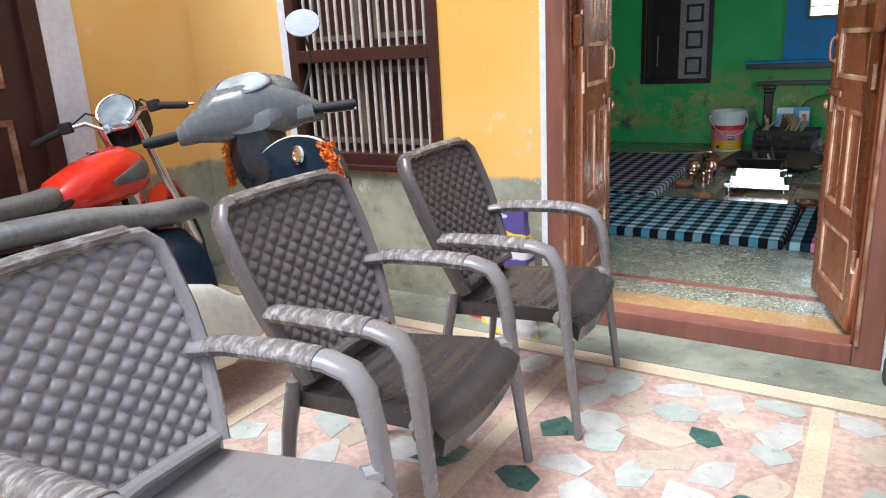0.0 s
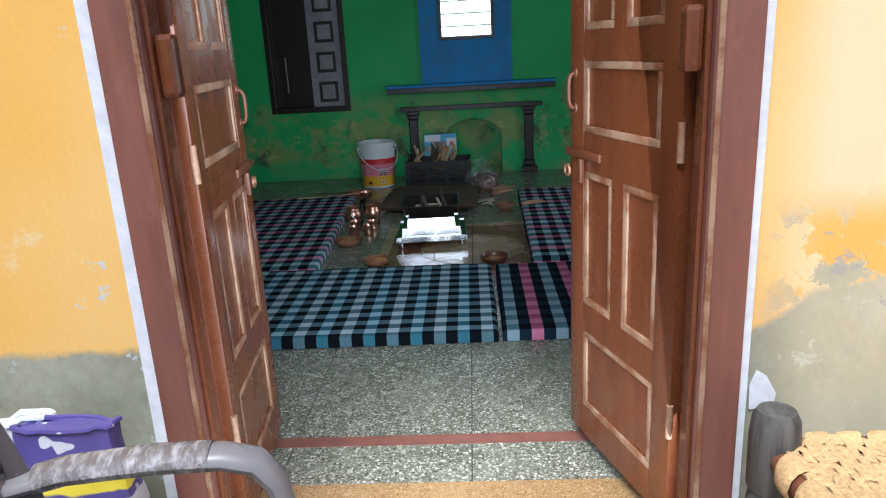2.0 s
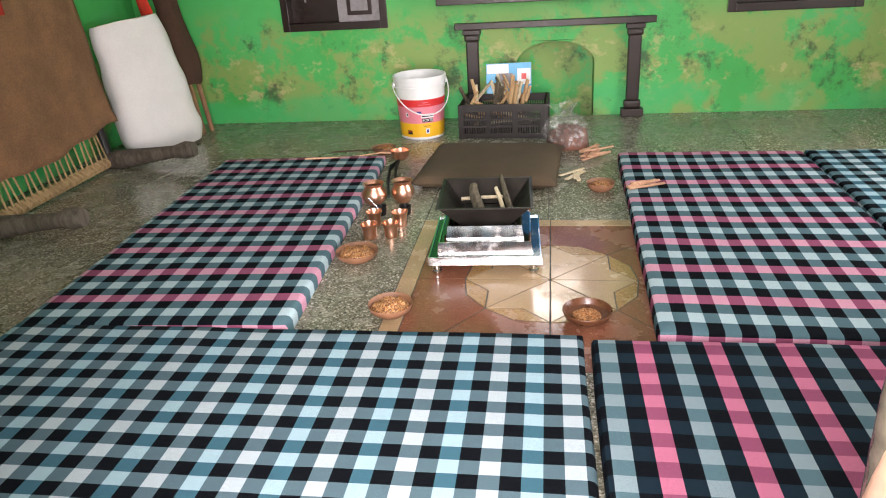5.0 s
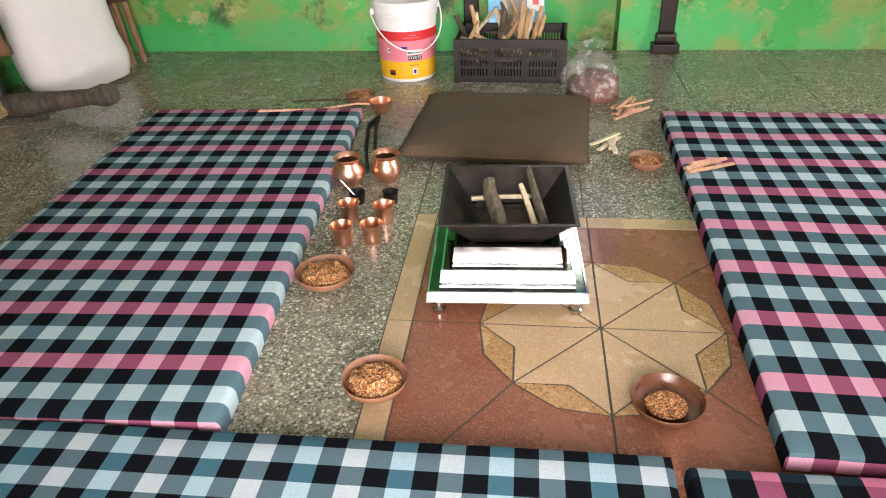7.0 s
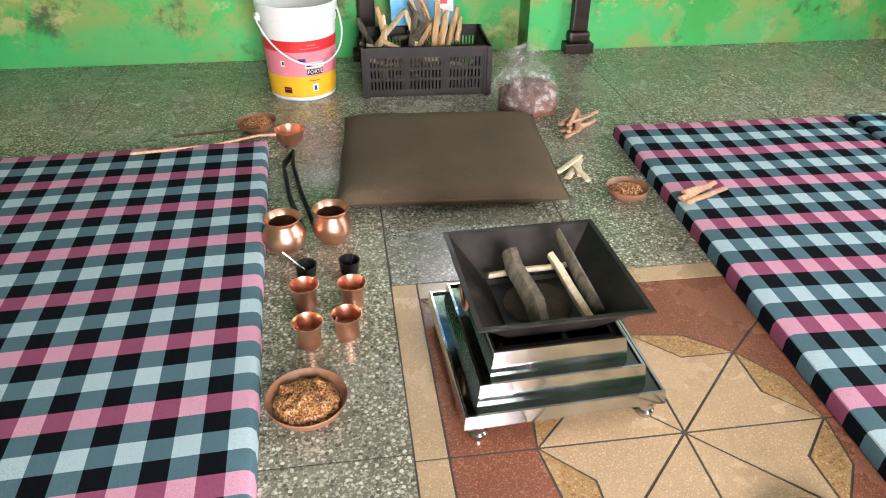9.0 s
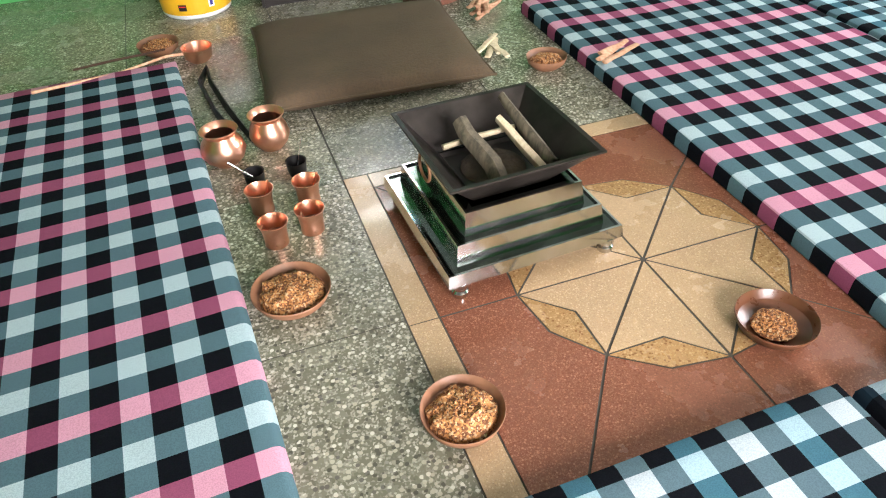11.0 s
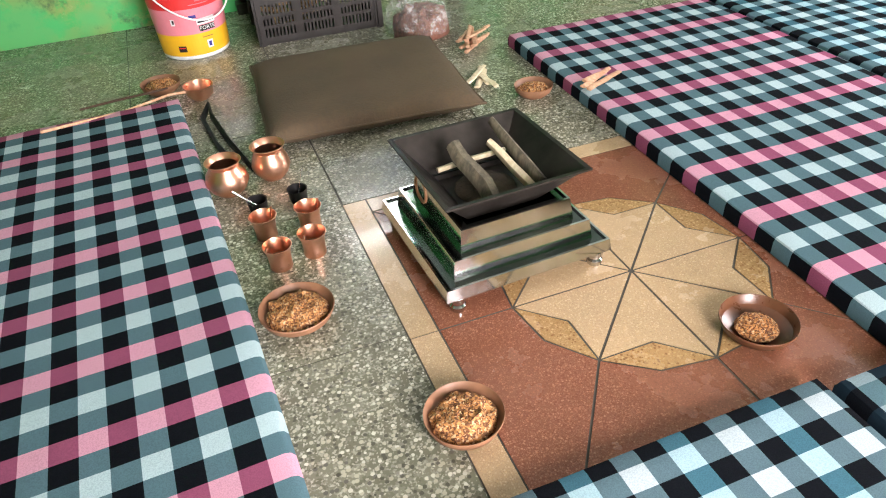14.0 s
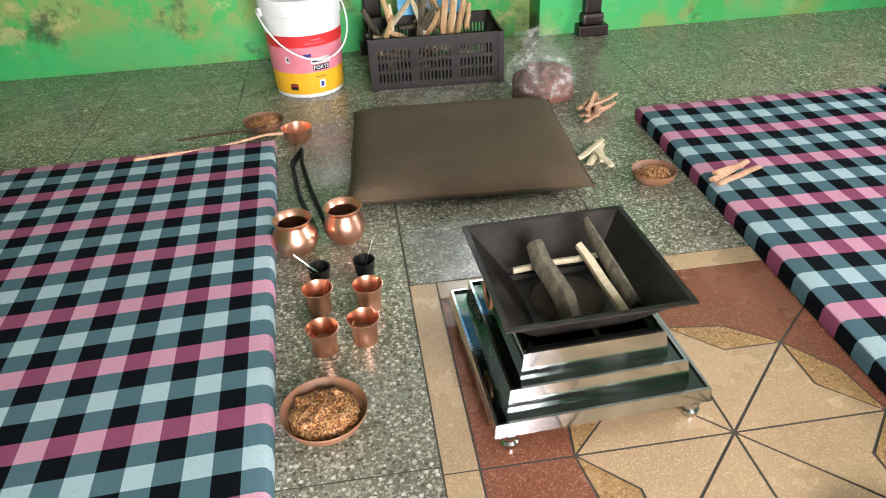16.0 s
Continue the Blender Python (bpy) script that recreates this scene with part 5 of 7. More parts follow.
def standing_cot():
    """A string cot stood on its short end, leaning on the wall; its foot legs lie along the floor."""
    lean = -6.5
    ob = thing("upright_cot", "wooden string cot stood on end against the wall", "cot", Matrix.Translation((-3.40, 6.88, FLOOR)) @ pose(0, 0, 0, 0, lean, 0))
    half, h = 0.60, 1.75
    for s in (-1, 1):
        bm = bmesh.new()
        tube(bm, [(0, s * half, 0.0), (0, s * half, h)], 0.03, 10)
        part("side_rail", bm, IRON_DARK, ob, smooth=True)
        for z, l, sgn in ((0.05, 0.62, 1), (h - 0.05, 0.35, 1)):
            bm = bmesh.new()
            tube(bm, [(-0.06, s * half, z), (0.05, s * half, z), (0.16, s * half, z - 0.002), (0.30, s * half, z), (l - 0.14, s * half, z), (l - 0.06, s * half, z), (l, s * half, z)], [0.05, 0.062, 0.060, 0.048, 0.040, 0.058, 0.046], 14)
            part("leg", bm, GREY_WOOD_OLD, ob, "turned dark wooden leg", smooth=True)
    for z in (0.05, h - 0.05):
        bm = bmesh.new()
        tube(bm, [(0, -half, z), (0, half, z)], 0.028, 10)
        part("end_rail", bm, ROPE, ob, smooth=True)
    rndc = random.Random(3)
    for i in range(22):
        y = -half + 0.05 + i * (2 * half - 0.1) / 21
        bm = bmesh.new()
        tube(bm, [(0.02, y, 0.06), (0.012, y + rndc.uniform(-0.03, 0.03), 0.30), (0.012, y, h - 0.06)], 0.006, 6)
        part("cord", bm, ROPE, ob, "stretched jute cord", smooth=True)
    for i in range(24):
        y = -half + 0.03 + i * (2 * half - 0.06) / 23
        bm = bmesh.new()
        tube(bm, [(0.036, y + 0.02, 0.05), (0.02, y, 0.085), (-0.02, y - 0.01, 0.07), (-0.03, y, 0.03), (0.0, y + 0.01, 0.018), (0.03, y + 0.02, 0.03)], 0.009, 6, closed=True)
        part("knot", bm, ROPE, ob, "jute cord wound round the rail", smooth=True)
    # cloth hung over the cot
    cl = thing("brown_blanket", "brown burlap blanket hung over the upright cot", "blanket", Matrix.Translation((-3.40, 6.88, FLOOR)) @ pose(0, 0, 0, 0, lean, 0))
    bm = bmesh.new()
    nx, nz = 40, 40
    g = []
    for i in range(nx + 1):
        row = []
        for j in range(nz + 1):
            u, v = i / nx, j / nz
            y = -0.66 + 1.40 * u + 0.02 * noise.noise((u * 4, v * 3, 0))
            z = 0.27 + 0.05 * math.sin(u * 9) * 0.3 + 1.52 * v + 0.02 * noise.noise((u * 7, 0, 4)) * (1 - v) + 0.08 * (1 - u) * (1 - v) * -1
            x = 0.048 + 0.018 * noise.noise((u * 5, v * 2.2, 7)) + 0.010 * noise.noise((u * 13, v * 5, 1)) + (0.012 if j < 2 else 0)
            row.append(bm.verts.new((x, y, z)))
        g.append(row)
    for i in range(nx):
        for j in range(nz):
            bm.faces.new((g[i][j], g[i + 1][j], g[i + 1][j + 1], g[i][j + 1]))
    c = part("cloth", bm, BURLAP, cl, smooth=True)
    so = c.modifiers.new("thickness", "SOLIDIFY")
    so.thickness = 0.006
    rc = thing("red_garment", "red cloth hung over the top of the blanket", "cloth", Matrix.Translation((-3.40, 6.88, FLOOR)) @ pose(0, 0, 0, 0, lean, 0))
    bm = bmesh.new()
    g = []
    for i in range(21):
        row = []
        for j in range(21):
            u, v = i / 20, j / 20
            row.append(bm.verts.new((0.080 + 0.016 * noise.noise((u * 6, v * 4, 2)), -0.50 + 0.58 * u + 0.02 * noise.noise((v * 4, 3, 1)), 1.02 + 0.03 * noise.noise((u * 5, 0, 0)) + 0.06 * math.sin(u * 3) + 0.72 * v)))
        g.append(row)
    for i in range(20):
        for j in range(20):
            bm.faces.new((g[i][j], g[i + 1][j], g[i + 1][j + 1], g[i][j + 1]))
    c = part("cloth", bm, RED_CLOTH, rc, smooth=True)
    c.modifiers.new("thickness", "SOLIDIFY").thickness = 0.006


standing_cot()

# poles in the corner with a dark cloth over them
for i, (x, y, x2, y2, r) in enumerate(((-3.125, 8.42, -3.42, 8.56, 0.019), (-3.165, 8.36, -3.46, 8.57, 0.017), (-3.20, 8.30, -3.50, 8.56, 0.018), (-3.235, 8.40, -3.53, 8.58, 0.016), (-3.15, 8.30, -3.44, 8.53, 0.013))):
    bm = bmesh.new()
    pts = [Vector((x, y, FLOOR)).lerp(Vector((x2, y2, 1.95 - 0.1 * i)), k / 6) + Vector((0.006 * noise.noise((k, i, 0)), 0.006 * noise.noise((k, i, 5)), 0)) for k in range(7)]
    tube(bm, pts, r, 9)
    tagged(part("wooden_pole", bm, wood("brown_pole_%d" % i, (0.15, 0.07, 0.035), (0.32, 0.18, 0.09), 0.8), None, smooth=True), "long brown wooden pole leaning in the corner", "pole", "poles in the corner")
dc = thing("dark_shawl", "dark brown cloth hung over the leaning poles", "cloth", at(0, 0, 0))
bm = bmesh.new()
n, m = 26, 30
rings = []
for j in range(m + 1):
    t = j / m
    z = 0.42 + 1.5 * t
    f = (z - FLOOR) / 1.9
    cxp, cyp = -3.175 - 0.295 * f, 8.36 + 0.20 * f
    r = 0.115 + 0.035 * noise.noise((t * 4, 0, 0)) - 0.03 * t
    rings.append([bm.verts.new((cxp + r * (1 + 0.22 * noise.noise((math.cos(a) * 1.7, math.sin(a) * 1.7, t * 5))) * math.cos(a), min(8.64, cyp + 0.9 * r * math.sin(a)), z + (0.04 * noise.noise((a, 0, 0)) if j == 0 else 0))) for a in (2 * math.pi * k / n for k in range(n))])
for a, b in zip(rings, rings[1:]):
    for k in range(n):
        bm.faces.new((a[k], a[(k + 1) % n], b[(k + 1) % n], b[k]))
part("cloth", bm, BROWN_CLOTH, dc, smooth=True)
rs = thing("red_scarf", "red cloth strip hanging beside the dark shawl", "cloth", at(0, 0, 0))
bm = bmesh.new()
tube(bm, [(-3.42, 8.33, 0.86), (-3.41, 8.33, 0.95), (-3.44, 8.34, 1.05), (-3.46, 8.36, 1.2), (-3.50, 8.4, 1.42)], [0.035, 0.05, 0.042, 0.03, 0.02], 10, flat=0.4, side=(1, 0, 0))
part("cloth", bm, RED_CLOTH, rs, smooth=True)

# wrapped roll behind the door leaf
roll = thing("wrapped_bundle", "upright roll in a peach cloth cover with a clear plastic top", "bundle", pose(0.088, 4.325, FLOOR, 0, 0, 0))
bm = bmesh.new()
lathe(bm, [(0.0, 0.0), (0.045, 0.0), (0.05, 0.02), (0.045, 0.07), (0.04, 0.09)], 20)
part("foot", bm, PALEWOOD, roll, smooth=True)
bm = bmesh.new()
lathe(bm, [(0.085, 0.085), (0.095, 0.09), (0.085, 0.22), (0.068, 0.40), (0.055, 0.52), (0.05, 0.56), (0.0, 0.57)], 28)
for v in bm.verts:
    v.co.xy *= 1 + 0.12 * noise.noise((v.co.x * 20, v.co.y * 20, v.co.z * 5))
part("cover", bm, plain("peach_cloth", (0.66, 0.40, 0.29), 0.9, vary=0.1), roll, "peach cloth cover", smooth=True)
bm = bmesh.new()
lathe(bm, [(0.03, 0.30), (0.048, 0.34), (0.054, 0.56), (0.053, 0.62), (0.042, 0.652), (0.0, 0.66)], 24, pose(-0.016, 0.02, 0))
for v in bm.verts:
    v.co.xy *= 1 + 0.08 * noise.noise((v.co.x * 25, v.co.y * 25, v.co.z * 9))
part("plastic_wrap", bm, plain("grey_plastic_wrap", (0.20, 0.17, 0.13), 0.15, vary=0.6, grain=14), roll, "shiny clear plastic wrap", smooth=True)

# ---- outside: chairs ----
CHAIR = plain("dark_brown_plastic", (0.085, 0.07, 0.068), 0.22, vary=0.04, grain=9, bump=0.0)
# Same plastic as CHAIR, lightened for the sky its back reflects.
CHAIR_MID = plain("brown_plastic", (0.125, 0.108, 0.105), 0.22, vary=0.04, grain=9, bump=0.0)
# Same plastic again, darkened to paint the shade on the seats.
SEAT_SHADED = plain("brown_plastic_shaded_seat", (0.045, 0.038, 0.036), 0.26, vary=0.06, grain=9, bump=0.0)
# The next two lighter tones hold both the film and the sky's sheen.
FILMED = plain("filmed_plastic_with_sky_sheen", (0.20, 0.185, 0.18), 0.22, vary=0.05, grain=9, bump=0.0)
CLOUDY = plain("cloudy_film_with_sky_sheen", (0.24, 0.23, 0.235), 0.24, vary=0.04, grain=9, bump=0.0)
def wrap_material():
    n = Nodes("creased_wrap_with_glints", 0.14)
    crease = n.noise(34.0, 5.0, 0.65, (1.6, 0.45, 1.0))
    # Pale crease streaks put the clear film's glints into the colour.
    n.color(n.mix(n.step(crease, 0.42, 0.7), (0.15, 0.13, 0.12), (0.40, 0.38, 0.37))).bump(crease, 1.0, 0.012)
    return n.m


WRAP = wrap_material()


def plastic_chair(label, shell, arms, dish):
    """An armchair of moulded plastic facing +x, its origin on the ground under the seat."""
    ob = thing("plastic_chair", label, "chair", None, "plastic chairs in a row")
    # seat: a shallow ribbed dish
    bm = bmesh.new()
    nx, ny = 44, 22
    g = []
    for i in range(nx + 1):
        row = []
        for j in range(ny + 1):
            u, v = i / nx, 2 * j / ny - 1
            x = -0.20 + 0.47 * u
            w = 0.215 + 0.035 * u
            z = 0.405 + 0.03 * u - 0.018 * (1 - v * v) * (1 - (2 * u - 1) ** 2 * 0.5) - 0.060 * (max(0, u - 0.74) / 0.26) ** 2
            z += 0.0034 * math.sin(u * 41) * (abs(v) < 0.85)
            row.append(bm.verts.new((x + 0.02 * (1 - v * v) * (u > 0.9), v * w, z)))
        g.append(row)
    for i in range(nx):
        for j in range(ny):
            bm.faces.new((g[i][j], g[i + 1][j], g[i + 1][j + 1], g[i][j + 1]))
    low = {}
    rim = [g[i][0] for i in range(nx + 1)] + [g[nx][j] for j in range(1, ny + 1)] + [g[i][ny] for i in range(nx - 1, -1, -1)] + [g[0][j] for j in range(ny - 1, 0, -1)]
    lo = [bm.verts.new((v.co.x - 0.012 * (v.co.x > 0.2), v.co.y * 0.97, v.co.z - 0.052)) for v in rim]
    for i in range(len(rim)):
        bm.faces.new((rim[i], lo[i], lo[(i + 1) % len(rim)], rim[(i + 1) % len(rim)]))
    bmesh.ops.recalc_face_normals(bm, faces=bm.faces[:])
    part("seat", bm, dish, ob, smooth=True)
    # quilted back: puffed diamonds in a raised frame
    def back_pt(u, v, off=0.0):
        """u across -1..1, v up 0..1; off along the back's normal."""
        z = 0.435 + 0.485 * v
        half = 0.225 + 0.072 * math.sin(min(1.0, v * 1.15) * math.pi * 0.62)
        x = -0.185 - 0.165 * v - 0.03 * v * v + 0.030 * (u * u)
        return Vector((x + off * 0.95, u * half, z + off * 0.3))
    bm = bmesh.new()
    nu, nv = 110, 120
    g = []
    for i in range(nu + 1):
        row = []
        for j in range(nv + 1):
            u, v = (2 * i / nu - 1) * 0.89, 0.05 + 0.905 * j / nv
            a, b = u * 15.0 + v * 34.0, u * 15.0 - v * 34.0
            puff = (abs(math.sin(a)) * abs(math.sin(b))) ** 0.55
            row.append(bm.verts.new(back_pt(u, v, -0.006 + 0.015 * puff)))
        g.append(row)
    for i in range(nu):
        for j in range(nv):
            bm.faces.new((g[i][j], g[i + 1][j], g[i + 1][j + 1], g[i][j + 1]))
    # its plain rear side
    back = [[bm.verts.new(back_pt((2 * i / 8 - 1) * 0.89, 0.05 + 0.905 * j / 8, -0.016)) for j in range(9)] for i in range(9)]
    for i in range(8):
        for j in range(8):
            bm.faces.new((back[i][j], back[i][j + 1], back[i + 1][j + 1], back[i + 1][j]))
    part("backrest", bm, shell, ob, "quilted back panel with puffed diamonds", smooth=True)
    pts = [back_pt(-0.93, v) for v in (0.0, 0.2, 0.4, 0.6, 0.8, 0.9)] + [back_pt(-0.84, 0.965), back_pt(-0.5, 0.985), back_pt(0, 0.99), back_pt(0.5, 0.985), back_pt(0.84, 0.965)] + [back_pt(0.93, v) for v in (0.9, 0.8, 0.6, 0.4, 0.2, 0.0)]
    bm = bmesh.new()
    tube(bm, pts, [0.028] * len(pts), 10, flat=0.6, side=(1, 0, 0.3))
    bmf = part("back_frame", bm, shell, ob, smooth=True)
    bm = bmesh.new()
    tube(bm, [back_pt(-0.86, 0.03), back_pt(0, 0.02), back_pt(0.86, 0.03)], 0.03, 10, flat=0.6, side=(1, 0, 0.3))
    part("back_rail", bm, shell, ob, smooth=True)
    bm = bmesh.new()
    rows = []
    for k in range(17):
        u = 1.9 * k / 16 - 0.95
        hi, lo_p = back_pt(u, 0.06), Vector((-0.187, u * 0.222, 0.372))
        rows.append([bm.verts.new(p) for p in (hi + Vector((0.006, 0, 0)), hi - Vector((0.012, 0, 0)), lo_p - Vector((0.012, 0, 0)), lo_p + Vector((0.006, 0, 0)))])
    for p, q in zip(rows, rows[1:]):
        for k in range(4):
            bm.faces.new((p[k], p[(k + 1) % 4], q[(k + 1) % 4], q[k]))
    bm.faces.new(rows[0])
    bm.faces.new(rows[-1][::-1])
    bmesh.ops.recalc_face_normals(bm, faces=bm.faces[:])
    part("back_skirt", bm, shell, ob, smooth=True)
    bm = bmesh.new()
    tube(bm, [back_pt(u, 0.985, 0.001) for u in (-0.72, -0.4, 0, 0.4, 0.72)], 0.0305, 10, flat=0.62, side=(1, 0, 0.3))
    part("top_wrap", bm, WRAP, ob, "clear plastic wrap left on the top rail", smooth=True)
    for s in (-1, 1):
        bm = bmesh.new()
        p = [(-0.245, s * 0.245, 0.635), (-0.15, s * 0.268, 0.648), (0.0, s * 0.275, 0.652), (0.12, s * 0.275, 0.648), (0.175, s * 0.276, 0.632), (0.205, s * 0.278, 0.59), (0.222, s * 0.28, 0.50), (0.245, s * 0.285, 0.25), (0.275, s * 0.292, 0.0)]
        tube(bm, p, [0.026, 0.034, 0.036, 0.036, 0.036, 0.035, 0.032, 0.026, 0.021], 12, flat=0.62, side=(0, 1, 0))
        part("arm_leg", bm, arms, ob, "arm flowing into the front leg", smooth=True)
        bm = bmesh.new()
        tube(bm, [(-0.20, s * 0.258, 0.643), (-0.15, s * 0.268, 0.649), (0.0, s * 0.275, 0.653), (0.10, s * 0.275, 0.650)], [0.036, 0.0365, 0.038, 0.038], 12, flat=0.64, side=(0, 1, 0))
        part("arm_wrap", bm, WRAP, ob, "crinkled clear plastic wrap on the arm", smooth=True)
        bm = bmesh.new()
        tube(bm, [(-0.195, s * 0.215, 0.44), (-0.22, s * 0.232, 0.30), (-0.26, s * 0.25, 0.0)], [0.034, 0.03, 0.021], 10, flat=0.55, side=(0, 1, 0))
        part("rear_leg", bm, arms, ob, smooth=True)
        bm = bmesh.new()
        tube(bm, [(0.20, s * 0.245, 0.40), (0.225, s * 0.275, 0.40)], 0.028, 8)
        part("seat_bracket", bm, arms, ob, smooth=True)
    return ob


for label, shell, arms, dish, m in (
        ("dark brown moulded plastic armchair with a quilted back, beside the door", CHAIR, FILMED, SEAT_SHADED, pose(-1.025, 2.275, 0.001, 0, 0, 6)),
        ("brown moulded plastic armchair, shade put into its seat colour, arms in film", CHAIR_MID, FILMED, SEAT_SHADED, pose(-1.06, 1.50, 0.001, 0, 0, 5)),
        ("plastic armchair with a quilted back, still wrapped in cloudy film", CLOUDY, CLOUDY, FILMED, pose(-1.00, 0.77, 0.001, 0, 0, 6))):
    plastic_chair(label, shell, arms, dish).matrix_world = m

# ---- vehicles ----
SC_GREY = plain("dark_grey_scooter_plastic", (0.13, 0.142, 0.145), 0.24, vary=0.12, grain=40)
SC_BLUE = plain("blue_black_scooter_paint", (0.016, 0.03, 0.048), 0.16, vary=0.15)
SC_BLACK = plain("black_scooter_plastic", (0.022, 0.025, 0.028), 0.28, vary=0.15)
SC_WHITE = plain("cream_scooter_panel", (0.62, 0.60, 0.52), 0.3, vary=0.08)
# Dusty black vinyl, its colour lightened further for the sky it reflects.
SEAT_M = plain("dusty_black_vinyl_sky_sheen", (0.12, 0.12, 0.115), 0.5, vary=0.45, grain=50, bump=0.2)
RUBBER = plain("black_rubber", (0.014, 0.014, 0.015), 0.7, vary=0.3)
CHROME = plain("chrome", (0.75, 0.75, 0.76), 0.1, 1.0, vary=0.05)
RED_TANK = plain("red_tank_paint", (0.72, 0.032, 0.014), 0.18, vary=0.08)
ORANGE_FLOWER = plain("marigold_petals", (0.75, 0.19, 0.012), 0.8, vary=0.3, grain=90, bump=0.5)
# Pale tint paints the sky reflected in the dials.
DIAL = plain("dial_glass_sky_tint", (0.34, 0.40, 0.43), 0.06, vary=0.4, grain=14)


def loft(bm, sections, n=24, power=2.6):
    """A smooth shell through sections (centre, half width across, half height up) set along x."""
    rings = []
    for c, hw, hh in sections:
        r = []
        for k in range(n):
            a = 2 * math.pi * k / n
            y, z = math.copysign(abs(math.cos(a)) ** (2 / power), math.cos(a)), math.copysign(abs(math.sin(a)) ** (2 / power), math.sin(a))
            r.append(bm.verts.new((c[0], c[1] + hw * y, c[2] + hh * z)))
        rings.append(r)
    for a, b in zip(rings, rings[1:]):
        for k in range(n):
            bm.faces.new((a[k], a[(k + 1) % n], b[(k + 1) % n], b[k]))
    bm.faces.new(rings[0][::-1])
    bm.faces.new(rings[-1])
    bmesh.ops.recalc_face_normals(bm, faces=bm.faces[:])
    return [v for r in rings for v in r]


def wheel(ob, x, r, w, m=None):
    hub = part("wheel", lathed([(0.0, -0.03), (0.05, -0.03), (0.05, 0.03), (0.0, 0.03)], 24, pose(x, 0, r, 90, 0, 0)), IRON, ob, smooth=True)
    if m is not None:
        hub.matrix_local = m
    bm = bmesh.new()
    tube(bm, [(x + (r - w) * math.cos(2 * math.pi * k / 40), 0, r + (r - w) * math.sin(2 * math.pi * k / 40)) for k in range(40)], w, 10, closed=True)
    part("tyre", bm, RUBBER, hub, smooth=True)
    bm = bmesh.new()
    lathe(bm, [(r - 2.0 * w, -w * 0.6), (r - 1.6 * w, -w * 0.7), (r - 1.6 * w, w * 0.7), (r - 2.0 * w, w * 0.6), (r - 2.0 * w, -w * 0.6)], 36, pose(x, 0, r, 90, 0, 0))
    for k in range(6):
        a = 2 * math.pi * k / 6
        tube(bm, [(x + 0.04 * math.cos(a), 0, r + 0.04 * math.sin(a)), (x + (r - 1.8 * w) * math.cos(a), 0, r + (r - 1.8 * w) * math.sin(a))], 0.012, 6)
    part("rim", bm, CHROME, hub, smooth=True)


def lathed(profile, seg, m):
    bm = bmesh.new()
    lathe(bm, profile, seg, m)
    return bm


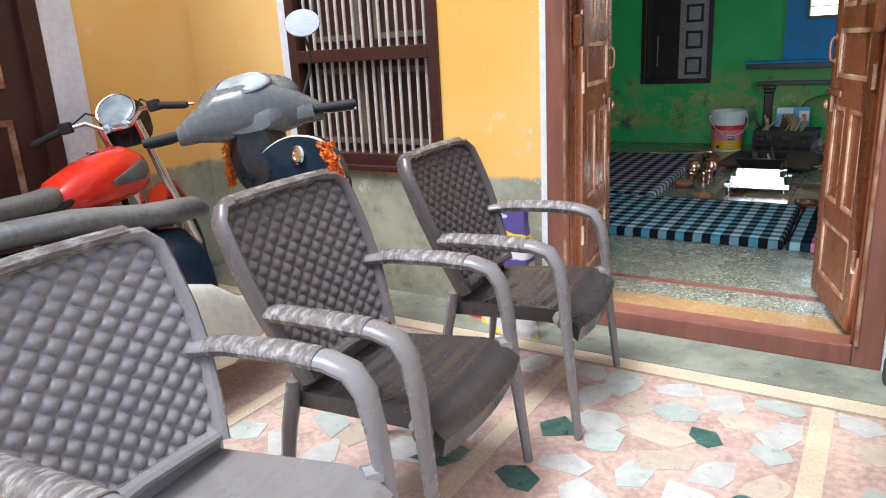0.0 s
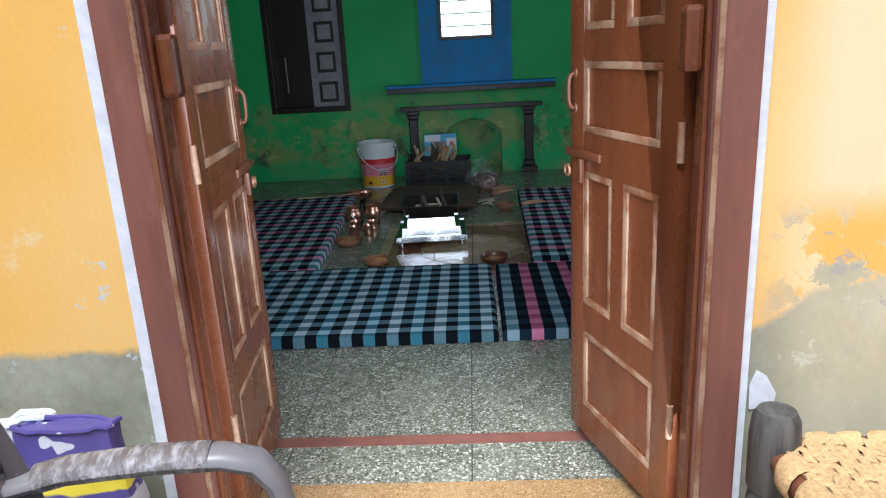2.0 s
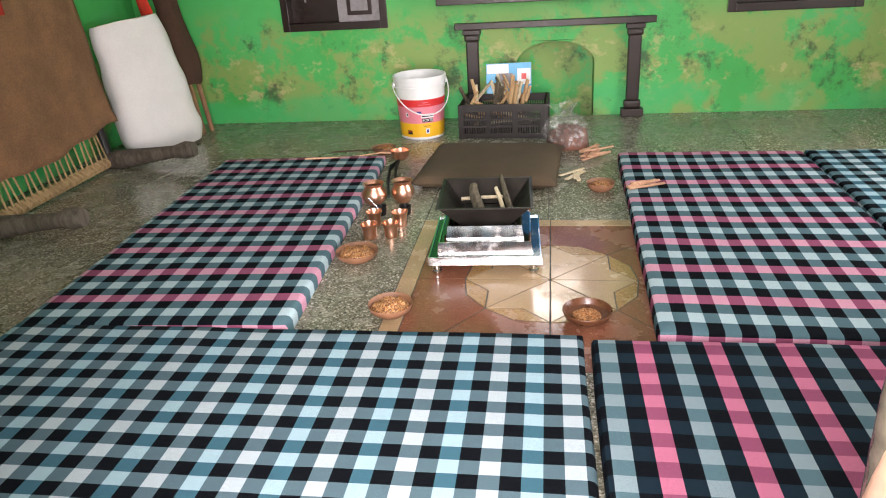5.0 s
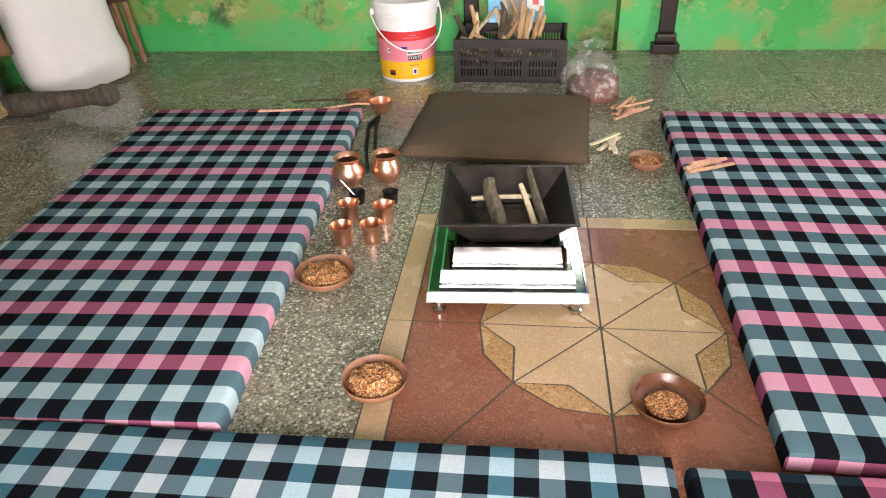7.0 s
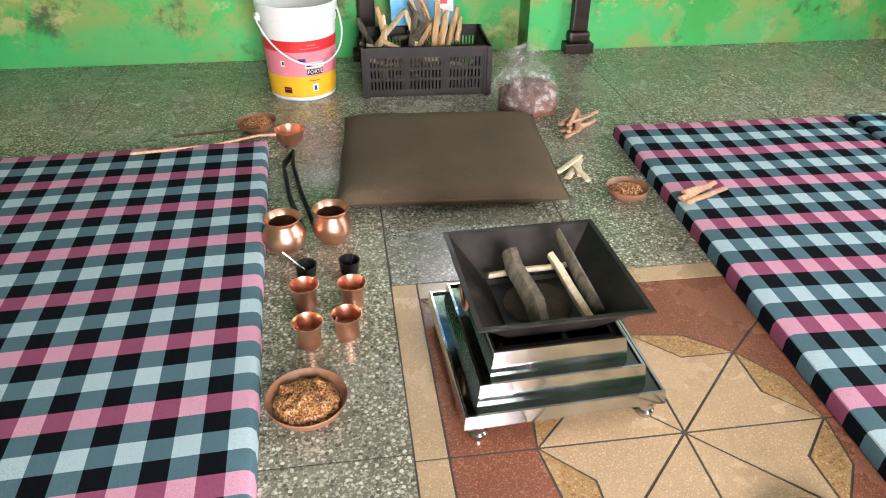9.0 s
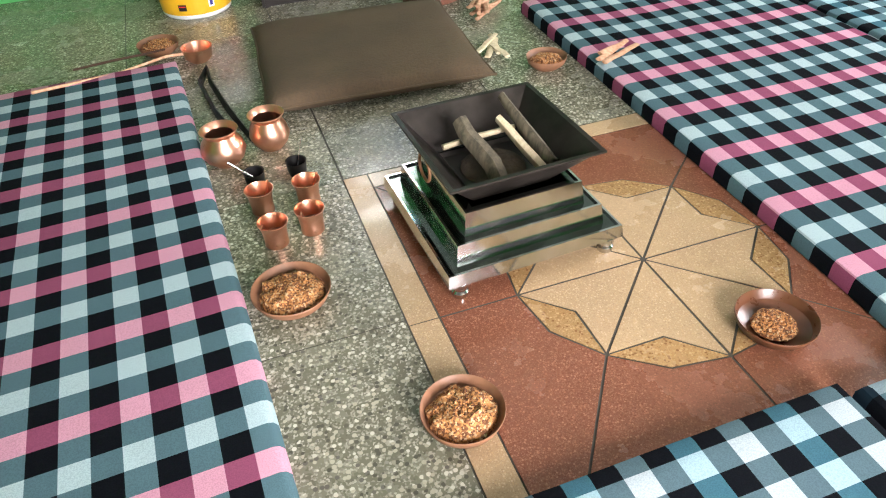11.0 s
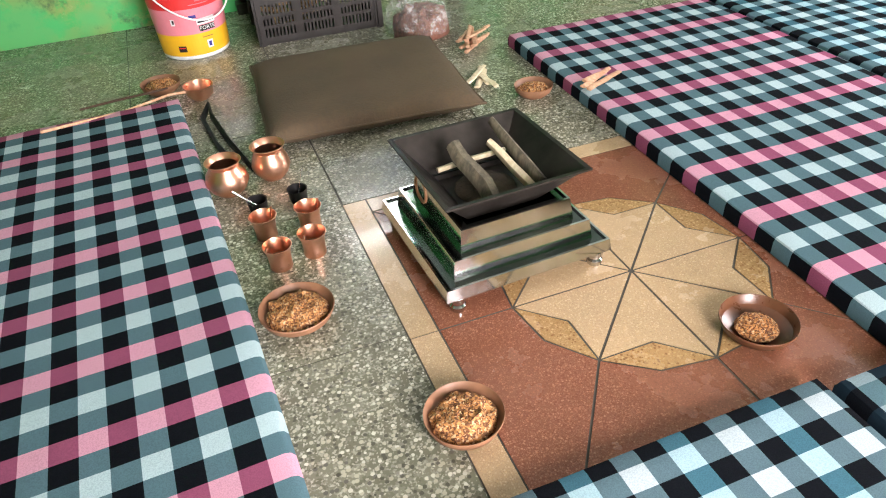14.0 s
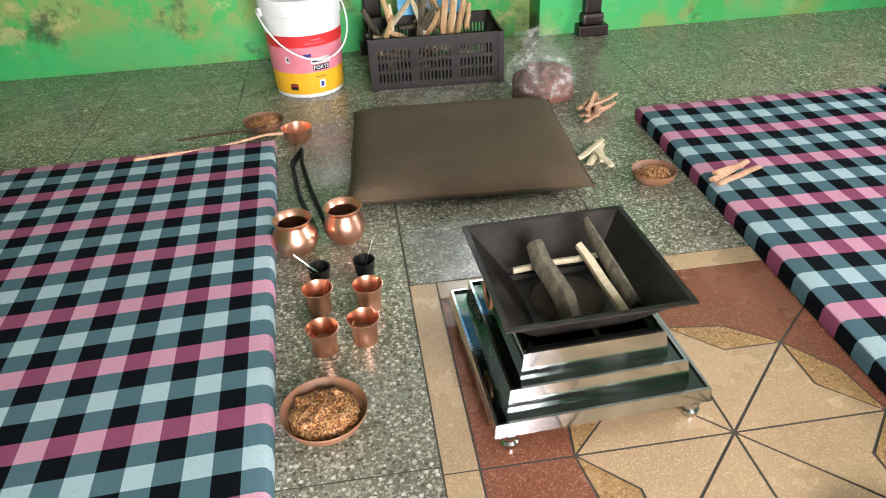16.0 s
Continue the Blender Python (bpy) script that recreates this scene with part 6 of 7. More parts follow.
def scooter():
    ob = thing("scooter", "dark grey and blue-black scooter with cream side panels", "scooter", pose(-2.124, 1.775, 0.0, -10, 0, 86))
    wheel(ob, -0.60, 0.21, 0.045)
    bm = bmesh.new()
    loft(bm, [((-0.86, 0, 0.62), 0.05, 0.06), ((-0.72, 0, 0.60), 0.14, 0.13), ((-0.5, 0, 0.54), 0.19, 0.18), ((-0.25, 0, 0.50), 0.18, 0.20), ((-0.08, 0, 0.46), 0.13, 0.22), ((-0.02, 0, 0.42), 0.10, 0.2)])
    part("rear_body", bm, SC_BLUE, ob, smooth=True)
    for s in (-1, 1):
        bm = bmesh.new()
        loft(bm, [((-0.74, s * 0.15, 0.40), 0.02, 0.03), ((-0.60, s * 0.185, 0.38), 0.04, 0.14), ((-0.36, s * 0.195, 0.34), 0.045, 0.19), ((-0.10, s * 0.18, 0.29), 0.045, 0.16), ((0.08, s * 0.16, 0.25), 0.03, 0.06)])
        part("side_panel", bm, SC_WHITE, ob, "cream painted side panel", smooth=True)
    bm = bmesh.new()
    loft(bm, [((-0.82, 0, 0.77), 0.07, 0.03), ((-0.70, 0, 0.785), 0.125, 0.045), ((-0.45, 0, 0.775), 0.145, 0.05), ((-0.2, 0, 0.74), 0.14, 0.05), ((0.0, 0, 0.735), 0.11, 0.045), ((0.06, 0, 0.72), 0.05, 0.03)])
    part("seat", bm, SEAT_M, ob, "black vinyl seat", smooth=True)
    bm = bmesh.new()
    loft(bm, [((-0.10, 0, 0.30), 0.15, 0.03), ((0.1, 0, 0.27), 0.17, 0.025), ((0.36, 0, 0.28), 0.17, 0.03)], 20, 5)
    part("floorboard", bm, SC_WHITE, ob, "cream footboard", smooth=True)
    # leg shield: a bowed panel with an arched top and a cream edge, facing the rider
    upright = ob.matrix_world.inverted() @ pose(-2.05, 2.23, 0, 0, 4, 0)
    def shield_pt(u, v, off=0.0):
        w = 0.205 + 0.06 * math.sin(math.pi * min(1, v * 1.1) * 0.62)
        top = 0.955 - 0.15 * abs(u) ** 2.6
        return Vector((u * w, -0.075 * u * u - 0.03 * v + off, 0.30 + (top - 0.30) * v))
    bm = bmesh.new()
    nu, nv = 24, 20
    sheets = [[[bm.verts.new(shield_pt(2 * i / nu - 1, j / nv, off)) for j in range(nv + 1)] for i in range(nu + 1)] for off in (0.0, 0.05)]
    for g in sheets:
        for i in range(nu):
            for j in range(nv):
                bm.faces.new((g[i][j], g[i + 1][j], g[i + 1][j + 1], g[i][j + 1]))
    ends = lambda g: [g[i][0] for i in range(nu + 1)] + [g[nu][j] for j in range(1, nv + 1)] + [g[i][nv] for i in range(nu - 1, -1, -1)] + [g[0][j] for j in range(nv - 1, 0, -1)]
    e0, e1 = ends(sheets[0]), ends(sheets[1])
    for i in range(len(e0)):
        bm.faces.new((e0[i], e0[(i + 1) % len(e0)], e1[(i + 1) % len(e0)], e1[i]))
    bmesh.ops.recalc_face_normals(bm, faces=bm.faces[:])
    shield = part("leg_shield", bm, SC_BLUE, ob, "blue-black leg shield", smooth=True)
    shield.matrix_local = upright
    bm = bmesh.new()
    tube(bm, [shield_pt(-1, j / 12, 0.01) for j in range(12)] + [shield_pt(-1 + i / 10, 1, 0.01) for i in range(21)] + [shield_pt(1, 1 - j / 12, 0.01) for j in range(1, 13)], 0.0065, 8)
    part("shield_edge", bm, SC_WHITE, shield, "cream edge strip", smooth=True)
    bm = bmesh.new()
    loft(bm, [((-0.11, -0.02, 0.56), 0.02, 0.10), ((-0.06, -0.055, 0.58), 0.035, 0.15), ((0.06, -0.055, 0.58), 0.035, 0.15), ((0.11, -0.02, 0.56), 0.02, 0.10)], 18, 3.2)
    part("glove_box", bm, SC_BLUE, shield, smooth=True)
    bm = bmesh.new()
    lathe(bm, [(0.0, 0.0), (0.040, 0.0), (0.040, 0.008), (0.030, 0.014), (0.018, 0.014), (0.016, 0.008), (0.0, 0.008)], 28, pose(-0.045, -0.03, 0.875, 80, 0, 0))
    part("lock", bm, CHROME, shield, "round chrome ignition lock", smooth=True)
    hm = Matrix.Translation((0.40, 0, -0.10)) @ pose(0, 0, 0, 0, 0, 43) @ Matrix.Scale(1.14, 4)
    # handlebar cover, turned to the left
    bm = bmesh.new()
    for s in (-1, 1):
        loft_v = loft(bm, [((0, 0, 0), 0.12, 0.11), ((0.10, 0.02, 0.0), 0.11, 0.10), ((0.20, 0.03, -0.02), 0.07, 0.06), ((0.27, 0.035, -0.045), 0.04, 0.035)], 20, 2.6)
        bmesh.ops.transform(bm, matrix=pose(0.05, 0, 1.03, 0, 0, 90 * s), verts=loft_v)
    loft_v = loft(bm, [((-0.11, 0, -0.05), 0.08, 0.03), ((-0.05, 0, -0.01), 0.16, 0.09), ((0.04, 0, 0.02), 0.20, 0.115), ((0.12, 0, 0.045), 0.18, 0.10), ((0.19, 0, 0.06), 0.10, 0.05)], 26, 2.8)
    bmesh.ops.transform(bm, matrix=pose(0.05, 0, 1.03), verts=loft_v)
    cover = part("handlebar_cover", bm, SC_GREY, ob, "dark grey handlebar cover", smooth=True)
    cover.matrix_local = hm
    bm = bmesh.new()
    loft(bm, [((-0.05, 0, 0.89), 0.06, 0.10), ((0.0, 0, 0.87), 0.105, 0.15), ((0.07, 0, 0.87), 0.115, 0.16), ((0.13, 0, 0.89), 0.08, 0.13)], 20)
    part("column", bm, SC_BLACK, cover, smooth=True)
    bm = bmesh.new()
    lathe(bm, [(0.0, 0.014), (0.085, 0.010), (0.10, 0.0), (0.105, -0.012), (0.0, -0.02)], 32, pose(0.020, 0, 1.135, 0, -30, 0) @ Matrix.Diagonal((0.78, 1.0, 1, 1)))
    part("dial", bm, DIAL, cover, "glass instrument dial", smooth=True)
    bm = bmesh.new()
    tube(bm, [(0.020 + 0.071 * math.cos(k * math.pi / 12), 0.106 * math.sin(k * math.pi / 12), 1.135 + 0.041 * math.cos(k * math.pi / 12)) for k in range(24)], 0.005, 6, closed=True)
    part("dial_rim", bm, SC_GREY, cover, smooth=True)
    for s in (-1, 1):
        bm = bmesh.new()
        tube(bm, [(0.03, s * 0.24, 0.995), (0.01, s * 0.30, 0.99), (-0.01, s * 0.38, 0.985), (-0.012, s * 0.40, 0.985)], [0.017, 0.019, 0.019, 0.016], 12)
        part("grip", bm, RUBBER, cover, "black rubber grip", smooth=True)
        bm = bmesh.new()
        tube(bm, [(0.055, s * 0.24, 0.985), (0.075, s * 0.31, 0.975), (0.06, s * 0.40, 0.97)], 0.006, 8)
        part("brake_lever", bm, CHROME, cover, smooth=True)
        box_bm = cuboid(0.0, 0.06, min(s * 0.17, s * 0.24), max(s * 0.17, s * 0.24), 0.965, 1.015, bevel=0.008)
        part("switch_box", box_bm, SC_GREY, cover, smooth=True)
    bm = bmesh.new()
    tube(bm, [(0.08, -0.20, 1.04), (0.10, -0.25, 1.14), (0.10, -0.27, 1.22), (0.09, -0.26, 1.27)], 0.006, 8)
    part("mirror_stalk", bm, RUBBER, cover, smooth=True)
    bm = bmesh.new()
    lathe(bm, [(0.0, -0.016), (0.045, -0.012), (0.062, 0.0), (0.060, 0.006), (0.0, 0.007)], 32, pose(0.07, -0.265, 1.320, 0, -80, 0) @ Matrix.Diagonal((0.85, 1.1, 1, 1)))
    part("mirror", bm, CHROME, cover, "round rear-view mirror", smooth=True)
    fw = Matrix.Translation((0.40, 0, 0)) @ pose(0, 0, 0, 0, 0, 43) @ Matrix.Translation((-0.40, 0, 0))
    wheel(ob, 0.62, 0.21, 0.045, fw)
    bm = bmesh.new()
    loft(bm, [((0.45, 0, 0.40), 0.05, 0.06), ((0.55, 0, 0.43), 0.075, 0.07), ((0.70, 0, 0.42), 0.07, 0.07), ((0.82, 0, 0.34), 0.04, 0.05)], 18)
    f = part("front_fender", bm, SC_BLUE, ob, smooth=True)
    f.matrix_local = fw
    bm = bmesh.new()
    tube(bm, [(-0.25, 0.12, 0.22), (-0.30, 0.26, 0.0)], 0.011, 8)
    part("side_stand", bm, IRON, ob, smooth=True)
    return ob


def garland(pts, seed, thick=0.008):
    ob = thing("marigold_garland", "orange marigold garland hung on the scooter", "garland", pose(0, 0, 0), "garlands")
    rndg = random.Random(seed)
    n = 34 if thick < 0.01 else 80
    bm = bmesh.new()
    P = [Vector(p) for p in pts]
    for i in range(n):
        t = i / (n - 1) * (len(P) - 1)
        k = min(int(t), len(P) - 2)
        c = P[k].lerp(P[k + 1], t - k) + Vector((rndg.uniform(-1, 1), rndg.uniform(-1, 1), rndg.uniform(-1, 1))) * thick
        for j in range(7):
            d = Vector((rndg.uniform(-1, 1), rndg.uniform(-1, 1), rndg.uniform(-1, 1))).normalized()
            u = d.orthogonal().normalized()
            w = d.cross(u)
            s = rndg.uniform(0.012, 0.02)
            q = [bm.verts.new(c + v) for v in (u * s * 0.3, d * s + u * s * 0.6, d * s * 1.2, d * s + w * s * 0.6)]
            bm.faces.new(q)
    part("petals", bm, ORANGE_FLOWER, ob, "orange petals")


scooter()
garland([(-1.845, 2.17, 0.93), (-1.80, 2.14, 0.885), (-1.77, 2.12, 0.83), (-1.745, 2.11, 0.77), (-1.73, 2.11, 0.71)], 1, 0.020)
garland([(-2.34, 2.095, 0.935), (-2.375, 2.125, 0.83), (-2.42, 2.165, 0.735)], 2)


def motorcycle():
    ob = thing("motorcycle", "red motorcycle with a round dial and black seat", "motorcycle", pose(-2.86, 1.80, 0.0, -12, 0, 108))
    wheel(ob, -0.66, 0.30, 0.05)
    bm = bmesh.new()
    loft(bm, [((-0.20, 0, 0.78), 0.07, 0.05), ((-0.12, 0, 0.80), 0.125, 0.09), ((0.06, 0, 0.82), 0.17, 0.12), ((0.22, 0, 0.84), 0.17, 0.13), ((0.34, 0, 0.83), 0.12, 0.10), ((0.40, 0, 0.82), 0.05, 0.06)], 28)
    bmesh.ops.translate(bm, vec=(0.08, 0, -0.05), verts=bm.verts[:])
    tank = part("fuel_tank", bm, RED_TANK, ob, "glossy red fuel tank", smooth=True)
    for s in (-1, 1):
        bm = bmesh.new()
        loft(bm, [((0.10, s * 0.166, 0.75), 0.004, 0.012), ((0.20, s * 0.172, 0.76), 0.005, 0.03), ((0.32, s * 0.168, 0.78), 0.005, 0.045), ((0.38, s * 0.150, 0.79), 0.004, 0.02)], 12)
        part("tank_decal", bm, SEAT_M, tank, "dark curved decal", smooth=True)
    bm = bmesh.new()
    lathe(bm, [(0.0, 0.0), (0.03, 0.0), (0.03, 0.008), (0.0, 0.01)], 24, pose(0.23, 0, 0.908))
    part("tank_cap", bm, CHROME, tank, smooth=True)
    bm = bmesh.new()
    loft(bm, [((-0.95, 0, 0.76), 0.07, 0.03), ((-0.80, 0, 0.78), 0.12, 0.045), ((-0.5, 0, 0.76), 0.135, 0.05), ((-0.2, 0, 0.75), 0.12, 0.055), ((-0.12, 0, 0.76), 0.08, 0.05)], 22)
    part("seat", bm, SEAT_M, ob, "black vinyl seat", smooth=True)
    bm = bmesh.new()
    loft(bm, [((-0.25, 0, 0.45), 0.10, 0.12), ((0.0, 0, 0.42), 0.14, 0.17), ((0.2, 0, 0.42), 0.12, 0.16), ((0.3, 0, 0.45), 0.06, 0.1)], 18, 3)
    part("engine", bm, IRON, ob, "grey finned engine block", smooth=True)
    bm = bmesh.new()
    for s in (-1, 1):
        tube(bm, [(-0.8, s * 0.08, 0.72), (-0.2, s * 0.09, 0.70), (0.3, s * 0.04, 0.80)], 0.016, 8)
        tube(bm, [(0.3, s * 0.03, 0.78), (0.2, s * 0.08, 0.40), (-0.2, s * 0.09, 0.35), (-0.66, s * 0.08, 0.30)], 0.016, 8)
    part("frame", bm, IRON_DARK, ob, smooth=True)
    hm = Matrix.Translation((0.45, 0, 0)) @ pose(0, 0, 0, 0, 0, 20)
    bm = bmesh.new()
    tube(bm, [(-0.08, 0.37, 1.02), (-0.05, 0.26, 1.05), (0.0, 0.14, 1.06), (0.02, 0.06, 1.0), (0.02, -0.06, 1.0), (0.0, -0.14, 1.06), (-0.05, -0.26, 1.05), (-0.08, -0.37, 1.02)], 0.012, 10)
    bar = part("handlebar", bm, CHROME, ob, smooth=True)
    bar.matrix_local = hm
    for s in (-1, 1):
        bm = bmesh.new()
        tube(bm, [(-0.05, s * 0.25, 1.05), (-0.08, s * 0.37, 1.02), (-0.084, s * 0.385, 1.018)], [0.018, 0.018, 0.014], 10)
        part("grip", bm, RUBBER, bar, "black rubber grip", smooth=True)
        bm = bmesh.new()
        box(bm, -0.065, -0.02, min(s * 0.19, s * 0.25), max(s * 0.19, s * 0.25), 1.03, 1.085, bevel=0.01)
        part("switch_box", bm, RUBBER, bar, smooth=True)
        bm = bmesh.new()
        tube(bm, [(-0.01, s * 0.20, 1.06), (0.03, s * 0.28, 1.05), (0.0, s * 0.40, 1.02)], 0.007, 8)
        part("lever", bm, CHROME, bar, smooth=True)
        bm = bmesh.new()
        tube(bm, [(0.0, s * 0.20, 1.07), (0.05, s * 0.14, 1.11), (0.08, s * 0.06, 1.06), (0.05, s * 0.02, 0.9)], 0.005, 6)
        part("cable", bm, RUBBER, bar, "black control cable", smooth=True)
        bm = bmesh.new()
        tube(bm, [(0.03, s * 0.09, 1.02), (0.22, s * 0.09, 0.60), (0.36, s * 0.09, 0.30)], [0.022, 0.024, 0.026], 10)
        part("fork_tube", bm, CHROME, bar, smooth=True)
    bm = bmesh.new()
    lathe(bm, [(0.0, 0.02), (0.072, 0.018), (0.082, 0.008), (0.085, -0.03), (0.05, -0.06), (0.0, -0.06)], 32, pose(0.085, 0, 1.075, 0, -56, 0) @ Matrix.Scale(1.3, 4))
    part("dial_case", bm, RUBBER, bar, smooth=True)
    bm = bmesh.new()
    lathe(bm, [(0.0, 0.026), (0.068, 0.022), (0.070, 0.016), (0.0, 0.016)], 32, pose(0.085, 0, 1.075, 0, -56, 0) @ Matrix.Scale(1.3, 4))
    part("dial", bm, DIAL, bar, "round glass speed dial", smooth=True)
    bm = bmesh.new()
    ringm = pose(0.085, 0, 1.075, 0, -56, 0) @ Matrix.Scale(1.3, 4)
    tube(bm, [ringm @ Vector((0.074 * math.cos(k * math.pi / 16), 0.074 * math.sin(k * math.pi / 16), 0.020)) for k in range(32)], 0.007, 8, closed=True)
    part("dial_rim", bm, CHROME, bar, "chrome dial rim", smooth=True)
    for s in (-1, 1):
        bm = bmesh.new()
        box(bm, -0.02, 0.04, s * 0.045 - 0.018, s * 0.045 + 0.018, 0.985, 1.03, bevel=0.008)
        part("bar_clamp", bm, CHROME, bar, smooth=True)
    bm = bmesh.new()
    loft(bm, [((0.10, 0, 1.00), 0.10, 0.10), ((0.18, 0, 1.02), 0.12, 0.12), ((0.26, 0, 1.0), 0.08, 0.09)], 20)
    part("headlamp_cowl", bm, RUBBER, bar, smooth=True)
    fwm = hm @ Matrix.Translation((-0.45, 0, 0))
    wheel(ob, 0.84, 0.30, 0.045, fwm)
    bm = bmesh.new()
    loft(bm, [((0.58, 0, 0.52), 0.05, 0.03), ((0.72, 0, 0.64), 0.06, 0.03), ((0.9, 0, 0.65), 0.06, 0.03), ((1.06, 0, 0.55), 0.04, 0.03)], 14)
    f = part("front_fender", bm, RED_TANK, ob, smooth=True)
    f.matrix_local = fwm
    bm = bmesh.new()
    tube(bm, [(-0.05, 0.12, 0.28), (-0.12, 0.30, 0.0)], 0.011, 8)
    part("side_stand", bm, IRON, ob, smooth=True)


motorcycle()

# ---- printed sacks by the door ----
def printed_bag(m, w, d, h, seed, label="purple, yellow and white printed plastic bag, half folded", print_m=None):
    ob = thing("printed_bag", label, "bag", m, "printed bags")
    bm = bmesh.new()
    n, k = 20, 28
    rings = []
    for j in range(n + 1):
        t = j / n
        rings.append([])
        for i in range(k):
            a = 2 * math.pi * i / k
            c, s = math.cos(a), math.sin(a)
            f = 1 - 0.35 * max(0, t - 0.6) + 0.16 * noise.noise((c * 1.6 + seed, s * 1.6, t * 4))
            rings[-1].append(bm.verts.new((w * f * math.copysign(abs(c) ** 0.7, c), d * (f - 0.5 * t) * math.copysign(abs(s) ** 0.7, s), h * t + 0.03 * noise.noise((c, s, seed)) * (t > 0.9))))
    for p, q in zip(rings, rings[1:]):
        for i in range(k):
            bm.faces.new((p[i], p[(i + 1) % k], q[(i + 1) % k], q[i]))
    bm.faces.new(rings[0][::-1])
    bm.faces.new(rings[-1])
    top = [v.co.copy() for v in rings[-1]]
    part("bag_body", bm, print_m or BAG_PRINT, ob, smooth=True)
    bm = bmesh.new()
    tube(bm, [v + Vector((0, 0, 0.012 * noise.noise((v.x * 30, v.y * 30, seed)))) for v in top], 0.007, 6, closed=True)
    part("rolled_rim", bm, print_m or BAG_PRINT, ob, "crumpled rolled rim", smooth=True)


def bag_material():
    n = Nodes("purple_yellow_white_print", 0.3)
    z = n.math("ADD", n.axis(2), n.math("MULTIPLY", n.noise(6.0, 2.0), 0.14))
    c = n.mix(n.step(z, 0.235, 0.24), (0.62, 0.62, 0.62), (0.09, 0.07, 0.24))
    c = n.mix(n.math("MULTIPLY", n.step(z, 0.19, 0.195), n.step(z, 0.245, 0.24)), c, (0.72, 0.55, 0.03))
    c = n.mix(n.math("MULTIPLY", n.step(z, 0.40, 0.405), n.step(z, 0.47, 0.465)), c, (0.66, 0.66, 0.68))
    c = n.mix(n.math("MULTIPLY", n.step(z, 0.49, 0.495), n.step(z, 0.53, 0.525)), c, (0.74, 0.60, 0.04))
    c = n.mix(n.math("MULTIPLY", n.step(z, 0.05, 0.055), n.step(z, 0.085, 0.08)), c, (0.72, 0.58, 0.04))
    c = n.mix(n.math("MULTIPLY", n.step(n.noise(9.0, 2.0), 0.6, 0.61), 0.8), c, (0.66, 0.66, 0.66))
    return n.color(c).bump(n.noise(16.0, 4.0), 0.4, 0.01).m


BAG_PRINT = bag_material()
printed_bag(at(-1.40, 2.84, 0.003, 4), 0.13, 0.085, 0.56, 1.0)
def red_pack():
    n = Nodes("red_white_packet_print", 0.25)
    z = n.math("ADD", n.axis(2), n.math("MULTIPLY", n.noise(7.0, 2.0), 0.10))
    c = n.mix(n.step(z, 0.545, 0.55), (0.60, 0.03, 0.03), (0.72, 0.74, 0.78))
    c = n.mix(n.math("MULTIPLY", n.step(z, 0.50, 0.505), n.step(z, 0.55, 0.545)), c, (0.03, 0.03, 0.05))
    return n.color(c).bump(n.noise(18.0, 4.0), 0.4, 0.01).m


printed_bag(at(-1.535, 2.87, 0.003, 8), 0.085, 0.06, 0.56, 3.0, "red, black and white printed packet standing by the wall", red_pack())
printed_bag(at(-1.30, 2.72, 0.003, -12), 0.12, 0.05, 0.14, 6.0)


# ---- string cot beside the door ----
JUTE = plain("golden_jute_strip", (0.56, 0.36, 0.16), 0.9, vary=0.38, grain=110, bump=0.5)
LEGWOOD = wood("dark_turned_wood", (0.035, 0.032, 0.03), (0.13, 0.12, 0.105), 0.6)
PIPE = plain("brown_painted_rail", (0.17, 0.06, 0.03), 0.5, vary=0.3)


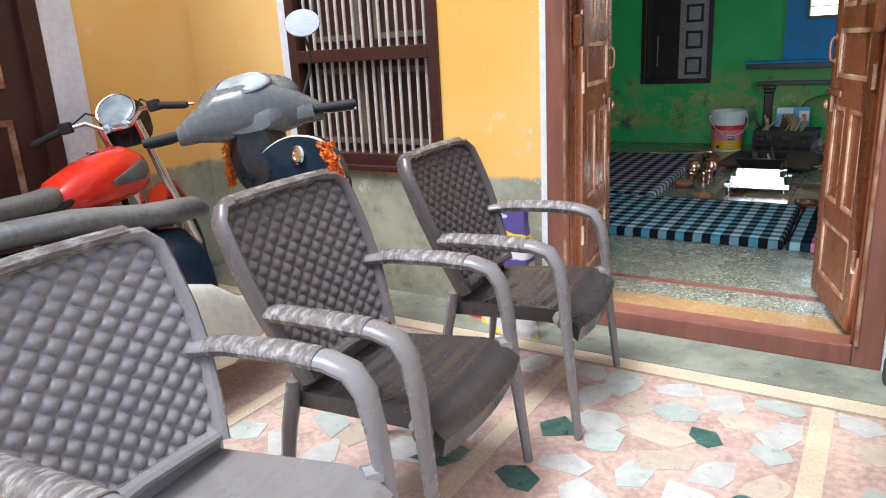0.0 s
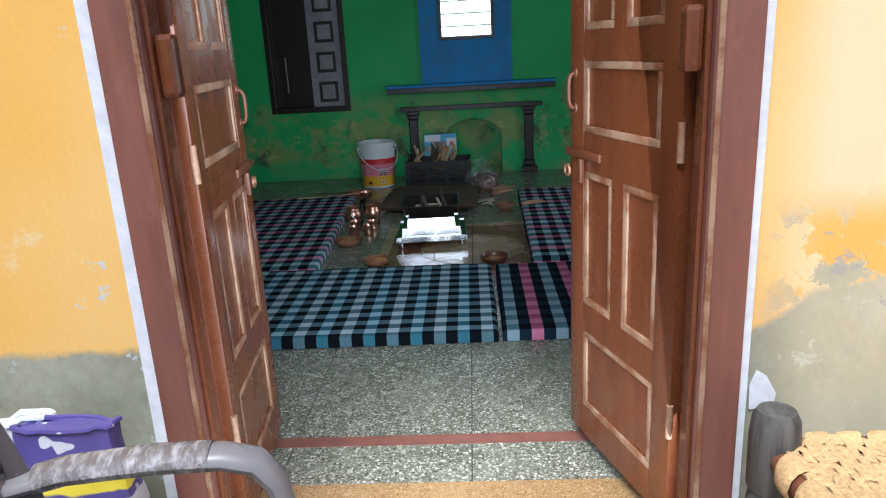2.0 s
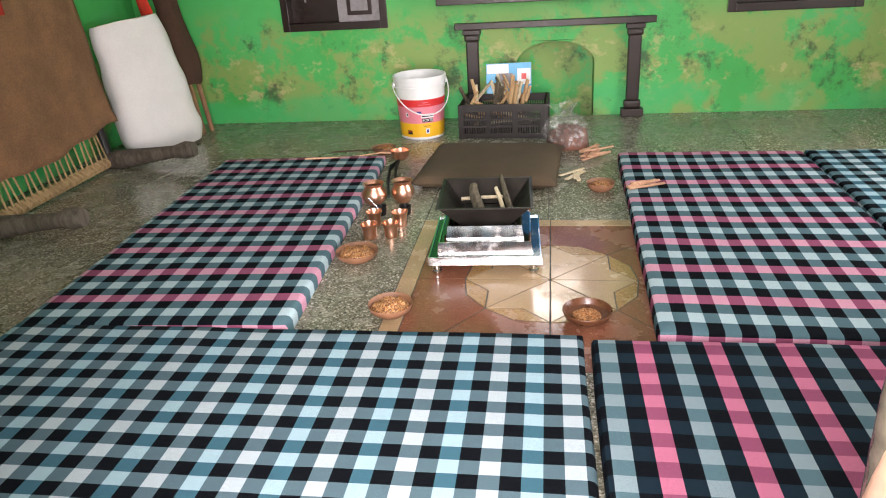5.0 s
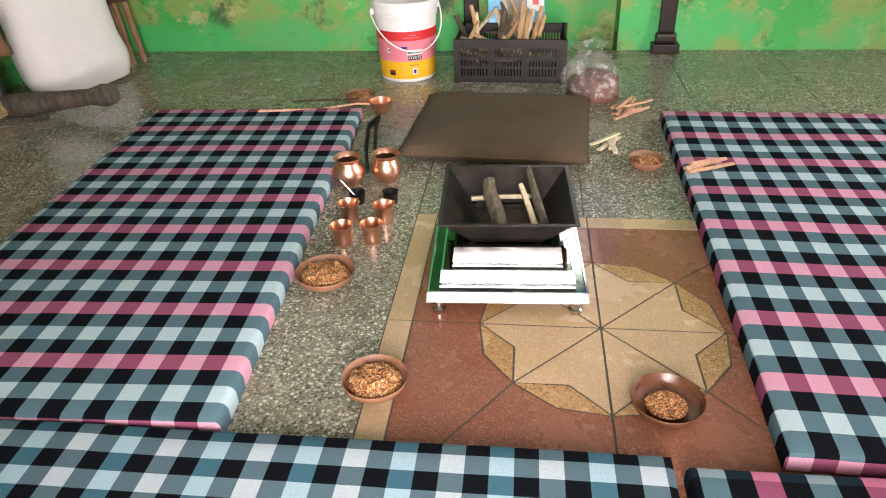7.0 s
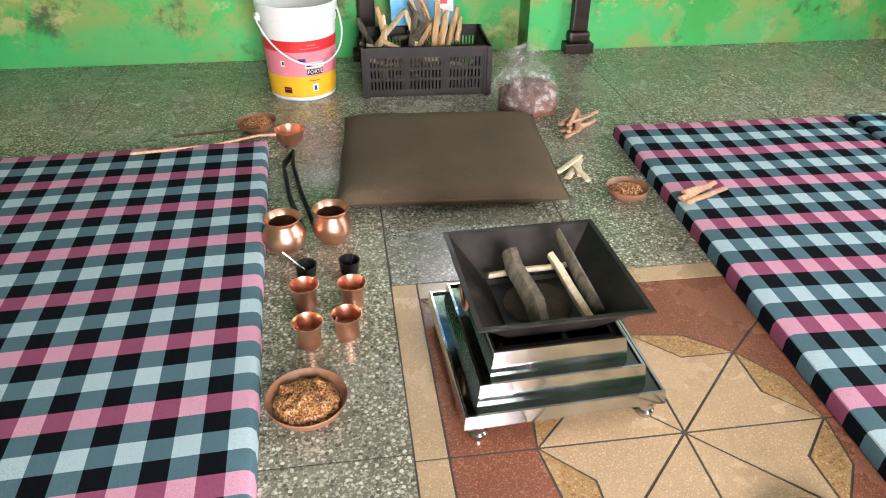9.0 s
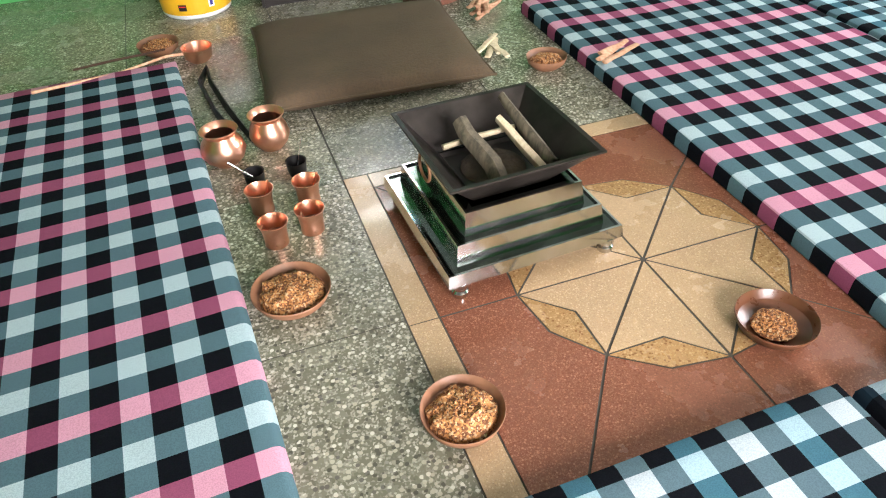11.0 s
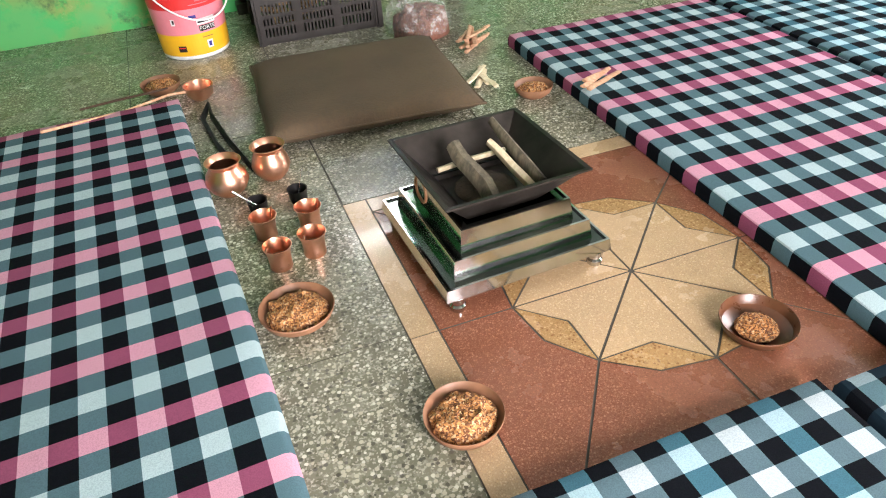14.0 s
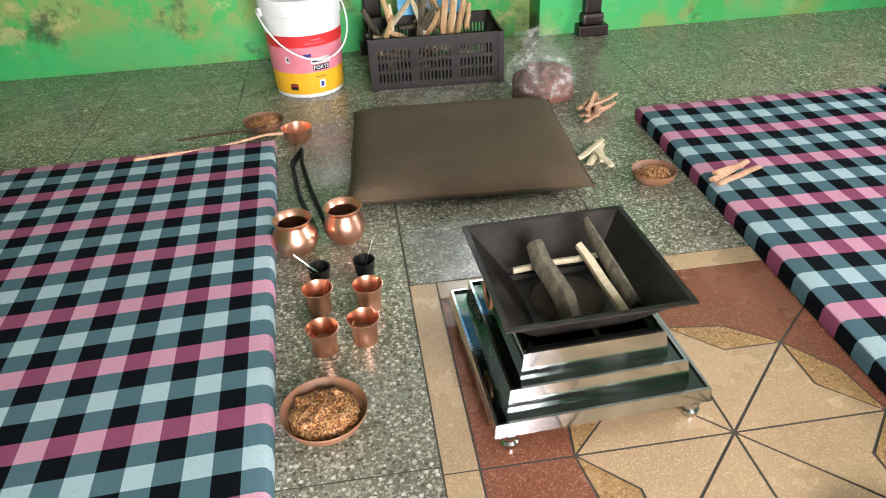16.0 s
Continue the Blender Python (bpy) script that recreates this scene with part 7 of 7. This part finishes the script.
def string_cot():
    ob = thing("string_cot", "wooden string cot woven with golden jute strips", "cot", pose(0.165, 2.86, 0.003, 0, 0, 0))
    W, L, Z = 0.98, 1.85, 0.435
    # local: x to +W, y to -L
    for x in (0, W):
        for y in (0, -L):
            bm = bmesh.new()
            lathe(bm, [(0.0, 0.0), (0.030, 0.0), (0.036, 0.02), (0.036, 0.09), (0.028, 0.11), (0.032, 0.13), (0.040, 0.22), (0.050, 0.31), (0.044, 0.335), (0.052, 0.35), (0.054, 0.47), (0.050, 0.515), (0.040, 0.535), (0.0, 0.54)], 20, pose(x, y, 0))
            part("leg", bm, LEGWOOD, ob, "turned dark wooden leg", smooth=True)
    for a, b in (((0, 0, Z), (0, -L, Z)), ((W, 0, Z), (W, -L, Z)), ((0, 0, Z), (W, 0, Z)), ((0, -L, Z), (W, -L, Z))):
        bm = bmesh.new()
        tube(bm, [a, b], 0.027, 12)
        part("rail", bm, PIPE, ob, "brown painted rail", smooth=True)
    # strips wound round the rails
    def band_loop(c, axis, wide):
        bm = bmesh.new()
        pts = []
        for k in range(14):
            a = 2 * math.pi * k / 14
            if axis == "y":
                pts.append((c[0] + 0.034 * math.cos(a), c[1] + 0.018 * math.cos(a), c[2] + 0.034 * math.sin(a)))
            else:
                pts.append((c[0] + 0.018 * math.cos(a), c[1] + 0.034 * math.cos(a), c[2] + 0.034 * math.sin(a)))
        tube(bm, pts, wide, 8, closed=True, flat=0.22, side=(0, 1, 0) if axis == "y" else (1, 0, 0))
        part("rail_strip", bm, JUTE, ob, smooth=True)
    n = 19
    for i in range(n):
        y = -0.10 - i * (L - 0.2) / (n - 1)
        band_loop((0, y, Z), "y", 0.031)
        band_loop((W, y, Z), "y", 0.031)
    for i in range(13):
        x = 0.09 + i * (W - 0.18) / 12
        band_loop((x, 0, Z), "x", 0.024)
        band_loop((x, -L, Z), "x", 0.024)
    # woven bed: two diagonal layers passing over and under
    def strip(p, q, phase, lift):
        bm = bmesh.new()
        p, q = Vector(p), Vector(q)
        m = max(6, int((q - p).length / 0.03))
        d = (q - p).normalized()
        w = Vector((-d.y, d.x, 0)) * 0.0098
        prev = None
        for k in range(m + 1):
            c = p.lerp(q, k / m)
            c.z += 0.005 * math.cos(math.pi * (k + phase)) + lift - 0.05 * math.sin(math.pi * min(1, max(0, -c.y / L))) * math.sin(math.pi * min(1, max(0, c.x / W)))
            ring = [bm.verts.new(c + w * s + Vector((0, 0, h))) for s, h in ((-1, 0), (-0.6, 0.003), (0.6, 0.003), (1, 0), (0.6, -0.003), (-0.6, -0.003))]
            if prev:
                for a in range(6):
                    bm.faces.new((prev[a], prev[(a + 1) % 6], ring[(a + 1) % 6], ring[a]))
            prev = ring
        part("woven_strip", bm, JUTE, ob, smooth=True)
    pitch = 0.0205
    k = 0
    for i in range(int(L / pitch) + 1):
        y = -0.02 - i * pitch
        if y > -L + 0.02:
            strip((0.0, y, Z + 0.024), (W, y, Z + 0.024), i % 2, 0.004)
    for i in range(int(W / pitch) + 1):
        x = 0.02 + i * pitch
        if x < W - 0.02:
            strip((x, 0.0, Z + 0.026), (x, -L, Z + 0.026), i % 2 + 1, 0.004)


string_cot()
# bare white patch of plaster by the cot
bm = bmesh.new()
slab(bm, [(0.0, 0.0), (0.055, 0.005), (0.06, 0.04), (0.035, 0.085), (0.012, 0.10), (-0.002, 0.06)], 0.0, 0.003)
patch = structure("trim_patch", bm, WHITE_WASH, "bare white patch of plaster on the wall", "wall")
patch.matrix_world = pose(0.152, OUT_Y - 0.0005, 0.475, 90, 0, 0)
# ---- floor slabs, last ----
def slab_piece(name, ring, z0, z1, material, parent):
    bm = bmesh.new()
    slab(bm, ring, z0, z1)
    return part(name, bm, material, parent)


floor_ob = bpy.data.objects["floor"]
gap = 0.0022
xs = [LEFT_X + 0.002] + [-1.118 + 0.605 * k for k in range(-4, 6)] + [RIGHT_X - 0.002]
ys = [IN_Y - 0.128] + [5.285 - 0.6 * k for k in range(3, 0, -1)] + [5.285 + 0.62 * k for k in range(0, 6)] + [BACK_Y - 0.002]
PX0, PX1, PY0, PY1 = -1.120, 0.11, 5.235, 6.530
for xa, xb in zip(xs, xs[1:]):
    for ya, yb in zip(ys, ys[1:]):
        cuts = [(xa, xb, ya, yb)]
        if xb > PX0 and xa < PX1 and yb > PY0 and ya < PY1:
            cuts = [(xa, min(xb, PX0), ya, yb), (max(xa, PX1), xb, ya, yb), (max(xa, PX0), min(xb, PX1), ya, min(yb, PY0)), (max(xa, PX0), min(xb, PX1), max(ya, PY1), yb)]
        for a, b, c, d in cuts:
            if b - a > 0.02 and d - c > 0.02:
                slab_piece("terrazzo_slab", [(a + gap, c + gap), (b - gap, c + gap), (b - gap, d - gap), (a + gap, d - gap)], FLOOR - 0.03, FLOOR, TERRAZZO, floor_ob)
# inlaid square with an eight-pointed star
CX, CY = -0.505, 5.885
ST = 0.075
for a, b, c, d in ((PX0, PX0 + ST, PY0, CY), (PX0, PX0 + ST, CY, PY1), (PX0 + ST, CX, PY1 - ST, PY1), (CX, PX1, PY1 - ST, PY1)):
    slab_piece("border_strip", [(a + gap, c + gap), (b - gap, c + gap), (b - gap, d - gap), (a + gap, d - gap)], FLOOR - 0.03, FLOOR, CREAM_TILE, floor_ob)
R1, R2, R3 = 0.343, 0.352, 0.262
pt = lambda r, a: (CX + r * math.cos(radians(a)), CY + r * math.sin(radians(a)))


def shrunk(ring, by):
    """The outline moved inwards by a fixed width all round (for rings that run anticlockwise)."""
    out, n = [], len(ring)
    for i in range(n):
        p, q, r = Vector(ring[i - 1]), Vector(ring[i]), Vector(ring[(i + 1) % n])
        a, b = (q - p).normalized(), (r - q).normalized()
        na, nb = Vector((-a.y, a.x)), Vector((-b.y, b.x))
        k = 1 + na.dot(nb)
        out.append(tuple(q + (na + nb) * (by / max(k, 0.3))))
    return out


for k in range(8):
    a = 45 * k
    slab_piece("star_tile", shrunk([(CX, CY), pt(R1, a), pt(R3, a + 22.5), pt(R1, a + 45)], 0.0032), FLOOR - 0.03, FLOOR, CREAM_TILE, floor_ob)
    slab_piece("star_tip", shrunk([pt(R1, a), pt(R2, a + 22.5), pt(R1, a + 45), pt(R3, a + 22.5)], 0.003), FLOOR - 0.03, FLOOR, OCHRE_TILE, floor_ob)
for qx, qy in ((-1, -1), (1, -1), (1, 1), (-1, 1)):
    xo, yo = (PX0 + ST if qx < 0 else PX1), (PY0 if qy < 0 else PY1 - ST)
    a0 = {(1, 1): 0, (-1, 1): 90, (-1, -1): 180, (1, -1): 270}[(qx, qy)]
    corner = (xo, yo)
    first, last = ((xo, CY), (CX, yo)) if qx * qy > 0 else ((CX, yo), (xo, CY))
    halves = ([pt(R1, a0), first, corner, pt(R1, a0 + 45), pt(R2, a0 + 22.5)], [pt(R1, a0 + 45), corner, last, pt(R1, a0 + 90), pt(R2, a0 + 67.5)])
    for ring in halves:
        slab_piece("red_tile", shrunk(ring, 0.003), FLOOR - 0.03, FLOOR - 0.0004, RED_TILE, floor_ob)
# threshold bands just inside the sill
slab_piece("threshold_strip", [(DOOR_L + 0.09, 3.104), (DOOR_R - 0.09, 3.104), (DOOR_R - 0.09, 3.33), (DOOR_L + 0.09, 3.33)], FLOOR, FLOOR + 0.006, OCHRE_TILE, floor_ob)
slab_piece("red_strip", [(-1.32, 3.55), (0.28, 3.55), (0.28, 3.61), (-1.32, 3.61)], FLOOR, FLOOR + 0.0015, MAROON, floor_ob)

# ---- courtyard floor: broken marble in pink cement, with straight cream strips ----
ground_ob = bpy.data.objects["ground"]
PINK_CEMENT = plain("pink_cement_mosaic_bed", (0.45, 0.32, 0.265), 0.5, vary=0.42, grain=40, bump=0.1)
CREAM_STRIP = plain("cream_mosaic_strip", (0.55, 0.455, 0.33), 0.5, vary=0.25, grain=80)


def marble(name, a, b, vein=0.5):
    n = Nodes(name, 0.3)
    c = n.mix(n.step(n.noise(14.0, 6.0, 0.7), 0.3, 0.7), a, b)
    c = n.mix(n.math("MULTIPLY", n.random(), 0.35), c, tuple(v * 0.75 for v in a))
    return n.color(c).rough(n.math("MULTIPLY_ADD", n.noise(25.0, 4.0), 0.2, 0.2)).m


WHITE_MARBLE = marble("white_marble_chip", (0.42, 0.41, 0.38), (0.57, 0.56, 0.53))
BUFF_MARBLE = marble("buff_marble_chip", (0.42, 0.35, 0.27), (0.56, 0.48, 0.39))
GREEN_MARBLE = marble("dark_green_marble_chip", (0.025, 0.06, 0.05), (0.10, 0.20, 0.17))
GREY_MARBLE = marble("grey_green_marble_chip", (0.34, 0.38, 0.34), (0.48, 0.50, 0.46))
LED_Y = 2.66
slab_piece("mosaic_bed", [(-3.53, -5.9), (3.58, -5.9), (3.58, LED_Y - 0.09), (-3.53, LED_Y - 0.09)], -0.012, -0.002, PINK_CEMENT, ground_ob)
slab_piece("cream_strip", [(-3.53, LED_Y - 0.088), (3.58, LED_Y - 0.062), (3.58, LED_Y + 0.03), (-3.53, LED_Y - 0.002)], -0.012, 0.001, CREAM_STRIP, ground_ob)
slab_piece("ledge", [(-3.53, LED_Y), (3.58, LED_Y + 0.032), (3.58, OUT_Y), (-3.53, OUT_Y)], -0.012, 0.003, CEMENT, ground_ob)
strips_x = [-0.965 + 0.93 * k for k in range(-2, 5)]
for x in strips_x:
    slab_piece("cream_strip", [(x - 0.034, -5.0), (x + 0.034, -5.0), (x + 0.034, LED_Y - 0.092), (x - 0.034, LED_Y - 0.092)], -0.012, 0.0005, CREAM_STRIP, ground_ob)
rnd = random.Random(42)
made = 0
for x in strips_x[:-1]:
    for row in range(0, 30):
        for col in range(5):
            cx0, cy0 = x + 0.125 + col * 0.172 + rnd.uniform(-0.03, 0.03) + (0.04 if row % 2 else -0.02), LED_Y - 0.175 - row * 0.155 + rnd.uniform(-0.03, 0.03)
            near = -1.9 < cx0 < 1.4 and cy0 > 0.4
            if rnd.random() < 0.03 or not near or cx0 > x + 0.85 or cx0 < x + 0.1:
                continue
            k = rnd.choice((4, 5, 5, 6, 7))
            r0, sx = rnd.uniform(0.068, 0.095), rnd.uniform(0.8, 1.45)
            turn = rnd.random() * 6.28
            ring = []
            for i in range(k):
                a = 2 * math.pi * (i + rnd.uniform(-0.25, 0.25)) / k
                r = r0 * rnd.uniform(0.8, 1.15)
                px, py = r * sx * math.cos(a), r / sx * math.sin(a)
                ring.append((min(max(cx0 + px * math.cos(turn) - py * math.sin(turn), x + 0.045), x + 0.885), min(cy0 + px * math.sin(turn) + py * math.cos(turn), LED_Y - 0.10)))
            m = rnd.choices((WHITE_MARBLE, BUFF_MARBLE, GREY_MARBLE, GREEN_MARBLE), (5, 2.4, 2.4, 1.2))[0]
            slab_piece("marble_chip", ring, -0.010, 0.0002 + 0.0005 * rnd.random(), m, ground_ob)
            made += 1
